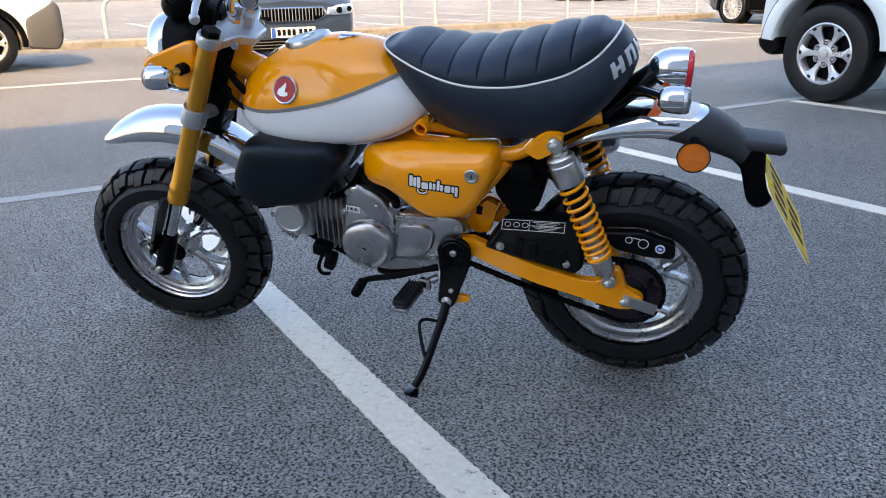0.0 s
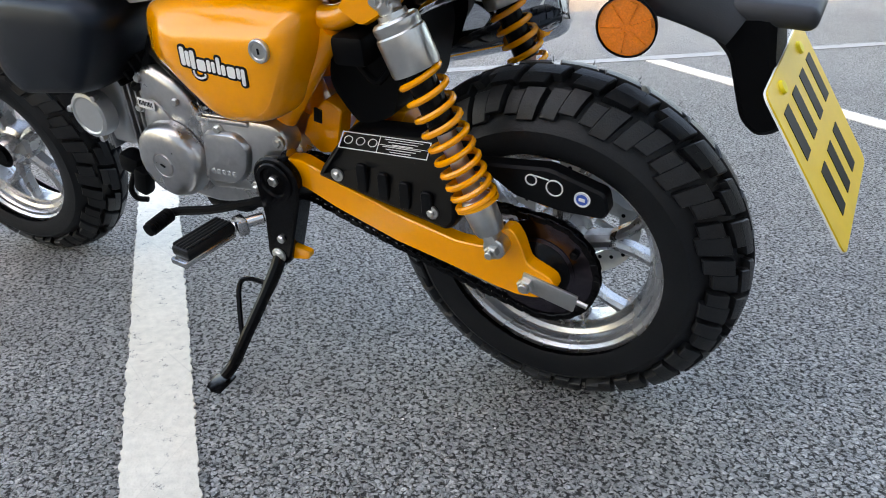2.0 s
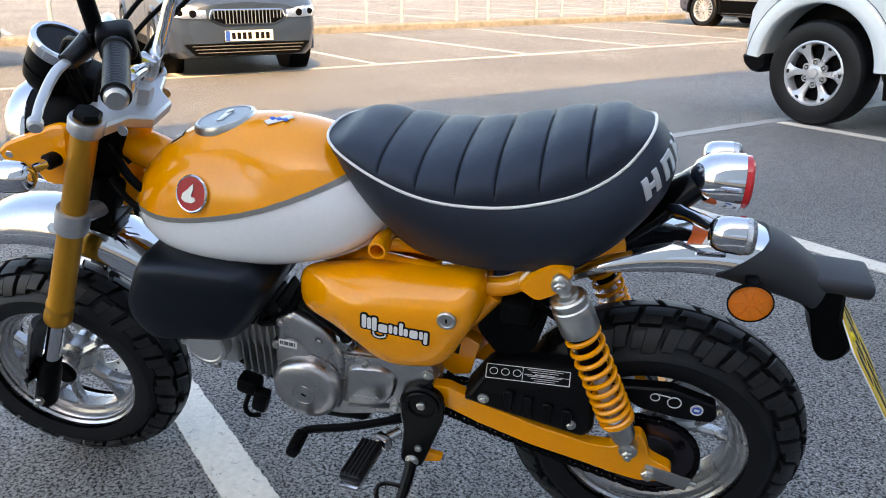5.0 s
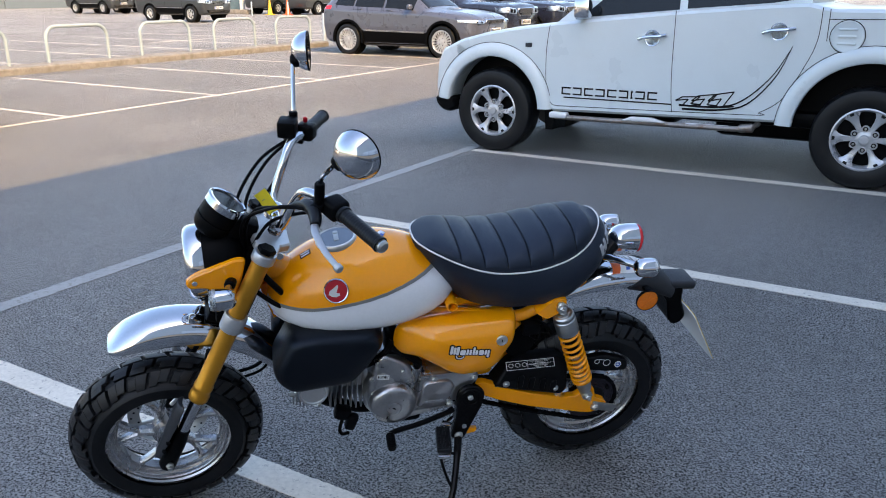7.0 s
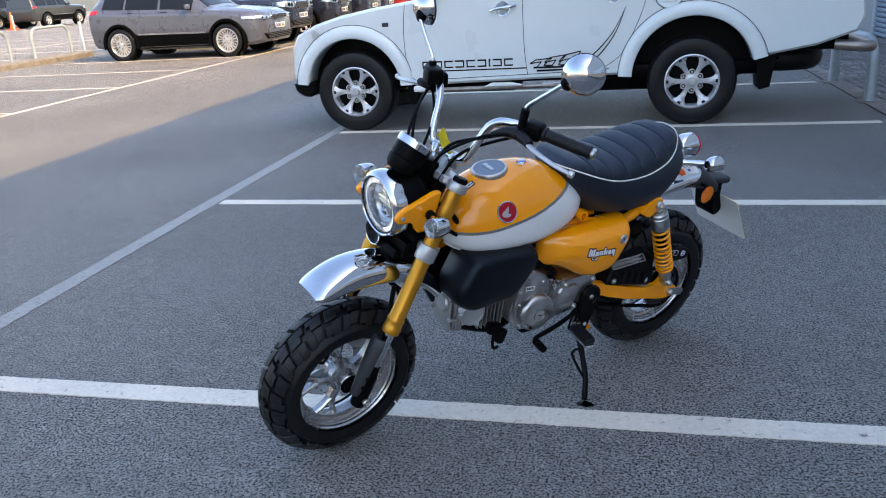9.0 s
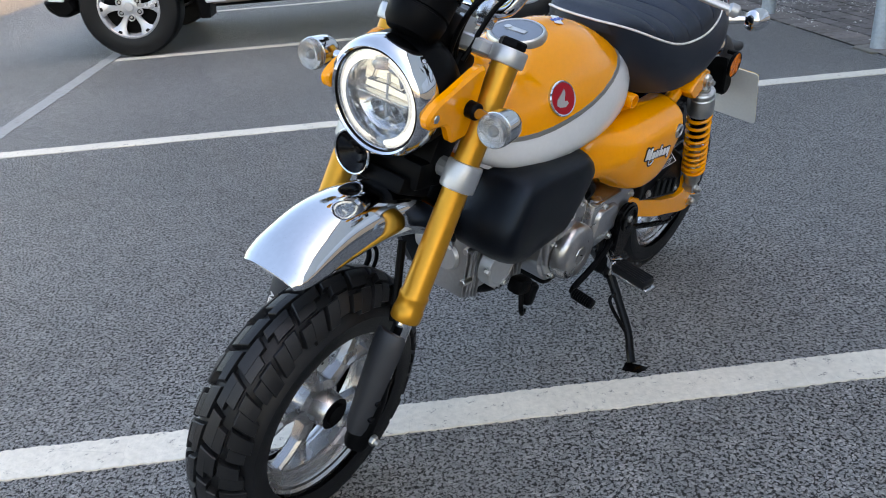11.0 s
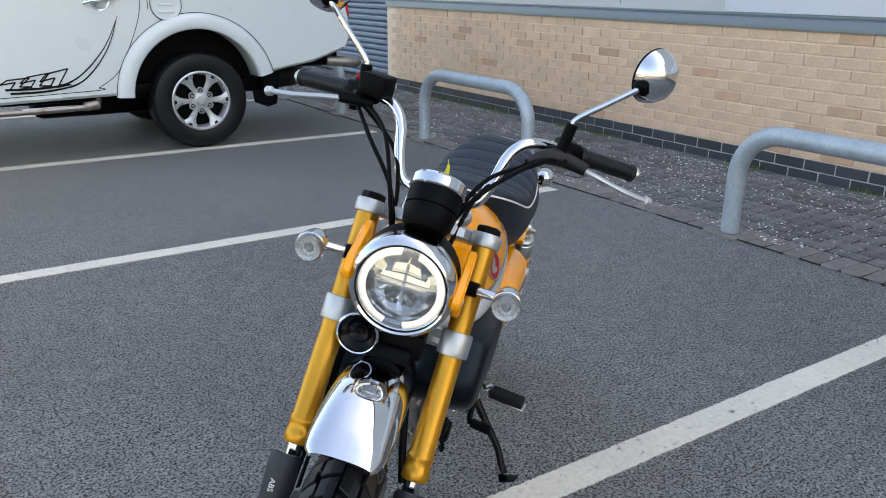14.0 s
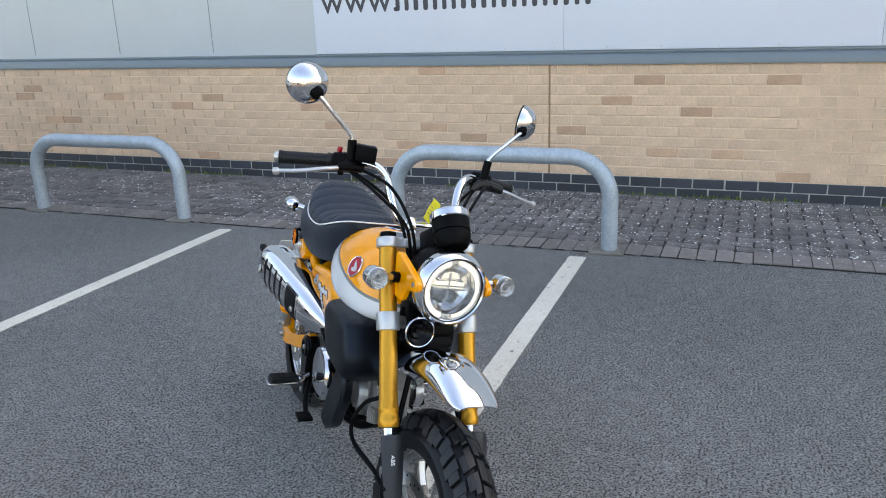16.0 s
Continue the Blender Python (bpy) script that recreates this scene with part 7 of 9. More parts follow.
for k in range(7):
    p = CYL + CD * (0.014 + 0.0142 * k)
    bm = B()
    rbox(bm, (0.0040, 0.182 + 0.006 * (k % 2), 0.112), axis_frame(p, CD) @ at(0, 0, 0, 0, 90, 0), 0.0015, 1)
    part("cooling_fin", bm, FIN_ALU, barrel)
bm = B()
HC = CYL + CD * 0.152
rbox(bm, (0.078, 0.15, 0.10), axis_frame(HC, CD) @ at(0, 0, 0, 0, 90, 0), 0.014, 3)
for side in (-1, 1):
    lathe(bm, [(0.042, 0.0), (0.042, 0.020), (0.040, 0.025), (0.034, 0.027), (0.031, 0.025), (0.0, 0.026)], Matrix.Translation(HC + Vector((0, side * 0.07, 0))) @ Matrix.Rotation(radians(90 * -side), 4, "X"), 36)
lathe(bm, [(0.028, 0.03), (0.03, 0.052), (0.026, 0.058), (0.0, 0.058)], axis_frame(HC, CD), 28)
head = part("cylinder_head", bm, SILVER, engine, "silver cylinder head with round end cover")
for k in range(5):
    bm = B()
    rbox(bm, (0.0036, 0.168 - 0.004 * k, 0.112 - 0.004 * k), axis_frame(HC + CD * (0.012 + 0.0092 * k), CD) @ at(0, 0, 0, 0, 90, 0), 0.0014, 1)
    part("head_fin", bm, FIN_ALU, head)
bm = B()
tube(bm, spline([(-0.79, 0.0, 0.345), (-0.815, 0.0, 0.325), (-0.80, 0.005, 0.305), (-0.75, 0.01, 0.275), (-0.69, 0.01, 0.250), (-0.64, 0.015, 0.240), (-0.58, 0.03, 0.244), (-0.50, 0.05, 0.262)]), 0.0165, 12)
part("exhaust_header", bm, BLACK, engine, "black exhaust header pipe under the engine")
for dz in (-0.036, 0.036):
    for side in (-1, 1):
        bm = B()
        rod(bm, HC + CD * 0.035 + Vector((0, side * 0.05, dz)), HC + CD * 0.062 + Vector((0, side * 0.05, dz)), 0.007, 6, 0.001)
        part("head_bolt", bm, STEEL, head)
for k in range(3):
    a = radians(120 * k + 50)
    q_ = HC + Vector((0.044 * math.cos(a), -0.088, 0.044 * math.sin(a)))
    bm = B()
    rod(bm, q_, q_ + Vector((0, -0.010, 0)), 0.0062, 6, 0.001)
    part("cap_bolt", bm, STEEL, head)
bm = B()
C2 = Matrix.Translation((-0.56, 0.09, 0.35)) @ Matrix.Rotation(radians(-90), 4, "X")
lathe(bm, [(0.082, 0.0), (0.082, 0.03), (0.076, 0.042), (0.06, 0.046), (0.0, 0.048)], C2, 44)
part("clutch_cover", bm, CHROME, engine, "polished round clutch cover")
bm = B()
rbox(bm, (0.10, 0.16, 0.05), at(-0.56, 0, 0.272), 0.015)
part("sump", bm, BLACK, engine, "dark engine sump")
bm = B()
rbox(bm, (0.046, 0.036, 0.036), at(-0.735, -0.094, 0.325, 0, 15, 0), 0.010)
rbox(bm, (0.030, 0.026, 0.050), at(-0.712, -0.105, 0.298, 0, 20, 0), 0.008)
part("sensor", bm, BLACK, engine, "black engine sensor")
bm = B()
tube(bm, spline([(-0.735, -0.10, 0.31), (-0.745, -0.112, 0.280), (-0.738, -0.112, 0.262), (-0.72, -0.105, 0.258)]), 0.005, 8)
part("sensor_lead", bm, BLACK, engine)
bm = B()
rbox(bm, (0.085, 0.085, 0.05), at(-0.575, -0.055, 0.522, 0, 12, 0), 0.014, 3)
tube(bm, spline([(-0.60, -0.095, 0.53), (-0.56, -0.102, 0.505), (-0.53, -0.10, 0.478), (-0.53, -0.09, 0.455)]), 0.011, 8)
part("throttle_body", bm, BLACK, engine, "black throttle body and intake hose")
bm = B()
tube(bm, spline([(-0.70, -0.07, 0.455), (-0.66, -0.085, 0.475), (-0.62, -0.095, 0.515), (-0.60, -0.09, 0.55)]), 0.009, 8)
for k in range(4):
    rbox(bm, (0.006, 0.085, 0.022), at(-0.712 + 0.022 * k, -0.05, 0.472 + 0.013 * k, 0, -28, 0), 0.002, 1)
part("intake_ribs", bm, BLACK, engine, "black ribbed intake")
bm = B()
prism(bm, round_poly([(-0.862, 0.465), (-0.79, 0.478), (-0.735, 0.38), (-0.695, 0.285), (-0.705, 0.262), (-0.745, 0.256), (-0.815, 0.300), (-0.868, 0.40)], 0.02), [(0.118, 0.010), (0.124, 0.0), (0.142, 0.0), (0.150, 0.010)])
part("lower_side_guard", bm, BOX_PLASTIC, BIKE, "black plastic guard below the box")
bm = B()
tube(bm, spline([(-0.79, 0.0, 0.345), (-0.79, 0.02, 0.30), (-0.74, 0.05, 0.27), (-0.67, 0.085, 0.29), (-0.60, 0.10, 0.38), (-0.54, 0.105, 0.44), (-0.49, 0.114, 0.472)], 8), 0.014, 12)
exhaust = part("exhaust_pipe", bm, BLACK, BIKE, "dark exhaust pipe with high chrome silencer")
axis = [Vector((-0.51, 0.098, 0.470)), Vector((-0.47, 0.108, 0.487)), Vector((-0.39, 0.130, 0.508)), Vector((-0.20, 0.175, 0.545)), Vector((-0.06, 0.202, 0.570)), Vector((-0.042, 0.206, 0.574))]
d_ = (axis[4] - axis[1]).normalized()
OUT = (Vector((0, 1, 0)) - d_ * d_.y).normalized()
UPW = OUT.cross(d_) * -1 if OUT.cross(d_).z < 0 else OUT.cross(d_)
SIL = [(0.0, 0.018), (0.02, 0.030), (0.06, 0.046), (0.13, 0.060), (0.22, 0.066), (0.37, 0.069), (0.44, 0.066), (0.465, 0.058), (0.472, 0.045)]


def sil(u, a, lift=0.0):
    """A point on the silencer: u metres from its front end, a round it from the outer side (0) upwards."""
    r, c_, n_ = interp(u, SIL) + lift, math.cos(a), math.sin(a)
    return axis[0] + d_ * u + OUT * (r * 0.92 * math.copysign(abs(c_) ** 0.72, c_)) + UPW * (r * 1.04 * math.copysign(abs(n_) ** 0.72, n_))


def sil_patch(name, material, u0, u1, a0, a1, lift, parent, label="", lean=0.0):
    bm, rows = B(), []
    for k in range(7):
        a = radians(a0 + (a1 - a0) * k / 6)
        sh = lean * (k / 6 - 0.5)
        rows.append([sil(u0 + sh, a, -0.006), sil(u0 + sh, a, lift), sil(u1 + sh, a, lift), sil(u1 + sh, a, -0.006)])
    loft(bm, rows)
    return part(name, bm, material, parent, label)


bm = B()
loft(bm, [[sil(u, 2 * math.pi * k / 48) for k in range(48)] for u in (0.0, 0.01, 0.02, 0.04, 0.06, 0.09, 0.13, 0.17, 0.22, 0.30, 0.37, 0.41, 0.44, 0.455, 0.465, 0.472)])
silencer = part("silencer", bm, CHROME, exhaust, "chrome silencer with slotted heat shield")
for k in range(4):
    u = 0.385 - 0.042 * k
    sil_patch("silencer_slot", BLACK_PRINT, u - 0.006, u + 0.006, -44, 30, 0.0008, silencer, "", 0.022)
    bm = B()
    p = sil(u + 0.016, radians(-50), 0.0)
    lathe(bm, [(0.0, 0.004), (0.0045, 0.003), (0.005, -0.002)], axis_frame(p, p - axis[0] - d_ * (p - axis[0]).dot(d_)), 12)
    part("shield_rivet", bm, CHROME, silencer)
window = sil_patch("shield_window", CHROME, 0.135, 0.222, -42, 34, 0.0022, silencer, "bright rim of the shield window", 0.02)
sil_patch("window_opening", BLACK_PRINT, 0.145, 0.212, -34, 26, 0.0032, window, "dark opening", 0.018)
bm = B()
p = sil(0.165, radians(-8), 0.0)
lathe(bm, [(0.0, 0.007), (0.007, 0.006), (0.009, 0.002), (0.011, 0.002), (0.011, -0.004)], axis_frame(p, OUT), 18)
part("shield_bolt", bm, STEEL, silencer)
bm = B()
p = sil(0.432, radians(-4), 0.0)
lathe(bm, [(0.0, -0.002), (0.009, 0.002), (0.012, 0.004), (0.014, 0.0)], axis_frame(p, OUT + d_ * 0.3), 18)
part("shield_bolt", bm, STEEL, silencer)
bm = B()
rod(bm, axis[5] + Vector((0.002, 0.02, 0.012)), axis[5] + Vector((0.03, 0.026, 0.018)), 0.013, 14)
part("silencer_outlet", bm, BLACK_PRINT, silencer)

# -- swing arm, chain and shocks --
for side in (-1, 1):
    bm = B()
    arm = round_poly([(-0.395, 0.392), (-0.345, 0.396), (-0.283, 0.368), (-0.191, 0.333), (-0.102, 0.309), (-0.062, 0.308), (-0.044, 0.322), (-0.034, 0.342), (-0.018, 0.344), (-0.008, 0.326), (0.000, 0.294), (0.036, 0.276), (0.040, 0.258), (0.015, 0.242), (-0.015, 0.240), (-0.054, 0.248), (-0.107, 0.264), (-0.200, 0.289), (-0.294, 0.325), (-0.345, 0.350), (-0.395, 0.358)], 0.008)
    prism(bm, arm, [(side * 0.094, 0.0015), (side * 0.096, 0), (side * 0.116, 0), (side * 0.118, 0.0015)])
    swing = part("swing_arm", bm, YELLOW, BIKE, "yellow swing arm", smooth=6)
    bm = B()
    rbox(bm, (0.078, 0.004, 0.027), at(0.030, side * 0.1195, 0.258, 0, 16, 0), 0.001)
    rod(bm, (0.000, side * 0.118, 0.265), (0.000, side * 0.131, 0.265), 0.0115, 6, 0.002)
    rod(bm, (0.000, side * 0.129, 0.265), (0.000, side * 0.136, 0.265), 0.007, 12, 0.001)
    rod(bm, (0.05, side * 0.112, 0.250), (0.080, side * 0.112, 0.241), 0.0035, 8)
    part("chain_adjuster", bm, STEEL, swing, "zinc axle nut and adjuster plate")
    top_, bot_ = Vector((-0.154, side * 0.130, 0.640)), Vector((-0.036, side * 0.127, 0.322))
    ax = (bot_ - top_).normalized()
    ln = (bot_ - top_).length
    fr = axis_frame(top_, ax)
    bm = B()
    lathe(bm, [(0.0, 0.020), (0.018, 0.020), (0.019, 0.026), (0.026, 0.027), (0.029, 0.030), (0.0295, 0.037), (0.0285, 0.039), (0.0285, 0.042), (0.0305, 0.044), (0.031, 0.048), (0.031, 0.088), (0.030, 0.091), (0.018, 0.092)], fr, 40)
    rbox(bm, (0.034, 0.022, 0.044), fr @ at(0, 0, 0.004), 0.0105, 3)
    rod(bm, top_ - Vector((0, side * 0.02, 0)), top_ + Vector((0, side * 0.014, 0)), 0.0145, 20, 0.001)
    rod(bm, top_ + Vector((0, side * 0.010, 0)), top_ + Vector((0, side * 0.021, 0)), 0.0095, 6, 0.002)
    rod(bm, top_ + Vector((0, side * 0.018, 0)), top_ + Vector((0, side * 0.027, 0)), 0.0055, 12, 0.001)
    shock = part("shock_absorber", bm, STEEL, BIKE, "chrome shock absorber with yellow coil spring")
    bm = B()
    pts = []
    turns, z0, z1 = 9.6, 0.090, 0.272
    for k in range(int(turns * 20) + 1):
        u_ = k / (turns * 20)
        z = z0 + (z1 - z0) * (1.22 * u_ - 0.22 * u_ * u_)
        pts.append(fr @ Vector((0.0262 * math.cos(2 * math.pi * turns * u_), 0.0262 * math.sin(2 * math.pi * turns * u_), z)))
    tube(bm, pts, 0.0043, 8)
    lathe(bm, [(0.016, 0.270), (0.0295, 0.271), (0.0295, 0.276), (0.016, 0.278)], fr, 28)
    part("coil_spring", bm, YELLOW, shock, "yellow coil spring")
    bm = B()
    rod(bm, fr @ Vector((0, 0, 0.09)), fr @ Vector((0, 0, 0.172)), 0.0185, 24)
    part("damper_rod", bm, BLACK_GLOSS, shock)
    bm = B()
    lathe(bm, [(0.0125, 0.165), (0.0125, 0.262), (0.0215, 0.272), (0.0225, 0.276), (0.0205, 0.310), (0.018, 0.318), (0.0, 0.320)], fr, 28)
    rbox(bm, (0.030, 0.020, 0.040), fr @ at(0, 0, 0.325), 0.008, 2)
    rod(bm, bot_ - Vector((0, side * 0.012, 0)), bot_ + Vector((0, side * 0.022, 0)), 0.0095, 6, 0.002)
    rod(bm, bot_ + Vector((0, side * 0.018, 0)), bot_ + Vector((0, side * 0.029, 0)), 0.0055, 12, 0.001)
    rod(bm, bot_ - Vector((0, side * 0.018, 0)), bot_ + Vector((0, side * 0.012, 0)), 0.0155, 20, 0.002)
    part("shock_foot", bm, STEEL, shock)
bm = B()
SP = Matrix.Translation(REAR_AXLE + Vector((0, -0.076, 0))) @ Matrix.Rotation(radians(90), 4, "X")
lathe(bm, [(0.048, -0.003), (0.076, -0.003), (0.076, 0.003), (0.048, 0.003)], SP, 60, True)
lathe(bm, [(0.0, 0.016), (0.028, 0.016), (0.034, 0.008), (0.049, 0.004), (0.049, -0.02), (0.0, -0.02)], SP, 36)
for k in range(36):
    a = 2 * math.pi * k / 36
    rbox(bm, (0.007, 0.006, 0.004), SP @ pose(0, 0, 0, 0, 0, math.degrees(a)) @ at(0.078, 0, 0), 0.001, 1)
sprocket = part("rear_sprocket", bm, DARK_STEEL, BIKE, "dark tinted steel rear sprocket")
bm = B()
for k in range(4):
    a = math.pi / 2 * k + 0.6
    p = SP @ Vector((0.061 * math.cos(a), 0.061 * math.sin(a), 0))
    rod(bm, p, p + Vector((0, -0.01, 0)), 0.006, 6, 0.001)
lathe(bm, [(0.0, 0.022), (0.022, 0.022), (0.026, 0.017), (0.038, 0.013), (0.044, 0.006)], SP, 28)
part("sprocket_nut", bm, BLACK_GLOSS, sprocket)
# chain: pairs of link plates along the loop
f0, r0, f1, r1 = Vector((-0.395, 0.352)), 0.034, Vector((REAR_AXLE.x, REAR_AXLE.z)), 0.080
path = []
dvec = (f1 - f0)
ang = math.atan2(dvec.y, dvec.x)
for k in range(20):
    a = ang + math.pi / 2 - math.pi * (k / 19)
    path.append(f1 + Vector((math.cos(a), math.sin(a))) * r1)
for k in range(10):
    a = ang - math.pi / 2 - math.pi * (k / 9)
    path.append(f0 + Vector((math.cos(a), math.sin(a))) * r0)
path.append(path[0])
dist = [0.0]
for a, b in zip(path, path[1:]):
    dist.append(dist[-1] + (b - a).length)
count = int(dist[-1] / 0.0127)
bm = B()
for k in range(count):
    s = dist[-1] * k / count
    i = next(j for j in range(len(dist) - 1) if dist[j + 1] >= s)
    t = (s - dist[i]) / max(1e-6, dist[i + 1] - dist[i])
    p = path[i].lerp(path[i + 1], t)
    q = (path[i + 1] - path[i])
    ang_k = math.degrees(math.atan2(q.y, q.x))
    sag = -0.006 * math.sin(math.pi * max(0, min(1, (p.x + 0.395) / 0.39))) if p.y < f0.y + (p.x - f0.x) * dvec.y / dvec.x else 0
    for dy in (-0.005, 0.005):
        yy = -0.076 + dy * (1.25 if k % 2 else 0.85)
        rbox(bm, (0.0155, 0.0016, 0.0095), at(p.x, yy, p.y + sag, 0, -ang_k, 0), 0.0007, 1)
    rod(bm, (p.x, -0.083, p.y + sag), (p.x, -0.069, p.y + sag), 0.0035, 6)
part("chain", bm, BLACK_GLOSS, BIKE, "black drive chain", smooth=0)
bm = B()
GUARD = round_poly([(-0.318, 0.376), (-0.310, 0.388), (-0.276, 0.436), (-0.262, 0.446), (-0.122, 0.450), (-0.098, 0.432), (-0.094, 0.340), (-0.112, 0.322), (-0.150, 0.332), (-0.27, 0.362)], 0.010)
loft(bm, [[Vector((x, y + (1.1 * max(0.0, z - 0.411) if y < -0.08 else 0.0), z)) for x, z in (inset_poly(GUARD, d) if d else GUARD)] for y, d in ((-0.062, 0), (-0.112, 0), (-0.119, 0.003), (-0.122, 0.008))])
for k in range(4):
    hz_ = 0.023 - 0.001 * k
    pill = round_poly([(-0.0085, -hz_), (0.0085, -hz_), (0.0085, hz_), (-0.0085, hz_)], 0.0080, 5)
    loft(bm, [[at(-0.238 + 0.033 * k, -0.1205, 0.385 - 0.008 * k, 0, 4, 0) @ Vector((x, -h, z)) for x, z in inset_poly(pill, d)] for h, d in ((-0.002, 0.0002), (0.0020, 0.0004), (0.0034, 0.0016), (0.0036, 0.0032))])
guard = part("chain_guard", bm, GUARD_BLACK, BIKE, "black plastic chain guard with sticker")
for px, pz in ((-0.280, 0.384), (-0.133, 0.350)):
    bm = B()
    lathe(bm, [(0.0100, -0.002), (0.0100, 0.0010), (0.008, 0.0016), (0.0, 0.0016)], Matrix.Translation((px, -0.1215, pz)) @ Matrix.Rotation(radians(90), 4, "X"), 24)
    rod(bm, (px, -0.122, pz), (px, -0.1275, pz), 0.0058, 6, 0.0015)
    part("guard_bolt", bm, STEEL, guard)
bm = B()
STK = at(-0.278, -0.1095, 0.4225, -47.7, 0, 0) @ Matrix.Diagonal((1.10, 1, 0.90, 1))
for (x0, x1, z0_, z1_) in ((0, 0.128, -0.0012, 0.0), (0, 0.128, 0.0248, 0.026), (0, 0.0012, 0, 0.026), (0.1268, 0.128, 0, 0.026), (0.056, 0.0568, 0, 0.026), (0.058, 0.126, 0.0125, 0.0132)):
    rbox(bm, (x1 - x0, 0.0012, z1_ - z0_), STK @ at((x0 + x1) / 2, 0, (z0_ + z1_) / 2), 0)
for k in range(3):
    lathe(bm, [(0.0056, 0.0), (0.0066, 0.0), (0.0066, 0.001), (0.0056, 0.001)], STK @ at(0.012 + 0.018 * k, 0, 0.013, 90, 0, 0), 18, True)
for k in range(6):
    rbox(bm, (0.03 + 0.012 * (k % 3), 0.0012, 0.0008), STK @ at(0.090, 0, 0.003 + 0.0038 * k), 0)
part("guard_sticker", bm, WHITE_PRINT, guard, "white-edged pictogram sticker")
bm = B()
GUARD2 = round_poly([(-0.107, 0.416), (-0.056, 0.418), (0.024, 0.423), (0.096, 0.398), (0.100, 0.372), (0.093, 0.362), (0.038, 0.363), (-0.025, 0.376), (-0.055, 0.398), (-0.107, 0.396)], 0.007)
prism(bm, GUARD2, [(-0.068, 0.0), (-0.086, 0), (-0.090, 0.003)])
guard2 = part("chain_guard_tail", bm, GUARD_BLACK, BIKE, "black rear chain guard with white pictogram")
bm = B()
for px, pz, rr in ((0.000, 0.405, 0.008), (0.031, 0.398, 0.0115)):
    lathe(bm, [(rr - 0.0016, 0.0), (rr, 0.0), (rr, 0.0012), (rr - 0.0016, 0.0012)], Matrix.Translation((px, -0.0898, pz)) @ Matrix.Rotation(radians(90), 4, "X"), 24, True)
rbox(bm, (0.024, 0.0012, 0.0016), at(0.012, -0.0905, 0.4105, 0, 10, 0), 0)
lathe(bm, [(0.0, 0.0), (0.0105, 0.0), (0.0105, 0.001), (0.0, 0.001)], Matrix.Translation((0.067, -0.0898, 0.388)) @ Matrix.Rotation(radians(90), 4, "X"), 24)
part("guard_pictogram", bm, WHITE_PRINT, guard2)
bm = B()
lathe(bm, [(0.0, 0.001), (0.0085, 0.001), (0.0085, 0.0018), (0.0, 0.0018)], Matrix.Translation((0.067, -0.0898, 0.388)) @ Matrix.Rotation(radians(90), 4, "X"), 24)
part("guard_symbol", bm, BLUE_PRINT, guard2)
bm = B()
for r_ in (0.0076, 0.0095):
    lathe(bm, [(r_, 0.001), (r_ + 0.0008, 0.001), (r_ + 0.0008, 0.0021), (r_, 0.0021)], Matrix.Translation((0.067, -0.0898, 0.388)) @ Matrix.Rotation(radians(90), 4, "X"), 24, True)
rbox(bm, (0.008, 0.0006, 0.0045), at(0.067, -0.0918, 0.388, 0, 10, 0), 0)
part("symbol_ring", bm, WHITE_PRINT, guard2)
bm = B()
prism(bm, round_poly([(-0.27, 0.60), (-0.19, 0.625), (-0.175, 0.55), (-0.20, 0.46), (-0.26, 0.44), (-0.30, 0.50)], 0.02), [(-0.075, 0), (0.075, 0)])
rbox(bm, (0.05, 0.06, 0.04), at(-0.225, -0.095, 0.565), 0.008)
tube(bm, spline([(-0.20, -0.09, 0.57), (-0.17, -0.085, 0.545), (-0.14, -0.06, 0.50), (-0.15, -0.02, 0.47)]), 0.006, 8)
tube(bm, spline([(-0.23, -0.10, 0.545), (-0.20, -0.10, 0.52), (-0.18, -0.07, 0.56)]), 0.005, 8)
part("inner_mudguard", bm, BLACK, BIKE, "black inner mudguard and wiring")

# -- foot controls and side stand --
PLATE = [(-0.385 + 0.040 * math.cos(radians(a_)), 0.364 + 0.038 * math.sin(radians(a_))) for a_ in range(0, 191, 10)] + [(-0.423, 0.30)]
PLATE += [(-0.412 + 0.022 * math.cos(radians(a_)), 0.233 + 0.022 * math.sin(radians(a_))) for a_ in range(180, 341, 16)] + [(-0.366, 0.29), (-0.350, 0.33)]
for side in (-1, 1):
    bm = B()
    prism(bm, PLATE, [(side * 0.096, 0.004), (side * 0.124, 0.004), (side * 0.129, 0.0), (side * 0.134, 0.0), (side * 0.137, 0.003)])
    lathe(bm, [(0.031, 0.0), (0.031, 0.003), (0.029, 0.005), (0.024, 0.005), (0.022, 0.001), (0.0, 0.0008)], Matrix.Translation((-0.385, side * 0.1362, 0.364)) @ Matrix.Rotation(radians(-90 * side), 4, "X"), 32)
    plate = part("pivot_bracket", bm, BLACK_GLOSS, BIKE, "black foot peg bracket")
    for px, pz, rr in ((-0.386, 0.365, 0.0085), (-0.398, 0.263, 0.0070), (-0.412, 0.230, 0.0095)):
        bm = B()
        rod(bm, (px, side * 0.133, pz), (px, side * 0.143, pz), rr, 6, 0.002)
        part("bracket_bolt", bm, STEEL, plate)
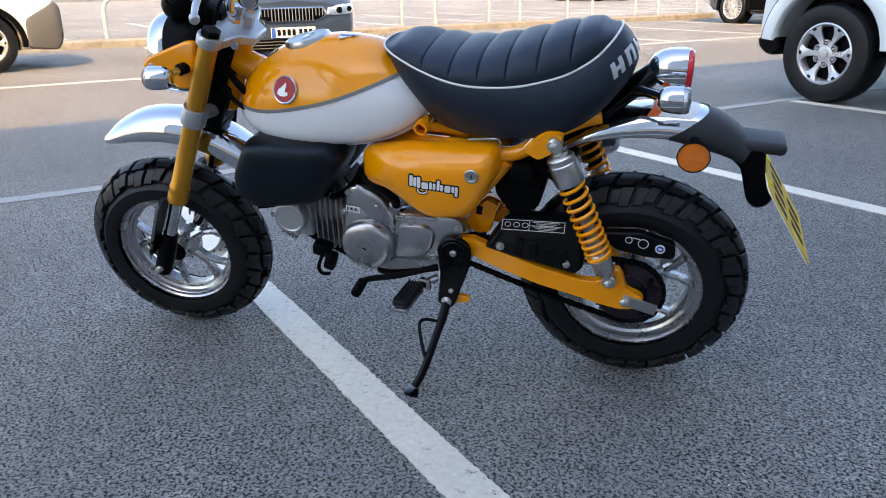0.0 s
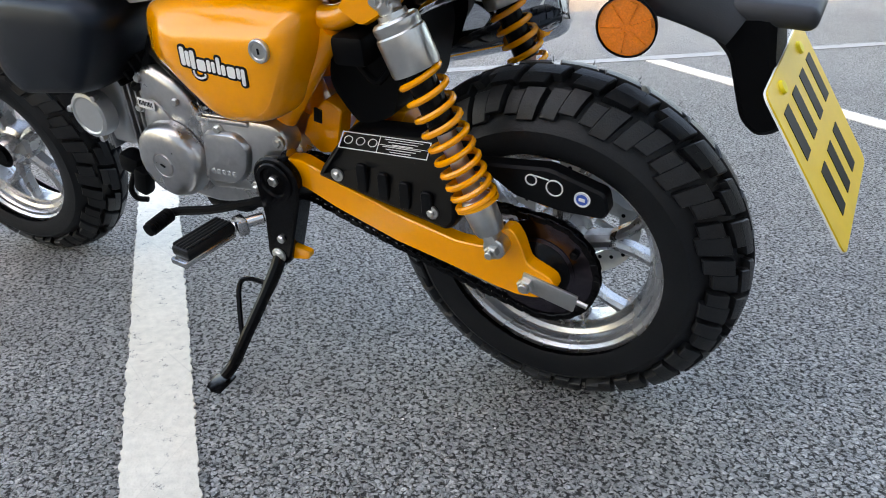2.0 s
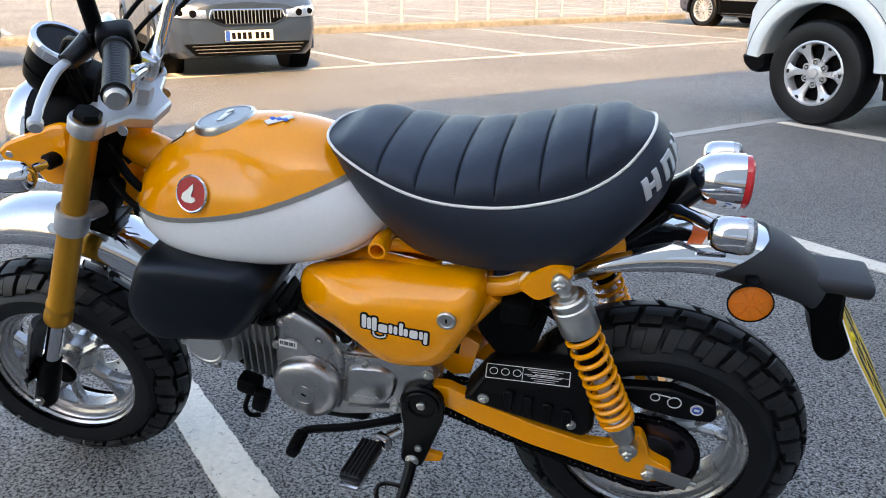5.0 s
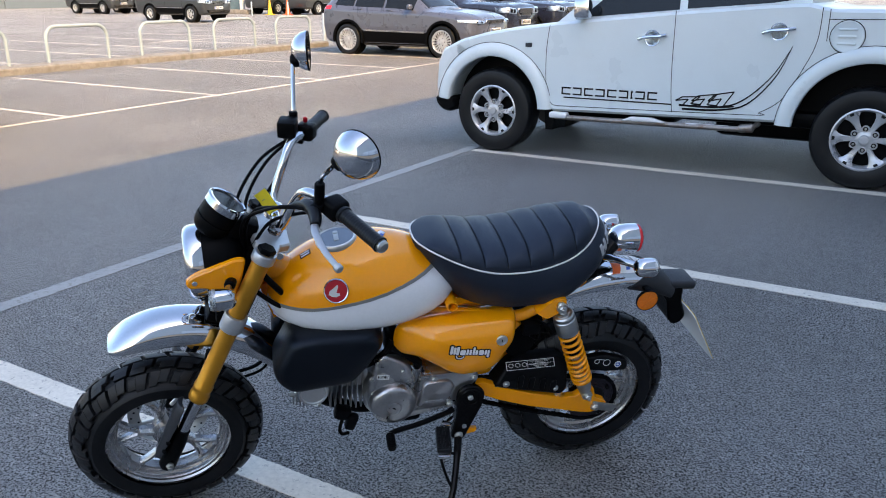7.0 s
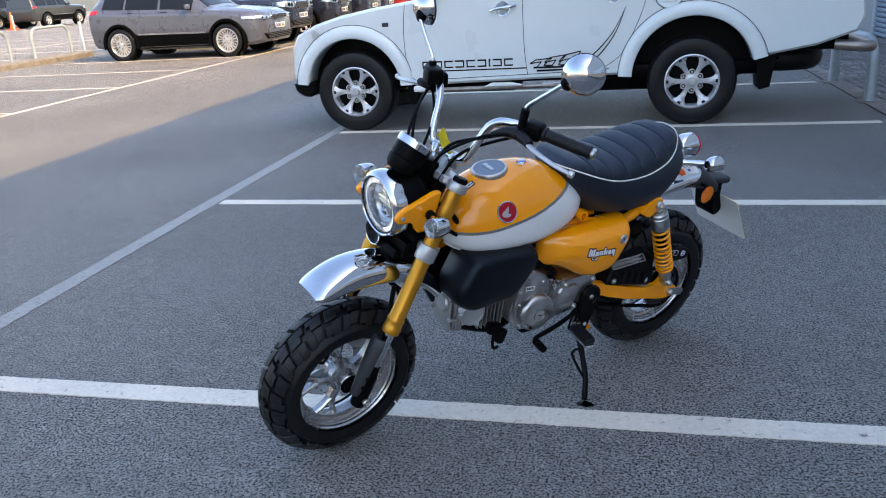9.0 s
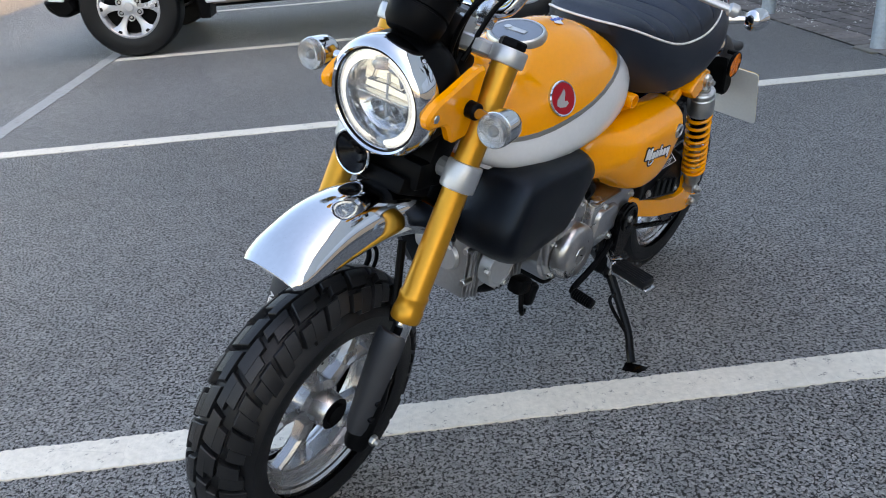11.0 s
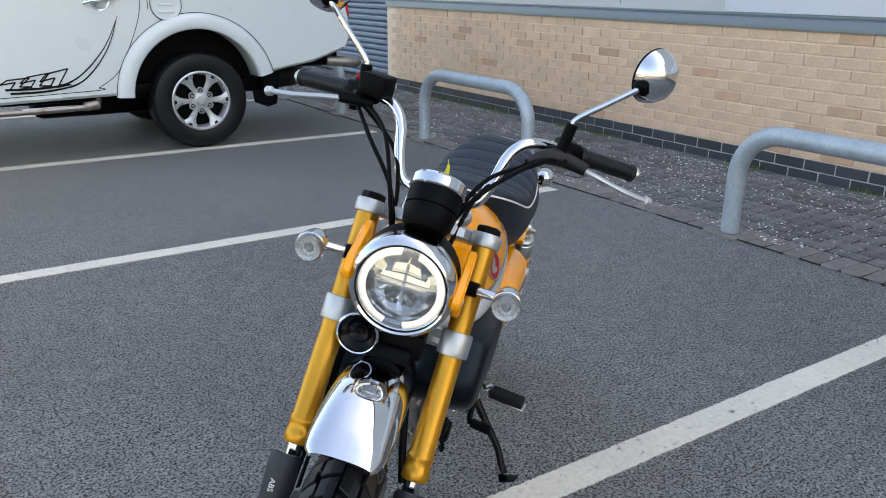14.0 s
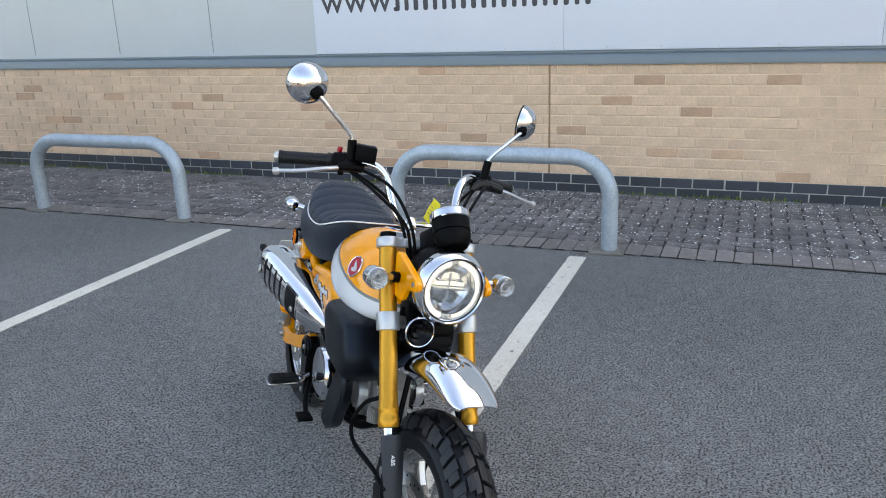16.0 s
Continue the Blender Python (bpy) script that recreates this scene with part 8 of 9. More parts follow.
for side in (-1, 1):
    bm = B()
    pf = at(-0.476, side * 0.215, 0.294, 0, 0, side * 8)
    rbox(bm, (0.040, 0.092, 0.018), pf, 0.006)
    for j in range(5):
        rbox(bm, (0.0046, 0.084, 0.005), pf @ at(-0.0150 + 0.0075 * j, 0, 0.0100), 0.0014, 1)
    peg = part("foot_peg", bm, RUBBER, BIKE, "ribbed rubber foot peg")
    bm = B()
    rbox(bm, (0.035, 0.098, 0.010), pf @ at(0, side * 0.004, -0.013), 0.003)
    rod(bm, (-0.468, side * 0.168, 0.287), (-0.432, side * 0.128, 0.290), 0.009, 12, 0.002)
    rbox(bm, (0.030, 0.018, 0.026), at(-0.455, side * 0.158, 0.288, 0, 0, side * 30), 0.004)
    part("peg_bracket", bm, ALU, peg)
bm = B()
tube(bm, spline([(-0.430, -0.122, 0.315), (-0.465, -0.134, 0.310), (-0.53, -0.140, 0.292), (-0.59, -0.144, 0.281), (-0.612, -0.150, 0.277)]), [0.009] * 4 + [0.0075] * 21, 8)
prof_ = [(0.0, 0.0), (0.009, 0.0)] + [(r_, 0.004 + 0.0055 * k + d_) for k in range(8) for r_, d_ in ((0.0125, 0.0), (0.0125, 0.003), (0.0108, 0.0042))] + [(0.011, 0.051), (0.0, 0.052)]
lathe(bm, prof_, axis_frame((-0.612, -0.152, 0.277), Vector((-0.03, -1, -0.08))), 16)
part("gear_lever", bm, BLACK, BIKE, "black gear lever with rubber tip")
bm = B()
tube(bm, spline([(-0.44, 0.12, 0.27), (-0.52, 0.15, 0.25), (-0.60, 0.165, 0.235)]), 0.008, 8)
rbox(bm, (0.05, 0.045, 0.012), at(-0.62, 0.175, 0.235), 0.004)
part("brake_pedal", bm, BLACK, BIKE, "black brake pedal")
bm = B()
foot = Vector((-0.468, -0.264, 0.066))
tube(bm, spline([(-0.413, -0.130, 0.232), (-0.418, -0.155, 0.20), (-0.440, -0.222, 0.125), (-0.455, -0.247, 0.086), foot]), [0.011] * 8 + [0.0095] * 17, 10)
rbox(bm, (0.036, 0.054, 0.009), at(foot.x - 0.004, foot.y - 0.014, foot.z - 0.010, 0, 0, 14) @ pose(0, 0, 0, -8, 0, 0), 0.003)
tube(bm, spline([(-0.420, -0.165, 0.188), (-0.456, -0.170, 0.196), (-0.470, -0.182, 0.186), (-0.456, -0.212, 0.140), (-0.445, -0.226, 0.118)]), 0.0042, 8)
stand = part("side_stand", bm, BLACK_GLOSS, BIKE, "black folded-out side stand")
bm = B()
rod(bm, (-0.412, -0.126, 0.230), (-0.412, -0.141, 0.230), 0.0125, 20, 0.002)
pts = [Vector((-0.392, -0.142, 0.216)).lerp(Vector((-0.420, -0.196, 0.142)), k / 90) + Vector((math.cos(k * 0.9), 0, math.sin(k * 0.9))) * 0.0045 for k in range(91)]
tube(bm, pts, 0.0011, 5)
part("stand_spring", bm, STEEL, stand)

# -- rear end --
def fender(bm, c, a0, a1, table, n=28, thick=0.003, skew=0.0, skew0=0.0):
    """A curved mudguard round c from angle a0 to a1: table of (share, radius, half width, drop of the edges)."""
    rings = []
    for k in range(n + 1):
        s = k / n
        r, w, e = (interp(s, [(t[0], t[q]) for t in table]) for q in (1, 2, 3))
        outer, inner = [], []
        for j in range(-7, 8):
            q = abs(j) / 7
            a = radians(a0 + (a1 - a0) * s + skew * q * q * s + skew0 * q * q * (1 - s))
            out = Vector((math.cos(a), 0, math.sin(a)))
            y = math.copysign(w * math.sin(math.pi / 2 * q) ** 0.9, j)
            drop = e * (1 - math.cos(math.pi / 2 * q)) ** 1.15
            outer.append(c + out * (r - drop) + Vector((0, y, 0)))
            inner.append(c + out * (r - drop - thick) + Vector((0, y * (1 - thick / w), 0)))
        rings.append(outer + inner[::-1])
    loft(bm, rings)


RT = [(0, 0.390, 0.055, 0.03), (0.25, 0.402, 0.066, 0.032), (0.7, 0.424, 0.070, 0.050), (1, 0.437, 0.068, 0.058)]
bm = B()
fender(bm, REAR_AXLE, 122, 70, RT, skew=9)
rear_fender = part("rear_mudguard", bm, CHROME, BIKE, "chrome rear mudguard with dark grey tail", smooth=60)


def on_fender(s_, q_, lift):
    """A point on the rear mudguard: s_ along it, q_ across it from -1 to 1, lift above it."""
    r_, w_, e_ = (interp(s_, [(t_[0], t_[i_]) for t_ in RT]) for i_ in (1, 2, 3))
    g_ = abs(q_)
    a_ = radians(122 - 52 * s_ + 9 * g_ * g_ * s_)
    rr_ = r_ - e_ * (1 - math.cos(math.pi / 2 * g_)) ** 1.15 + lift
    return REAR_AXLE + Vector((rr_ * math.cos(a_), math.copysign((w_ + lift) * math.sin(math.pi / 2 * g_) ** 0.9, q_), rr_ * math.sin(a_)))


def fender_patch(name, material, s0, s1, q0, q1, lift, parent, label=""):
    bm = B()
    grid = [[on_fender(s0 + (s1 - s0) * i_ / 6, q0 + (q1 - q0) * k_ / 8, lift) for k_ in range(9)] for i_ in range(7)]
    low = [[on_fender(s0 + (s1 - s0) * i_ / 6, q0 + (q1 - q0) * k_ / 8, -0.001) for k_ in range(9)] for i_ in range(7)]
    loft(bm, [a_ + b_[::-1] for a_, b_ in zip(grid, low)])
    return part(name, bm, material, parent, label, 60)


stk = fender_patch("warning_sticker", PLATE_WHITE, 0.70, 0.93, -0.48, 0.34, 0.0008, rear_fender, "white warning sticker with orange band")
fender_patch("sticker_band", STICKER_ORANGE, 0.695, 0.755, -0.48, 0.34, 0.0012, stk)
fender_patch("sticker_symbol", BLUE_PRINT, 0.80, 0.83, -0.36, -0.24, 0.0012, stk)
for k in range(3):
    fender_patch("sticker_line", GREY_STRIPE, 0.79 + 0.04 * k, 0.803 + 0.04 * k, -0.15, 0.22, 0.0011, stk)
bm = B()
fender(bm, REAR_AXLE, 71, 56.5, [(0, 0.4395, 0.0705, 0.060), (0.4, 0.435, 0.069, 0.055), (1, 0.420, 0.056, 0.034)], thick=0.006, skew0=9)
part("mudguard_tail", bm, GREY_TAIL, rear_fender, "dark grey plastic mudguard tail", smooth=60)
bm = B()
rbox(bm, (0.100, 0.086, 0.026), at(0.248, 0, 0.609, 0, 5, 0), 0.011, 3)
part("plate_light_housing", bm, GREY_TAIL, rear_fender, "dark grey plate light housing")
bm = B()
prism(bm, round_poly([(0.182, 0.604), (0.258, 0.612), (0.262, 0.555), (0.285, 0.500), (0.272, 0.478), (0.250, 0.472), (0.232, 0.490), (0.224, 0.520), (0.214, 0.562), (0.182, 0.596)], 0.010), [(-0.042, 0.006), (-0.036, 0), (0.036, 0), (0.042, 0.006)])
part("plate_bracket", bm, BLACK, rear_fender, "black number plate bracket")
bm = B()
px_ = Matrix(((0, 0.50, 0.866, 0.313), (1, 0, 0, 0), (0, -0.866, 0.50, 0.470), (0, 0, 0, 1)))  # x: across, y: down the plate, z: out
loft(bm, [[px_ @ Vector((x, y, h)) for x, y in round_poly([(-0.114, -0.098), (0.114, -0.098), (0.114, 0.098), (-0.114, 0.098)], 0.012)] for h in (-0.0015, 0.0015)])
nplate = part("number_plate", bm, PLATE_YELLOW, rear_fender, "yellow number plate with dark bars")
bm = B()
loft(bm, [[px_ @ Vector((x, y, h)) for x, y in round_poly([(-0.1145, -0.0985), (0.1145, -0.0985), (0.1145, 0.0985), (-0.1145, 0.0985)], 0.012)] for h in (-0.0026, -0.0004)])
part("plate_back", bm, PLATE_WHITE, nplate)
for row, n_, y0 in ((0, 4, -0.068), (1, 3, 0.016)):
    for k in range(n_):
        bm = B()
        loft(bm, [[px_ @ Vector((x - 0.024 + (k - (n_ - 1) / 2) * 0.052, y0 + y, h)) for x, y in ((0.010, 0.003), (0.036, 0.003), (0.036, 0.060), (0.010, 0.060))] for h in (0.0014, 0.0022)])
        part("plate_bar", bm, BLACK_PRINT, nplate)
for x in (-0.06, 0.06):
    bm = B()
    lathe(bm, [(0.0, 0.006), (0.007, 0.005), (0.008, 0.001)], px_ @ at(x, -0.082, 0.0), 14)
    part("plate_screw", bm, TAG, nplate)
for side in (-1, 1):
    bm = B()
    lathe(bm, [(0.031, -0.006), (0.035, -0.004), (0.036, 0.003), (0.034, 0.005), (0.0335, 0.002)], Matrix.Translation((0.118, side * 0.092, 0.607)) @ Matrix.Scale(0.92, 4) @ Matrix.Rotation(radians(90 * -side), 4, "X"), 36)
    rbox(bm, (0.018, 0.035, 0.010), at(0.118, side * 0.075, 0.636), 0.003)
    refl = part("side_reflector", bm, BLACK, rear_fender, "round amber side reflector in black rim")
    bm = B()
    lathe(bm, [(0.0, 0.004), (0.02, 0.0036), (0.0335, 0.002), (0.0335, -0.004)], Matrix.Translation((0.118, side * 0.092, 0.607)) @ Matrix.Scale(0.92, 4) @ Matrix.Rotation(radians(90 * -side), 4, "X"), 36)
    lens_ = part("reflector_lens", bm, AMBER, refl)
    for k in range(6):
        bm = B()
        a = radians(60 * k + 12)
        f_ = Matrix.Translation((0.118, side * 0.0955, 0.607)) @ Matrix.Rotation(radians(90 * -side), 4, "X")
        loft(bm, [[f_ @ Vector((r_ * math.cos(a + q_), r_ * math.sin(a + q_), h_)) for r_, q_ in ((0.005, 0.3), (0.028, 0.16), (0.028, -0.16), (0.005, -0.3))] for h_ in (-0.002, 0.0016)])
        part("lens_facet", bm, AMBER, lens_, "", 0)
bm = B()
TL = axis_frame((0.092, 0, 0.758), Vector((1, 0, -0.06)))
lathe(bm, [(0.0, -0.075), (0.012, -0.074), (0.026, -0.066), (0.036, -0.050), (0.040, -0.03), (0.0415, -0.005), (0.0415, 0.0), (0.038, 0.002)], TL, 40)
tail = part("tail_light", bm, CHROME, BIKE, "round chrome tail light with red lens")
bm = B()
lathe(bm, [(0.039, -0.004), (0.040, 0.008), (0.036, 0.012), (0.0, 0.014)], TL, 40)
part("red_lens", bm, RED_LENS, tail, "red lens")
bm = B()
loft(bm, [[Vector((x_, 0, z_)) + Vector((-0.62, 0, 0.78)) * h_ * math.cos(2 * math.pi * k / 28) + Vector((0, w_ * math.sin(2 * math.pi * k / 28), 0)) for k in range(28)] for x_, z_, h_, w_ in ((-0.085, 0.662, 0.020, 0.060), (-0.05, 0.688, 0.021, 0.056), (-0.02, 0.712, 0.021, 0.050), (0.005, 0.732, 0.022, 0.044), (0.028, 0.750, 0.022, 0.034), (0.045, 0.758, 0.018, 0.022))])
# black colour stands in for the dark reflections on a chrome bracket
part("tail_light_stay", bm, BLACK_GLOSS, tail, "tail light bracket, coloured black for what its chrome mirrors")


def indicator(parent_m, p, d, name, lens_mat):
    """A bullet-shaped chrome lamp at p shining along d."""
    fr = axis_frame(p, d)
    bm = B()
    lathe(bm, [(0.0, -0.046), (0.011, -0.0455), (0.019, -0.041), (0.0240, -0.033), (0.0258, -0.022), (0.0266, -0.006), (0.0268, 0.0), (0.0245, 0.001)], fr, 32)
    ob = part(name, bm, CHROME, BIKE, "bullet-shaped chrome turn signal with clear lens", m=parent_m)
    bm = B()
    lathe(bm, [(0.0255, -0.001), (0.0255, 0.008), (0.022, 0.014), (0.0, 0.017), (0.0, 0.0155), (0.021, 0.0125), (0.0243, 0.0075), (0.0243, -0.001)], fr, 32)
    lens_ = part("lens", bm, LENS, ob)
    lens_.visible_shadow = False
    bm = B()
    lathe(bm, [(0.0, -0.014), (0.006, -0.013), (0.008, -0.010), (0.011, -0.0115), (0.0125, -0.007), (0.0155, -0.009), (0.017, -0.004), (0.020, -0.005), (0.0215, 0.0), (0.0228, 0.004), (0.0236, 0.008), (0.0240, 0.008), (0.0242, 0.001)], fr, 32)
    part("reflector_bowl", bm, LAMP_BOWL, ob)
    bm = B()
    lathe(bm, [(0.0, 0.009), (0.0035, 0.008), (0.0055, 0.003), (0.0055, -0.014)], fr, 16)
    part("bulb", bm, lens_mat, ob)
    return ob


for side in (-1, 1):
    ind = indicator(None, Vector((0.088, side * 0.128, 0.738)), Vector((1, 0, -0.05)), "rear_turn_signal", SILVER)
    bm = B()
    tube(bm, spline([(-0.01, side * 0.03, 0.722), (0.015, side * 0.06, 0.730), (0.058, side * 0.114, 0.738)]), [0.012] * 6 + [0.010] * 7, 12)
    part("signal_stem", bm, CHROME, ind)

# -- front end, all of it turning with the handlebar --
for side in (-1, 1):
    ind = indicator(STEER, Vector((-1.040, side * 0.178, 0.790)), Vector((-1, 0, 0.02)), "front_turn_signal", SILVER)
    bm = B()
    rod(bm, (-1.005, side * 0.118, 0.786), (-1.016, side * 0.160, 0.790), 0.0085, 14)
    part("signal_stem", bm, CHROME, ind)
    bm = B()
    rod(bm, (-1.000, side * 0.100, 0.785), (-1.006, side * 0.124, 0.787), 0.0135, 14, 0.002)
    part("signal_grommet", bm, BLACK, ind)
    bm = B()
    EAR = round_poly([(-1.105, 0.796), (-1.085, 0.812), (-0.985, 0.845), (-0.962, 0.842), (-0.975, 0.79), (-0.995, 0.735), (-1.035, 0.735), (-1.052, 0.772), (-1.098, 0.776)], 0.012)
    prism(bm, EAR, [(side * 0.088, 0.003), (side * 0.091, 0), (side * 0.101, 0), (side * 0.105, 0.005)])
    ear = part("headlight_ear", bm, YELLOW, BIKE, "yellow headlight bracket", m=STEER)
    bm = B()
    rod(bm, (-1.083, side * 0.098, 0.792), (-1.083, side * 0.1065, 0.792), 0.007, 6, 0.001)
    part("ear_bolt", bm, STEEL, ear)
HL = axis_frame((-1.080, 0, 0.787), Vector((-1, 0, -0.03)))
bm = B()
lathe(bm, [(0.0, -0.125), (0.040, -0.122), (0.066, -0.110), (0.082, -0.092), (0.0890, -0.072), (0.0908, -0.050), (0.0905, -0.022), (0.080, -0.010)], HL, 56)
head_lamp = part("headlight", bm, BLACK, BIKE, "round black headlight with chrome rim, lit", m=STEER)
bm = B()
lathe(bm, [(0.0900, -0.025), (0.0918, -0.0235), (0.0932, -0.017), (0.0935, -0.006), (0.0922, 0.005), (0.088, 0.015), (0.082, 0.019), (0.079, 0.016), (0.078, -0.005)], HL, 64)
part("chrome_rim", bm, CHROME, head_lamp, "chrome headlight rim")
bm = B()
lathe(bm, [(0.0788, 0.012), (0.0788, 0.0155), (0.0772, 0.016), (0.0772, 0.010)], HL, 56)
part("rim_seal", bm, BLACK, head_lamp)
bm = B()
lathe(bm, [(0.0, 0.024), (0.03, 0.0225), (0.055, 0.0185), (0.0772, 0.012), (0.0772, 0.009), (0.055, 0.0155), (0.03, 0.0195), (0.0, 0.021)], HL, 56)
glass = part("headlight_glass", bm, LENS, head_lamp, "clear domed lens")
glass.visible_shadow = False
bm = B()
zup = HL.to_3x3().inverted() @ Vector((0, 0, 1))
base_a = math.atan2(zup.y, zup.x)
for half in (0, 1):
    rings = []
    for k in range(25):
        a = base_a + math.pi * half + radians(14 + 152 * k / 24)
        d = Vector((math.cos(a), math.sin(a), 0))
        rings.append([HL @ (d * r + Vector((0, 0, z))) for r, z in ((0.0625, -0.001), (0.0715, -0.001), (0.0715, 0.005), (0.069, 0.0075), (0.065, 0.0075), (0.0625, 0.004))])
    loft(bm, rings)
part("daytime_ring", bm, LED, head_lamp, "lit white daytime running ring in two halves")
bm = B()
lathe(bm, [(0.0718, -0.004), (0.0722, 0.006), (0.0745, 0.0095), (0.0772, 0.010), (0.0772, -0.006)], HL, 64)
lathe(bm, [(0.0622, -0.004), (0.0618, 0.006), (0.0605, 0.010), (0.0590, 0.006), (0.0575, -0.012)], HL, 64)
part("ring_bezel", bm, CHROME, head_lamp, "bright stepped ring beside the running light")
bm = B()
lathe(bm, [(0.0, -0.032), (0.030, -0.031), (0.046, -0.026), (0.0578, -0.012), (0.0615, -0.004), (0.0757, -0.006)], HL, 48)
part("lamp_bowl", bm, LAMP_CHROME, head_lamp, "mirror-bright lamp bowl")
hx = HL.to_3x3().inverted() @ Vector((0, 1, 0))
hz = HL.to_3x3().inverted() @ Vector((0, 0, 1))
ux, uz = Vector((hx.x, hx.y, 0)).normalized(), Vector((hz.x, hz.y, 0)).normalized()
LAMP = HL @ Matrix(((ux.x, uz.x, 0, 0), (ux.y, uz.y, 0, 0), (0, 0, 1, 0), (0, 0, 0, 1)))  # x across, y up, z out
bm = B()
rbox(bm, (0.100, 0.0055, 0.018), LAMP @ at(0, -0.001, -0.008), 0.0015)
part("centre_bar", bm, CHROME, head_lamp, "bright bar across the lamp")
for q in (-1, 1):
    bm = B()
    loft(bm, [[LAMP @ Vector((q * x, y_, z_)) for x, y_ in ((0.002, 0.004), (0.043, 0.004), (0.040, 0.013), (0.002, 0.015))] for z_ in (-0.026, -0.014)])
    part("low_beam", bm, LED_CORE, head_lamp, "lit low beam cell")
    bm = B()
    loft(bm, [[LAMP @ Vector((q * x, y_, z_)) for x, y_ in ((0.002, 0.022), (0.026, 0.020), (0.020, 0.034), (0.002, 0.038))] for z_ in (-0.028, -0.018)])
    part("upper_cell", bm, LED_CORE, head_lamp, "lit upper cell")
    for x0, y0, x1, y1 in ((0.001, 0.019, 0.036, 0.016), (0.028, 0.020, 0.021, 0.038), (0.001, 0.041, 0.022, 0.036), (0.001, -0.006, 0.045, -0.006), (0.004, -0.010, 0.026, -0.036), (0.020, -0.008, 0.040, -0.026), (0.004, -0.040, 0.024, -0.038)):
        bm = B()
        a_, b_ = Vector((q * x0, y0, 0)), Vector((q * x1, y1, 0))
        side_ = (b_ - a_).normalized().cross(Vector((0, 0, 1))) * 0.0011
        loft(bm, [[LAMP @ (p + side_ * w + Vector((0, 0, z))) for w, z in ((-1, -0.030), (1, -0.030), (1, -0.011), (-1, -0.011))] for p in (a_, b_)])
        part("reflector_rib", bm, CHROME, head_lamp)
    bm = B()
    lathe(bm, [(0.0, -0.028), (0.006, -0.027), (0.011, -0.021), (0.013, -0.014), (0.0138, -0.014), (0.0138, -0.030)], LAMP @ at(q * 0.017, -0.021, 0), 24)
    part("high_beam_cell", bm, CHROME, head_lamp)
    bm = B()
    lathe(bm, [(0.0, -0.020), (0.0032, -0.0205), (0.004, -0.028)], LAMP @ at(q * 0.017, -0.021, 0), 12)
    part("lamp_chip", bm, BLACK_GLOSS, head_lamp)
bm = B()
rbox(bm, (0.005, 0.070, 0.010), LAMP @ at(0, 0, -0.018), 0.001)
part("reflector_rib", bm, SILVER, head_lamp)
bm = B()
HORN = axis_frame((-1.068, 0.056, 0.672), Vector((-1, 0.05, 0.05)))
lathe(bm, [(0.0, -0.03), (0.022, -0.03), (0.030, -0.018), (0.036, 0.0), (0.0388, 0.006), (0.0368, 0.0085), (0.0348, 0.0075), (0.0342, 0.002)], HORN, 40)
horn = part("horn", bm, CHROME, BIKE, "round horn with bright rim", m=STEER)
bm = B()
lathe(bm, [(0.0345, 0.003), (0.030, -0.002), (0.022, -0.007), (0.019, -0.004), (0.016, -0.007), (0.008, -0.010), (0.006, -0.007), (0.0, -0.006)], HORN, 36)
part("horn_face", bm, BLACK_GLOSS, horn)
bm = B()
GA = axis_frame((-1.003, -0.008, 0.928), Vector((0.60, 0, 0.80))) @ Matrix.Scale(1.02, 4)
lathe(bm, [(0.0, -0.064), (0.034, -0.061), (0.042, -0.050), (0.0455, -0.030), (0.0452, -0.027), (0.0425, -0.026), (0.0425, -0.023), (0.0455, -0.022), (0.0458, 0.010), (0.046, 0.016), (0.04, 0.016)], GA, 40)
rbox(bm, (0.075, 0.064, 0.056), at(-0.963, 0, 0.876, 0, 28, 0), 0.010)
gauge = part("speedometer", bm, BLACK, BIKE, "round black speedometer with chrome bezel", m=STEER)
bm = B()
lathe(bm, [(0.0462, 0.008), (0.049, 0.010), (0.049, 0.026), (0.046, 0.030), (0.041, 0.029), (0.040, 0.022)], GA, 44)
part("bezel", bm, CHROME, gauge)
bm = B()
lathe(bm, [(0.0, 0.0255), (0.0405, 0.0255), (0.0405, 0.018)], GA, 40)
part("dial_glass", bm, BLACK_GLOSS, gauge)
bm = B()
BAR = [(-0.878, 0, 0.893), (-0.878, 0.045, 0.893), (-0.874, 0.075, 0.905), (-0.858, 0.092, 0.945), (-0.838, 0.104, 0.99), (-0.824, 0.122, 1.015), (-0.806, 0.15, 1.024), (-0.765, 0.21, 1.017), (-0.70, 0.345, 0.998)]
half = spline(BAR, 7)
tube(bm, [Vector((p.x, -p.y, p.z)) for p in half[::-1]] + half[1:], 0.0112, 14)
bar = part("handlebar", bm, CHROME, BIKE, "high chrome handlebar with mirrors and levers", m=STEER)
for side in (-1, 1):
    bm = B()
    rbox(bm, (0.036, 0.026, 0.034), at(-0.878, side * 0.040, 0.893, 0, 25, 0), 0.006)
    rod(bm, (-0.890, side * 0.040, 0.868), (-0.884, side * 0.040, 0.880), 0.016, 6, 0.002)
    part("bar_clamp", bm, ALU, bar)
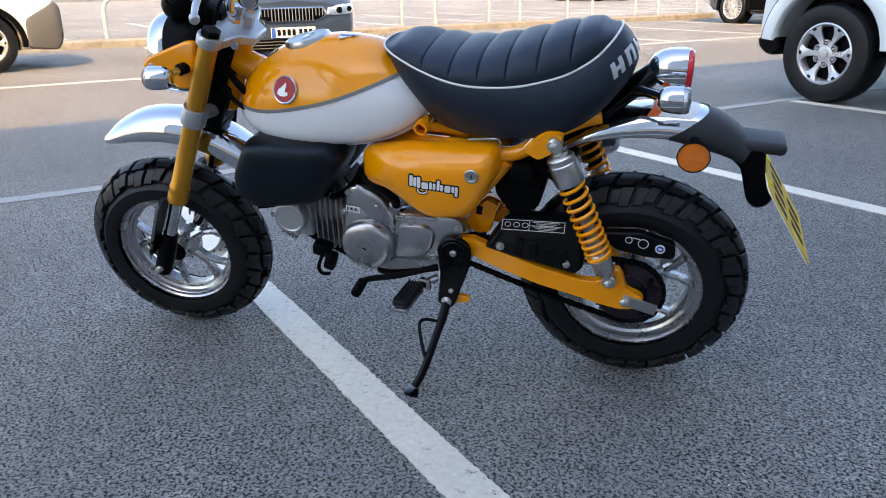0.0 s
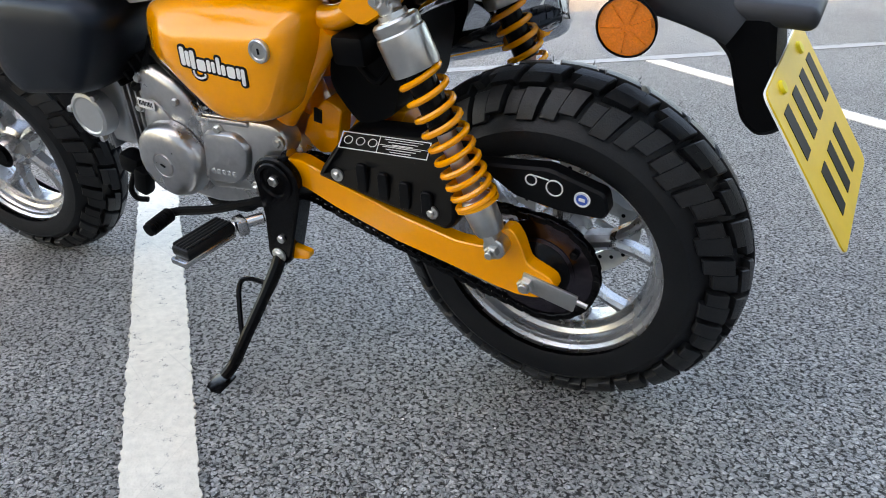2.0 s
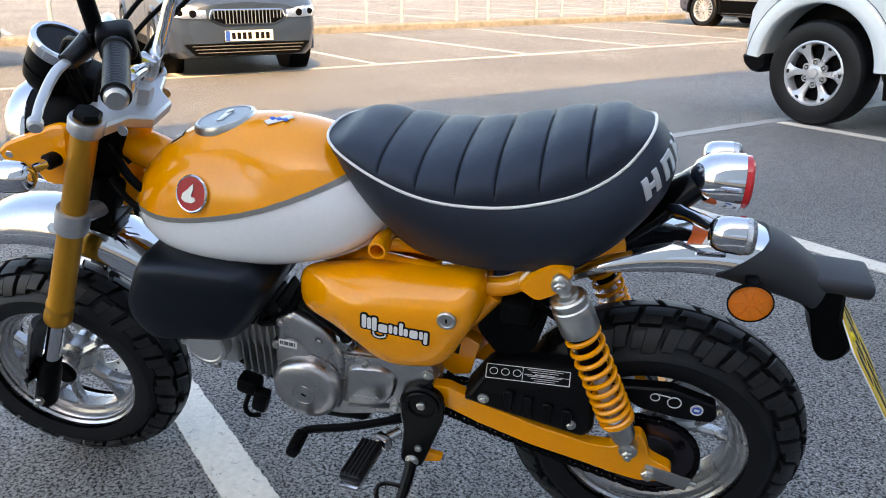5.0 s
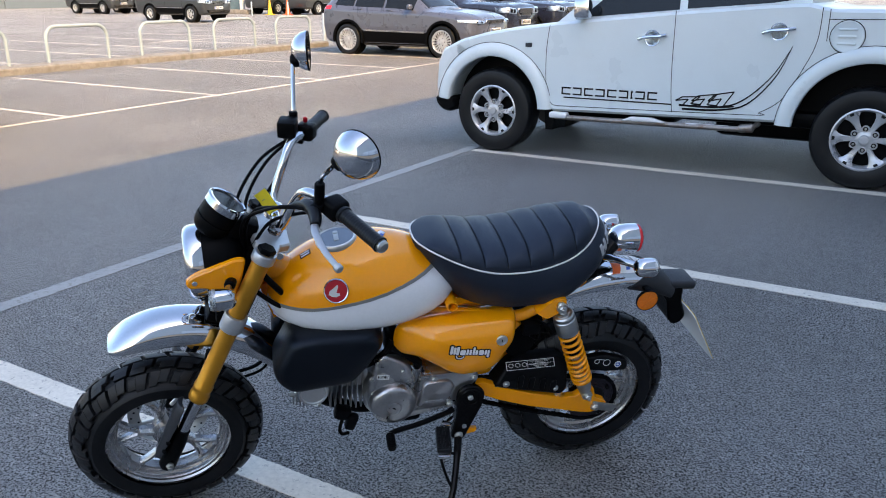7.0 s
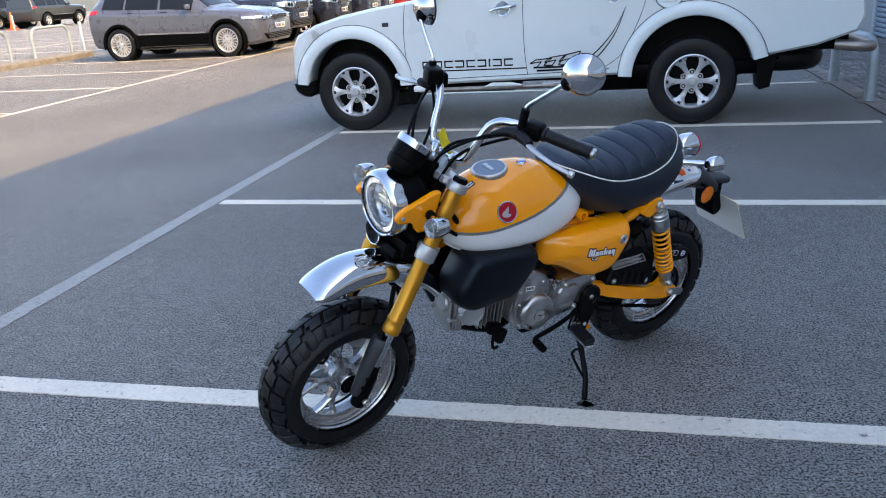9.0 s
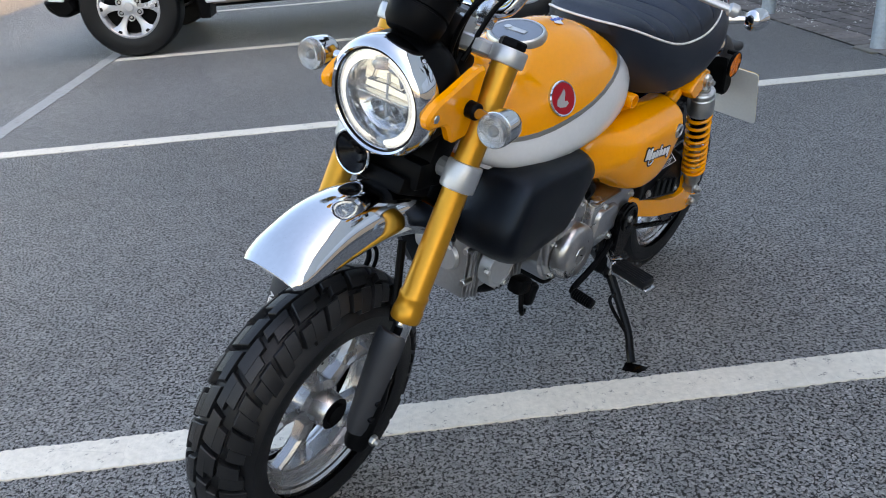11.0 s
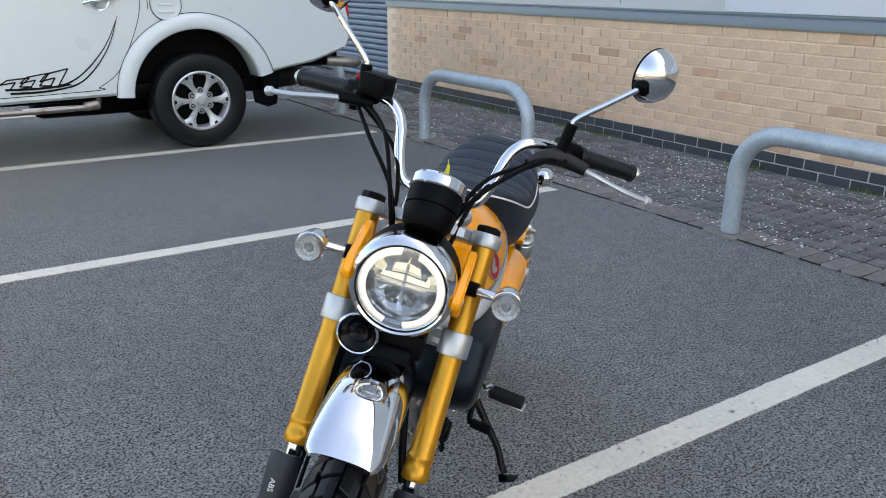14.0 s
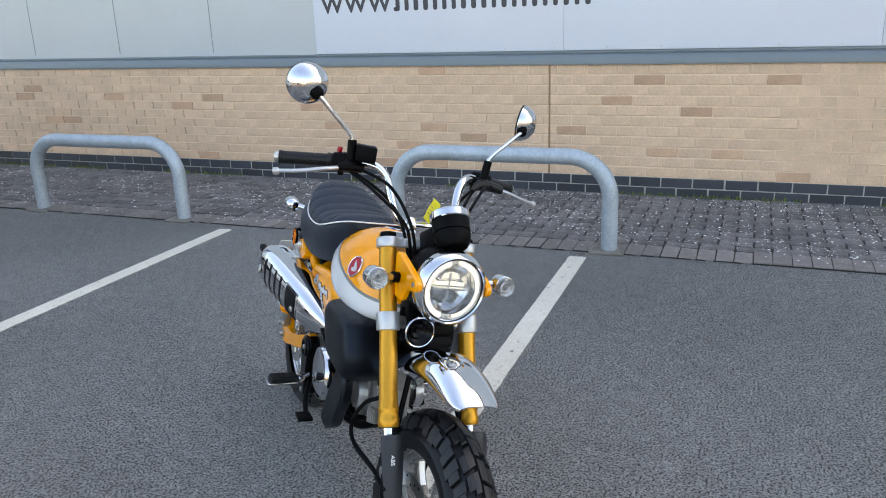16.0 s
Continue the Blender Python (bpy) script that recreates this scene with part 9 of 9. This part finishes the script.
for side in (-1, 1):
    a, b = Vector((-0.755, side * 0.232, 1.014)), Vector((-0.697, side * 0.352, 0.997))
    d = (b - a).normalized()
    fr = axis_frame(a, d)
    bm = B()
    prof = [(0.0, 0.0), (0.019, 0.0), (0.0195, 0.008), (0.0165, 0.010)]
    for k in range(15):
        prof += [(0.0168, 0.014 + 0.0075 * k), (0.0161, 0.0165 + 0.0075 * k), (0.0161, 0.019 + 0.0075 * k)]
    prof += [(0.018, 0.126), (0.018, 0.131), (0.0, 0.131)]
    lathe(bm, prof, fr, 24)
    grip = part("grip", bm, RUBBER, bar, "ribbed black rubber grip")
    bm = B()
    lathe(bm, [(0.012, 0.128), (0.0145, 0.132), (0.0145, 0.140), (0.011, 0.144), (0.0, 0.144)], fr, 24)
    part("bar_end", bm, STEEL, bar, "bright bar end weight")
    bm = B()
    rbox(bm, (0.048, 0.044, 0.050), fr @ at(0, 0, -0.026), 0.010, 3)
    rbox(bm, (0.018, 0.03, 0.016), fr @ at(0.016, -0.02, -0.026), 0.004)
    part("switch_block", bm, BLACK, bar, "black handlebar switch block")
    if side > 0:
        bm = B()
        rbox(bm, (0.012, 0.012, 0.014), at(-0.766, 0.218, 1.046), 0.003)
        part("kill_switch", bm, BADGE_RED, bar, "red kill switch")
        bm = B()
        rbox(bm, (0.046, 0.052, 0.042), at(-0.818, 0.168, 1.050, 0, 0, -18), 0.005)
        part("brake_reservoir", bm, BLACK, bar, "black brake fluid reservoir")
    bm = B()
    rbox(bm, (0.030, 0.050, 0.020), at(-0.800, side * 0.190, 1.018, 0, 0, side * 25), 0.006)
    tube(bm, spline([(-0.812, side * 0.17, 1.012), (-0.818, side * 0.20, 1.012), (-0.812, side * 0.235, 1.008)]), 0.012, 10)
    part("lever_mount", bm, BLACK, bar)
    bm = B()
    blade = spline([(-0.812, side * 0.225, 1.007), (-0.822, side * 0.27, 1.000), (-0.812, side * 0.33, 0.985), (-0.795, side * 0.378, 0.975)])
    loft(bm, [[p + Vector((math.cos(a_) * (0.0095 - 0.003 * k / len(blade)), 0, math.sin(a_) * 0.0052)) for a_ in (2 * math.pi * q / 12 for q in range(12))] for k, p in enumerate(blade)])
    rod(bm, (-0.797, side * 0.374, 0.976), (-0.790, side * 0.388, 0.972), 0.0095, 12, 0.003)
    part("lever", bm, SILVER, bar, "cast silver hand lever")
    if side < 0:
        bm = B()
        tube(bm, spline([(-0.850, -0.140, 0.996), (-0.828, -0.165, 1.008), (-0.815, -0.195, 1.012), (-0.814, -0.230, 1.008), (-0.818, -0.252, 1.004)], 5), [0.006, 0.007, 0.008, 0.009, 0.011, 0.013, 0.0145, 0.0155, 0.016, 0.0165, 0.0165, 0.016, 0.0155, 0.015, 0.0145, 0.014, 0.0135, 0.013, 0.0125, 0.012, 0.011], 12)
        part("cable_boot", bm, RUBBER, bar, "black rubber boot over the clutch cable")
    bm = B()
    rod(bm, (-0.800, side * 0.196, 1.02), (-0.798, side * 0.202, 1.078), 0.0115, 14, 0.002)
    mirror = part("mirror_mount", bm, BLACK, bar, "black mirror mount with round chrome mirror")
    bm = B()
    tube(bm, spline([(-0.798, side * 0.203, 1.07), (-0.796, side * 0.207, 1.088), (-0.788, side * 0.26, 1.135), (-0.780, side * 0.302, 1.172)]), 0.0055, 10)
    part("mirror_stem", bm, CHROME, mirror)
    mn = Vector((0.70, 0.71, 0.02) if side < 0 else (0.978, -0.208, 0.05)).normalized()
    MF = axis_frame((-0.742, side * 0.322, 1.194), mn)
    bm = B()
    lathe(bm, [(0.0, -0.040), (0.020, -0.037), (0.038, -0.026), (0.048, -0.010), (0.0515, 0.002), (0.050, 0.006)], MF, 44)
    part("mirror_shell", bm, CHROME, mirror, "round chrome mirror back")
    bm = B()
    lathe(bm, [(0.0505, 0.003), (0.0522, 0.006), (0.0500, 0.008), (0.0475, 0.007)], MF, 44)
    rbox(bm, (0.034, 0.034, 0.030), axis_frame((-0.772, side * 0.306, 1.176), mn) @ at(0, 0, 0, 0, 0, 45), 0.012, 3)
    part("mirror_edge", bm, BLACK, mirror)
    bm = B()
    lathe(bm, [(0.0, 0.0065), (0.049, 0.0065), (0.049, 0.004)], MF, 44)
    part("mirror_glass", bm, CHROME, mirror)
bm = B()
for pts in (
    [(-0.81, -0.18, 1.005), (-0.86, -0.13, 0.985), (-0.93, -0.075, 0.955), (-0.955, -0.04, 0.87), (-0.93, -0.03, 0.78)],
    [(-0.815, -0.20, 1.01), (-0.88, -0.15, 1.0), (-0.955, -0.07, 0.93), (-0.96, -0.03, 0.83), (-0.92, -0.03, 0.74)],
    [(-0.78, -0.19, 1.0), (-0.84, -0.11, 0.955), (-0.90, -0.07, 0.915), (-0.95, -0.05, 0.83)],
    [(-0.82, 0.18, 1.01), (-0.90, 0.12, 0.985), (-0.965, 0.075, 0.90), (-0.97, 0.05, 0.80), (-0.95, 0.04, 0.70)],
    [(-0.81, 0.20, 1.0), (-0.88, 0.15, 0.965), (-0.94, 0.08, 0.90), (-0.95, 0.05, 0.80)],
    [(-0.80, 0.19, 1.0), (-0.85, 0.11, 0.955), (-0.90, 0.075, 0.90), (-0.95, 0.06, 0.82)],
):
    bm = B()
    tube(bm, spline(pts, 8), 0.0042, 8)
    part("control_cable", bm, BLACK, bar, "black control cable")
for pts, r_ in (
    ([(-0.97, 0.06, 0.70), (-1.0, 0.085, 0.62), (-1.03, 0.095, 0.50), (-0.985, 0.12, 0.45), (-0.93, 0.12, 0.375), (-0.955, 0.12, 0.33), (-1.07, 0.11, 0.315), (-1.13, 0.10, 0.29)], 0.0055),
    ([(-0.975, 0.05, 0.70), (-1.005, 0.078, 0.62), (-1.02, 0.09, 0.50), (-0.97, 0.112, 0.44), (-0.915, 0.112, 0.37), (-0.945, 0.112, 0.315), (-1.06, 0.10, 0.30), (-1.12, 0.09, 0.28)], 0.0042),
    ([(-0.94, -0.04, 0.78), (-0.90, -0.075, 0.74), (-0.87, -0.07, 0.70), (-0.83, -0.05, 0.66)], 0.008),
    ([(-0.95, -0.05, 0.72), (-0.90, -0.085, 0.69), (-0.85, -0.07, 0.65)], 0.006),
):
    bm = B()
    tube(bm, spline(pts, 8), r_, 8)
    part("hose", bm, BLACK, BIKE, "black brake hose", m=STEER)
bm = B()
rbox(bm, (0.06, 0.12, 0.10), at(-0.985, 0.0, 0.675, 0, 25, 0), 0.012)
rbox(bm, (0.05, 0.10, 0.05), at(-1.02, -0.01, 0.655, 0, 10, 0), 0.01)
rbox(bm, (0.05, 0.09, 0.14), at(-0.95, 0.0, 0.77, 0, 25, 0), 0.01)
part("wiring_box", bm, BLACK, BIKE, "black wiring boxes behind the headlight", m=STEER)
bm = B()
rows = []
for k in range(9):
    u = k / 8
    base_ = Vector((-0.896, -0.006, 0.936)) + Vector((0.034, 0.004, -0.060)) * (u - 0.5) + Vector((0, 0, 0.002 * math.sin(7 * u)))
    rows.append([base_ + Vector((0.026, 0.008, 0.012)) * (j / 3 - 0.5) + Vector((0, -0.0015 * math.sin(9 * u + 2 * j), 0)) for j in range(4)])
loft(bm, [row + [p + Vector((0.0006, -0.0006, 0.0008)) for p in row[::-1]] for row in rows])
tag = part("paper_tag", bm, TAG, bar, "crumpled yellow paper tag on the ignition key", 60)
bm = B()
for k in range(3):
    a_, b_ = rows[3 + k][0].lerp(rows[3 + k][3], 0.2), rows[3 + k][0].lerp(rows[3 + k][3], 0.8)
    tube(bm, [a_ + Vector((0, 0, 0.0012)), b_ + Vector((0, 0, 0.0012))], 0.0008, 5)
tagged(part("tag_print", bm, GREY_STRIPE, tag), kind="stuff")
bm = B()
fender(bm, FRONT_AXLE, 107.5, 36, [(0, 0.352, 0.052, 0.014), (0.03, 0.358, 0.061, 0.022), (0.10, 0.372, 0.066, 0.040), (0.28, 0.394, 0.068, 0.060), (0.65, 0.408, 0.066, 0.060), (1, 0.402, 0.060, 0.045)], n=40)
ff = part("front_mudguard", bm, CHROME, BIKE, "short chrome front mudguard", smooth=60, m=STEER)
bm = B()
for side in (-1, 1):
    tube(bm, [fk(0.20, side * 0.092, 0.0), fk(0.26, side * 0.075, 0.0), fk(0.33, side * 0.06, 0.01)], 0.007, 8)
rbox(bm, (0.09, 0.09, 0.03), axis_frame(fk(0.415, 0, 0.0), RAKE), 0.008)
part("mudguard_stay", bm, BLACK, ff)
# front brake caliper on the right leg
bm = B()
rbox(bm, (0.10, 0.045, 0.06), Matrix.Translation(FRONT_AXLE + Vector((0.085, 0.072, 0.065))) @ pose(0, 0, 0, 0, 35, 0), 0.012)
part("brake_caliper", bm, SILVER, BIKE, "silver brake caliper", m=STEER)
bm = B()
rbox(bm, (0.10, 0.045, 0.055), at(0.06, 0.072, 0.335, 0, 30, 0), 0.012)
part("rear_caliper", bm, SILVER, BIKE, "silver rear brake caliper")

# ---- pieces of the wall and the paving ----
def brick_mesh(name, size, material, jag=0.0015, bev=0.003):
    bm = B()
    rbox(bm, size, None, bev, 1)
    for v in bm.verts:
        v.co += Vector((rnd.uniform(-jag, jag), rnd.uniform(-jag, jag), rnd.uniform(-jag, jag)))
    me = bpy.data.meshes.new(name)
    bm.to_mesh(me)
    bm.free()
    me.materials.append(material)
    return me


wall_ob = bpy.data.objects["wall_brick"]
BL, BH, CO = 0.225, 0.075, 0.038
full = [brick_mesh("brick", (CO, BL - 0.006, BH - 0.010), BRICK) for k in range(4)]
red = [brick_mesh("brick", (CO, BL - 0.006, BH - 0.010), BRICK_RED) for k in range(2)]
dark = [brick_mesh("plinth_brick", (CO, BL - 0.010, BH - 0.008), BRICK_DARK) for k in range(4)]
JOINT = -1.885
near_n = 0
rest, rest_red, rest_dark = B(), B(), B()
for row in range(13):
    z = 0.075 * row + 0.0375
    base = dark if row < 2 else full
    shift = (row % 2) * BL / 2
    k = 0
    a = A1 - 0.005
    y = A1 - BL / 2 + shift
    while y > A0:
        y -= BL
        if y + BL / 2 > A1 - 0.005:
            continue
        if row >= 2 and abs(y - JOINT) < BL / 2:
            lo, hi = y - BL / 2 + 0.005, y + BL / 2 - 0.005
            for p, q in ((lo, JOINT - 0.008), (JOINT + 0.008, hi)):
                if q - p > 0.02:
                    rbox(rest, (CO, q - p, BH - 0.010), at(WALL, (p + q) / 2, z), 0.003, 1)
            continue
        reddish = rnd.random() < 0.055 and row >= 2
        dx = rnd.uniform(-0.0015, 0.0015)
        if -3.6 < y < 1.4 and near_n < 300:
            me = rnd.choice(dark if row < 2 else red if reddish else full)
            ob = new("plinth_brick" if row < 2 else "brick", me)
            ob.parent = wall_ob
            ob.matrix_basis = at(WALL + dx, y, z)
            near_n += 1
        else:
            tgt = rest_dark if row < 2 else rest_red if reddish else rest
            got = bmesh.ops.create_cube(tgt, size=1.0, matrix=at(WALL + dx, y, z) @ Matrix.Diagonal((CO, BL - (0.010 if row < 2 else 0.006), BH - (0.008 if row < 2 else 0.010), 1)))
for nm, tgt, mt in (("brick_rest", rest, BRICK), ("orange_brick_rest", rest_red, BRICK_RED), ("plinth_rest", rest_dark, BRICK_DARK)):
    ob = part(nm, tgt, mt, wall_ob, "", 0)
    tagged(ob, kind="stuff")
bm = B()
rbox(bm, (0.02, 0.016, 0.83), at(WALL - 0.004, JOINT, 0.56), 0.003)
part("expansion_joint", bm, TIMBER, wall_ob, "dark vertical expansion joint")
bm = B()
rbox(bm, (0.012, A1 - A0, 0.150), at(WALL - 0.0085, (A0 + A1) / 2, 0.074), 0)
part("plinth_mortar", bm, MORTAR_GREY, wall_ob, "grey mossy plinth mortar", 0)

# block paving strip beside the wall
bm = B()
rbox(bm, (1.52, A1 + 6.0 - A0, 0.02), at(0.895, (A0 + A1 + 6.0) / 2, -0.002), 0)
pave = setting("pavement", bm, SAND, "dark weathered block paving strip with pale grit", SITE, 0)
pavers = [brick_mesh("paver", (0.092, 0.190, 0.05), PAVER, 0.002, 0.006) for k in range(5)]
edges = [brick_mesh("edge_paver", (0.194, 0.096, 0.05), PAVER_EDGE, 0.002, 0.006) for k in range(4)]
rest, rest_edge = B(), B()
n_near = 0
for row in range(15):
    x = 0.135 + (0.10 if row == 0 else 0.205 + 0.0505 + 0.101 * (row - 1))
    step = 0.10 if row == 0 else 0.20
    count = int((A1 + 6.0 - A0) / step)
    for k in range(count):
        y = A0 + (k + 0.5 + (row % 2) * 0.5) * step
        z = -0.012 + rnd.uniform(-0.002, 0.0025)
        if row == 0:
            if -3.4 < y < 1.6:
                ob = new("edge_paver", rnd.choice(edges))
                ob.parent, ob.matrix_basis = pave, at(x - 0.003, y, z, rnd.uniform(-1, 1), rnd.uniform(-1, 1), rnd.uniform(-1, 1))
            else:
                bmesh.ops.create_cube(rest_edge, size=1.0, matrix=at(x, y, z) @ Matrix.Diagonal((0.194, 0.095, 0.05, 1)))
            continue
        if -4.2 < y < 0.2 and n_near < 300 and row < 13:
            ob = new("paver", rnd.choice(pavers))
            ob.parent, ob.matrix_basis = pave, at(x, y, z, rnd.uniform(-1, 1), rnd.uniform(-0.8, 0.8), rnd.uniform(-1, 1))
            n_near += 1
        else:
            bmesh.ops.create_cube(rest, size=1.0, matrix=at(x, y, z, rnd.uniform(-1, 1), rnd.uniform(-0.8, 0.8), rnd.uniform(-1, 1)) @ Matrix.Diagonal((0.092, 0.190, 0.05, 1)))
tagged(part("paver_rest", rest, PAVER, pave, "", 0), kind="stuff")
tagged(part("edge_paver_rest", rest_edge, PAVER_EDGE, pave, "", 0), kind="stuff")

# pale grit and moss scattered over the paving and the asphalt
verts, faces = [], []
for k in range(31600):
    if k < 30000:
        x, y = rnd.uniform(0.22, 1.62), rnd.uniform(-6.0, 6.5)
        if noise.noise(Vector((x * 2.5, y * 1.2, 3.0))) < rnd.uniform(-0.30, 0.75) - 0.18 * x:
            continue
        z, s = 0.013, rnd.choice((0.002, 0.003, 0.003, 0.004, 0.005, 0.006, 0.009)) * rnd.uniform(0.7, 1.3)
    else:
        x, y, z, s = rnd.uniform(-6.0, 0.1), rnd.uniform(-6.0, 5.0), 0.001, rnd.uniform(0.0015, 0.0035)
    i, a = len(verts), rnd.uniform(0, 6.28)
    for q in range(4):
        r = s * rnd.uniform(0.6, 1.2)
        verts.append((x + r * math.cos(a + q * 1.571), y + r * math.sin(a + q * 1.571), z))
    verts.append((x, y, z + s * 0.5))
    faces += [(i + q, i + (q + 1) % 4, i + 4) for q in range(4)]
me = bpy.data.meshes.new("grit")
me.from_pydata(verts, [], faces)
me.materials.append(SHELL)
grit = new("grit", me)
grit.matrix_basis = SITE
tagged(grit, "pale scattered stone grit on paving and asphalt", "grit", kind="stuff")
verts, faces = [], []
for k in range(2600):
    y = rnd.uniform(-6.5, 4.5)
    if noise.noise(Vector((y * 2.1, 0.3, 8.0))) < -0.02:
        continue
    x, h = WALL - 0.022 - abs(rnd.gauss(0, 0.016)), rnd.uniform(0.008, 0.045)
    i, a, w = len(verts), rnd.uniform(0, 6.28), rnd.uniform(0.003, 0.006)
    lx, ly = rnd.uniform(-0.012, 0.006), rnd.uniform(-0.012, 0.012)
    verts += [(x - w * math.cos(a), y - w * math.sin(a), 0.008), (x + w * math.cos(a), y + w * math.sin(a), 0.008), (x + lx, y + ly, 0.008 + h)]
    faces.append((i, i + 1, i + 2))
me = bpy.data.meshes.new("weeds")
me.from_pydata(verts, [], faces)
me.materials.append(MOSS)
weeds = new("weeds", me)
weeds.matrix_basis = SITE
tagged(weeds, "small green weeds and moss along the wall foot", "weeds", kind="stuff")
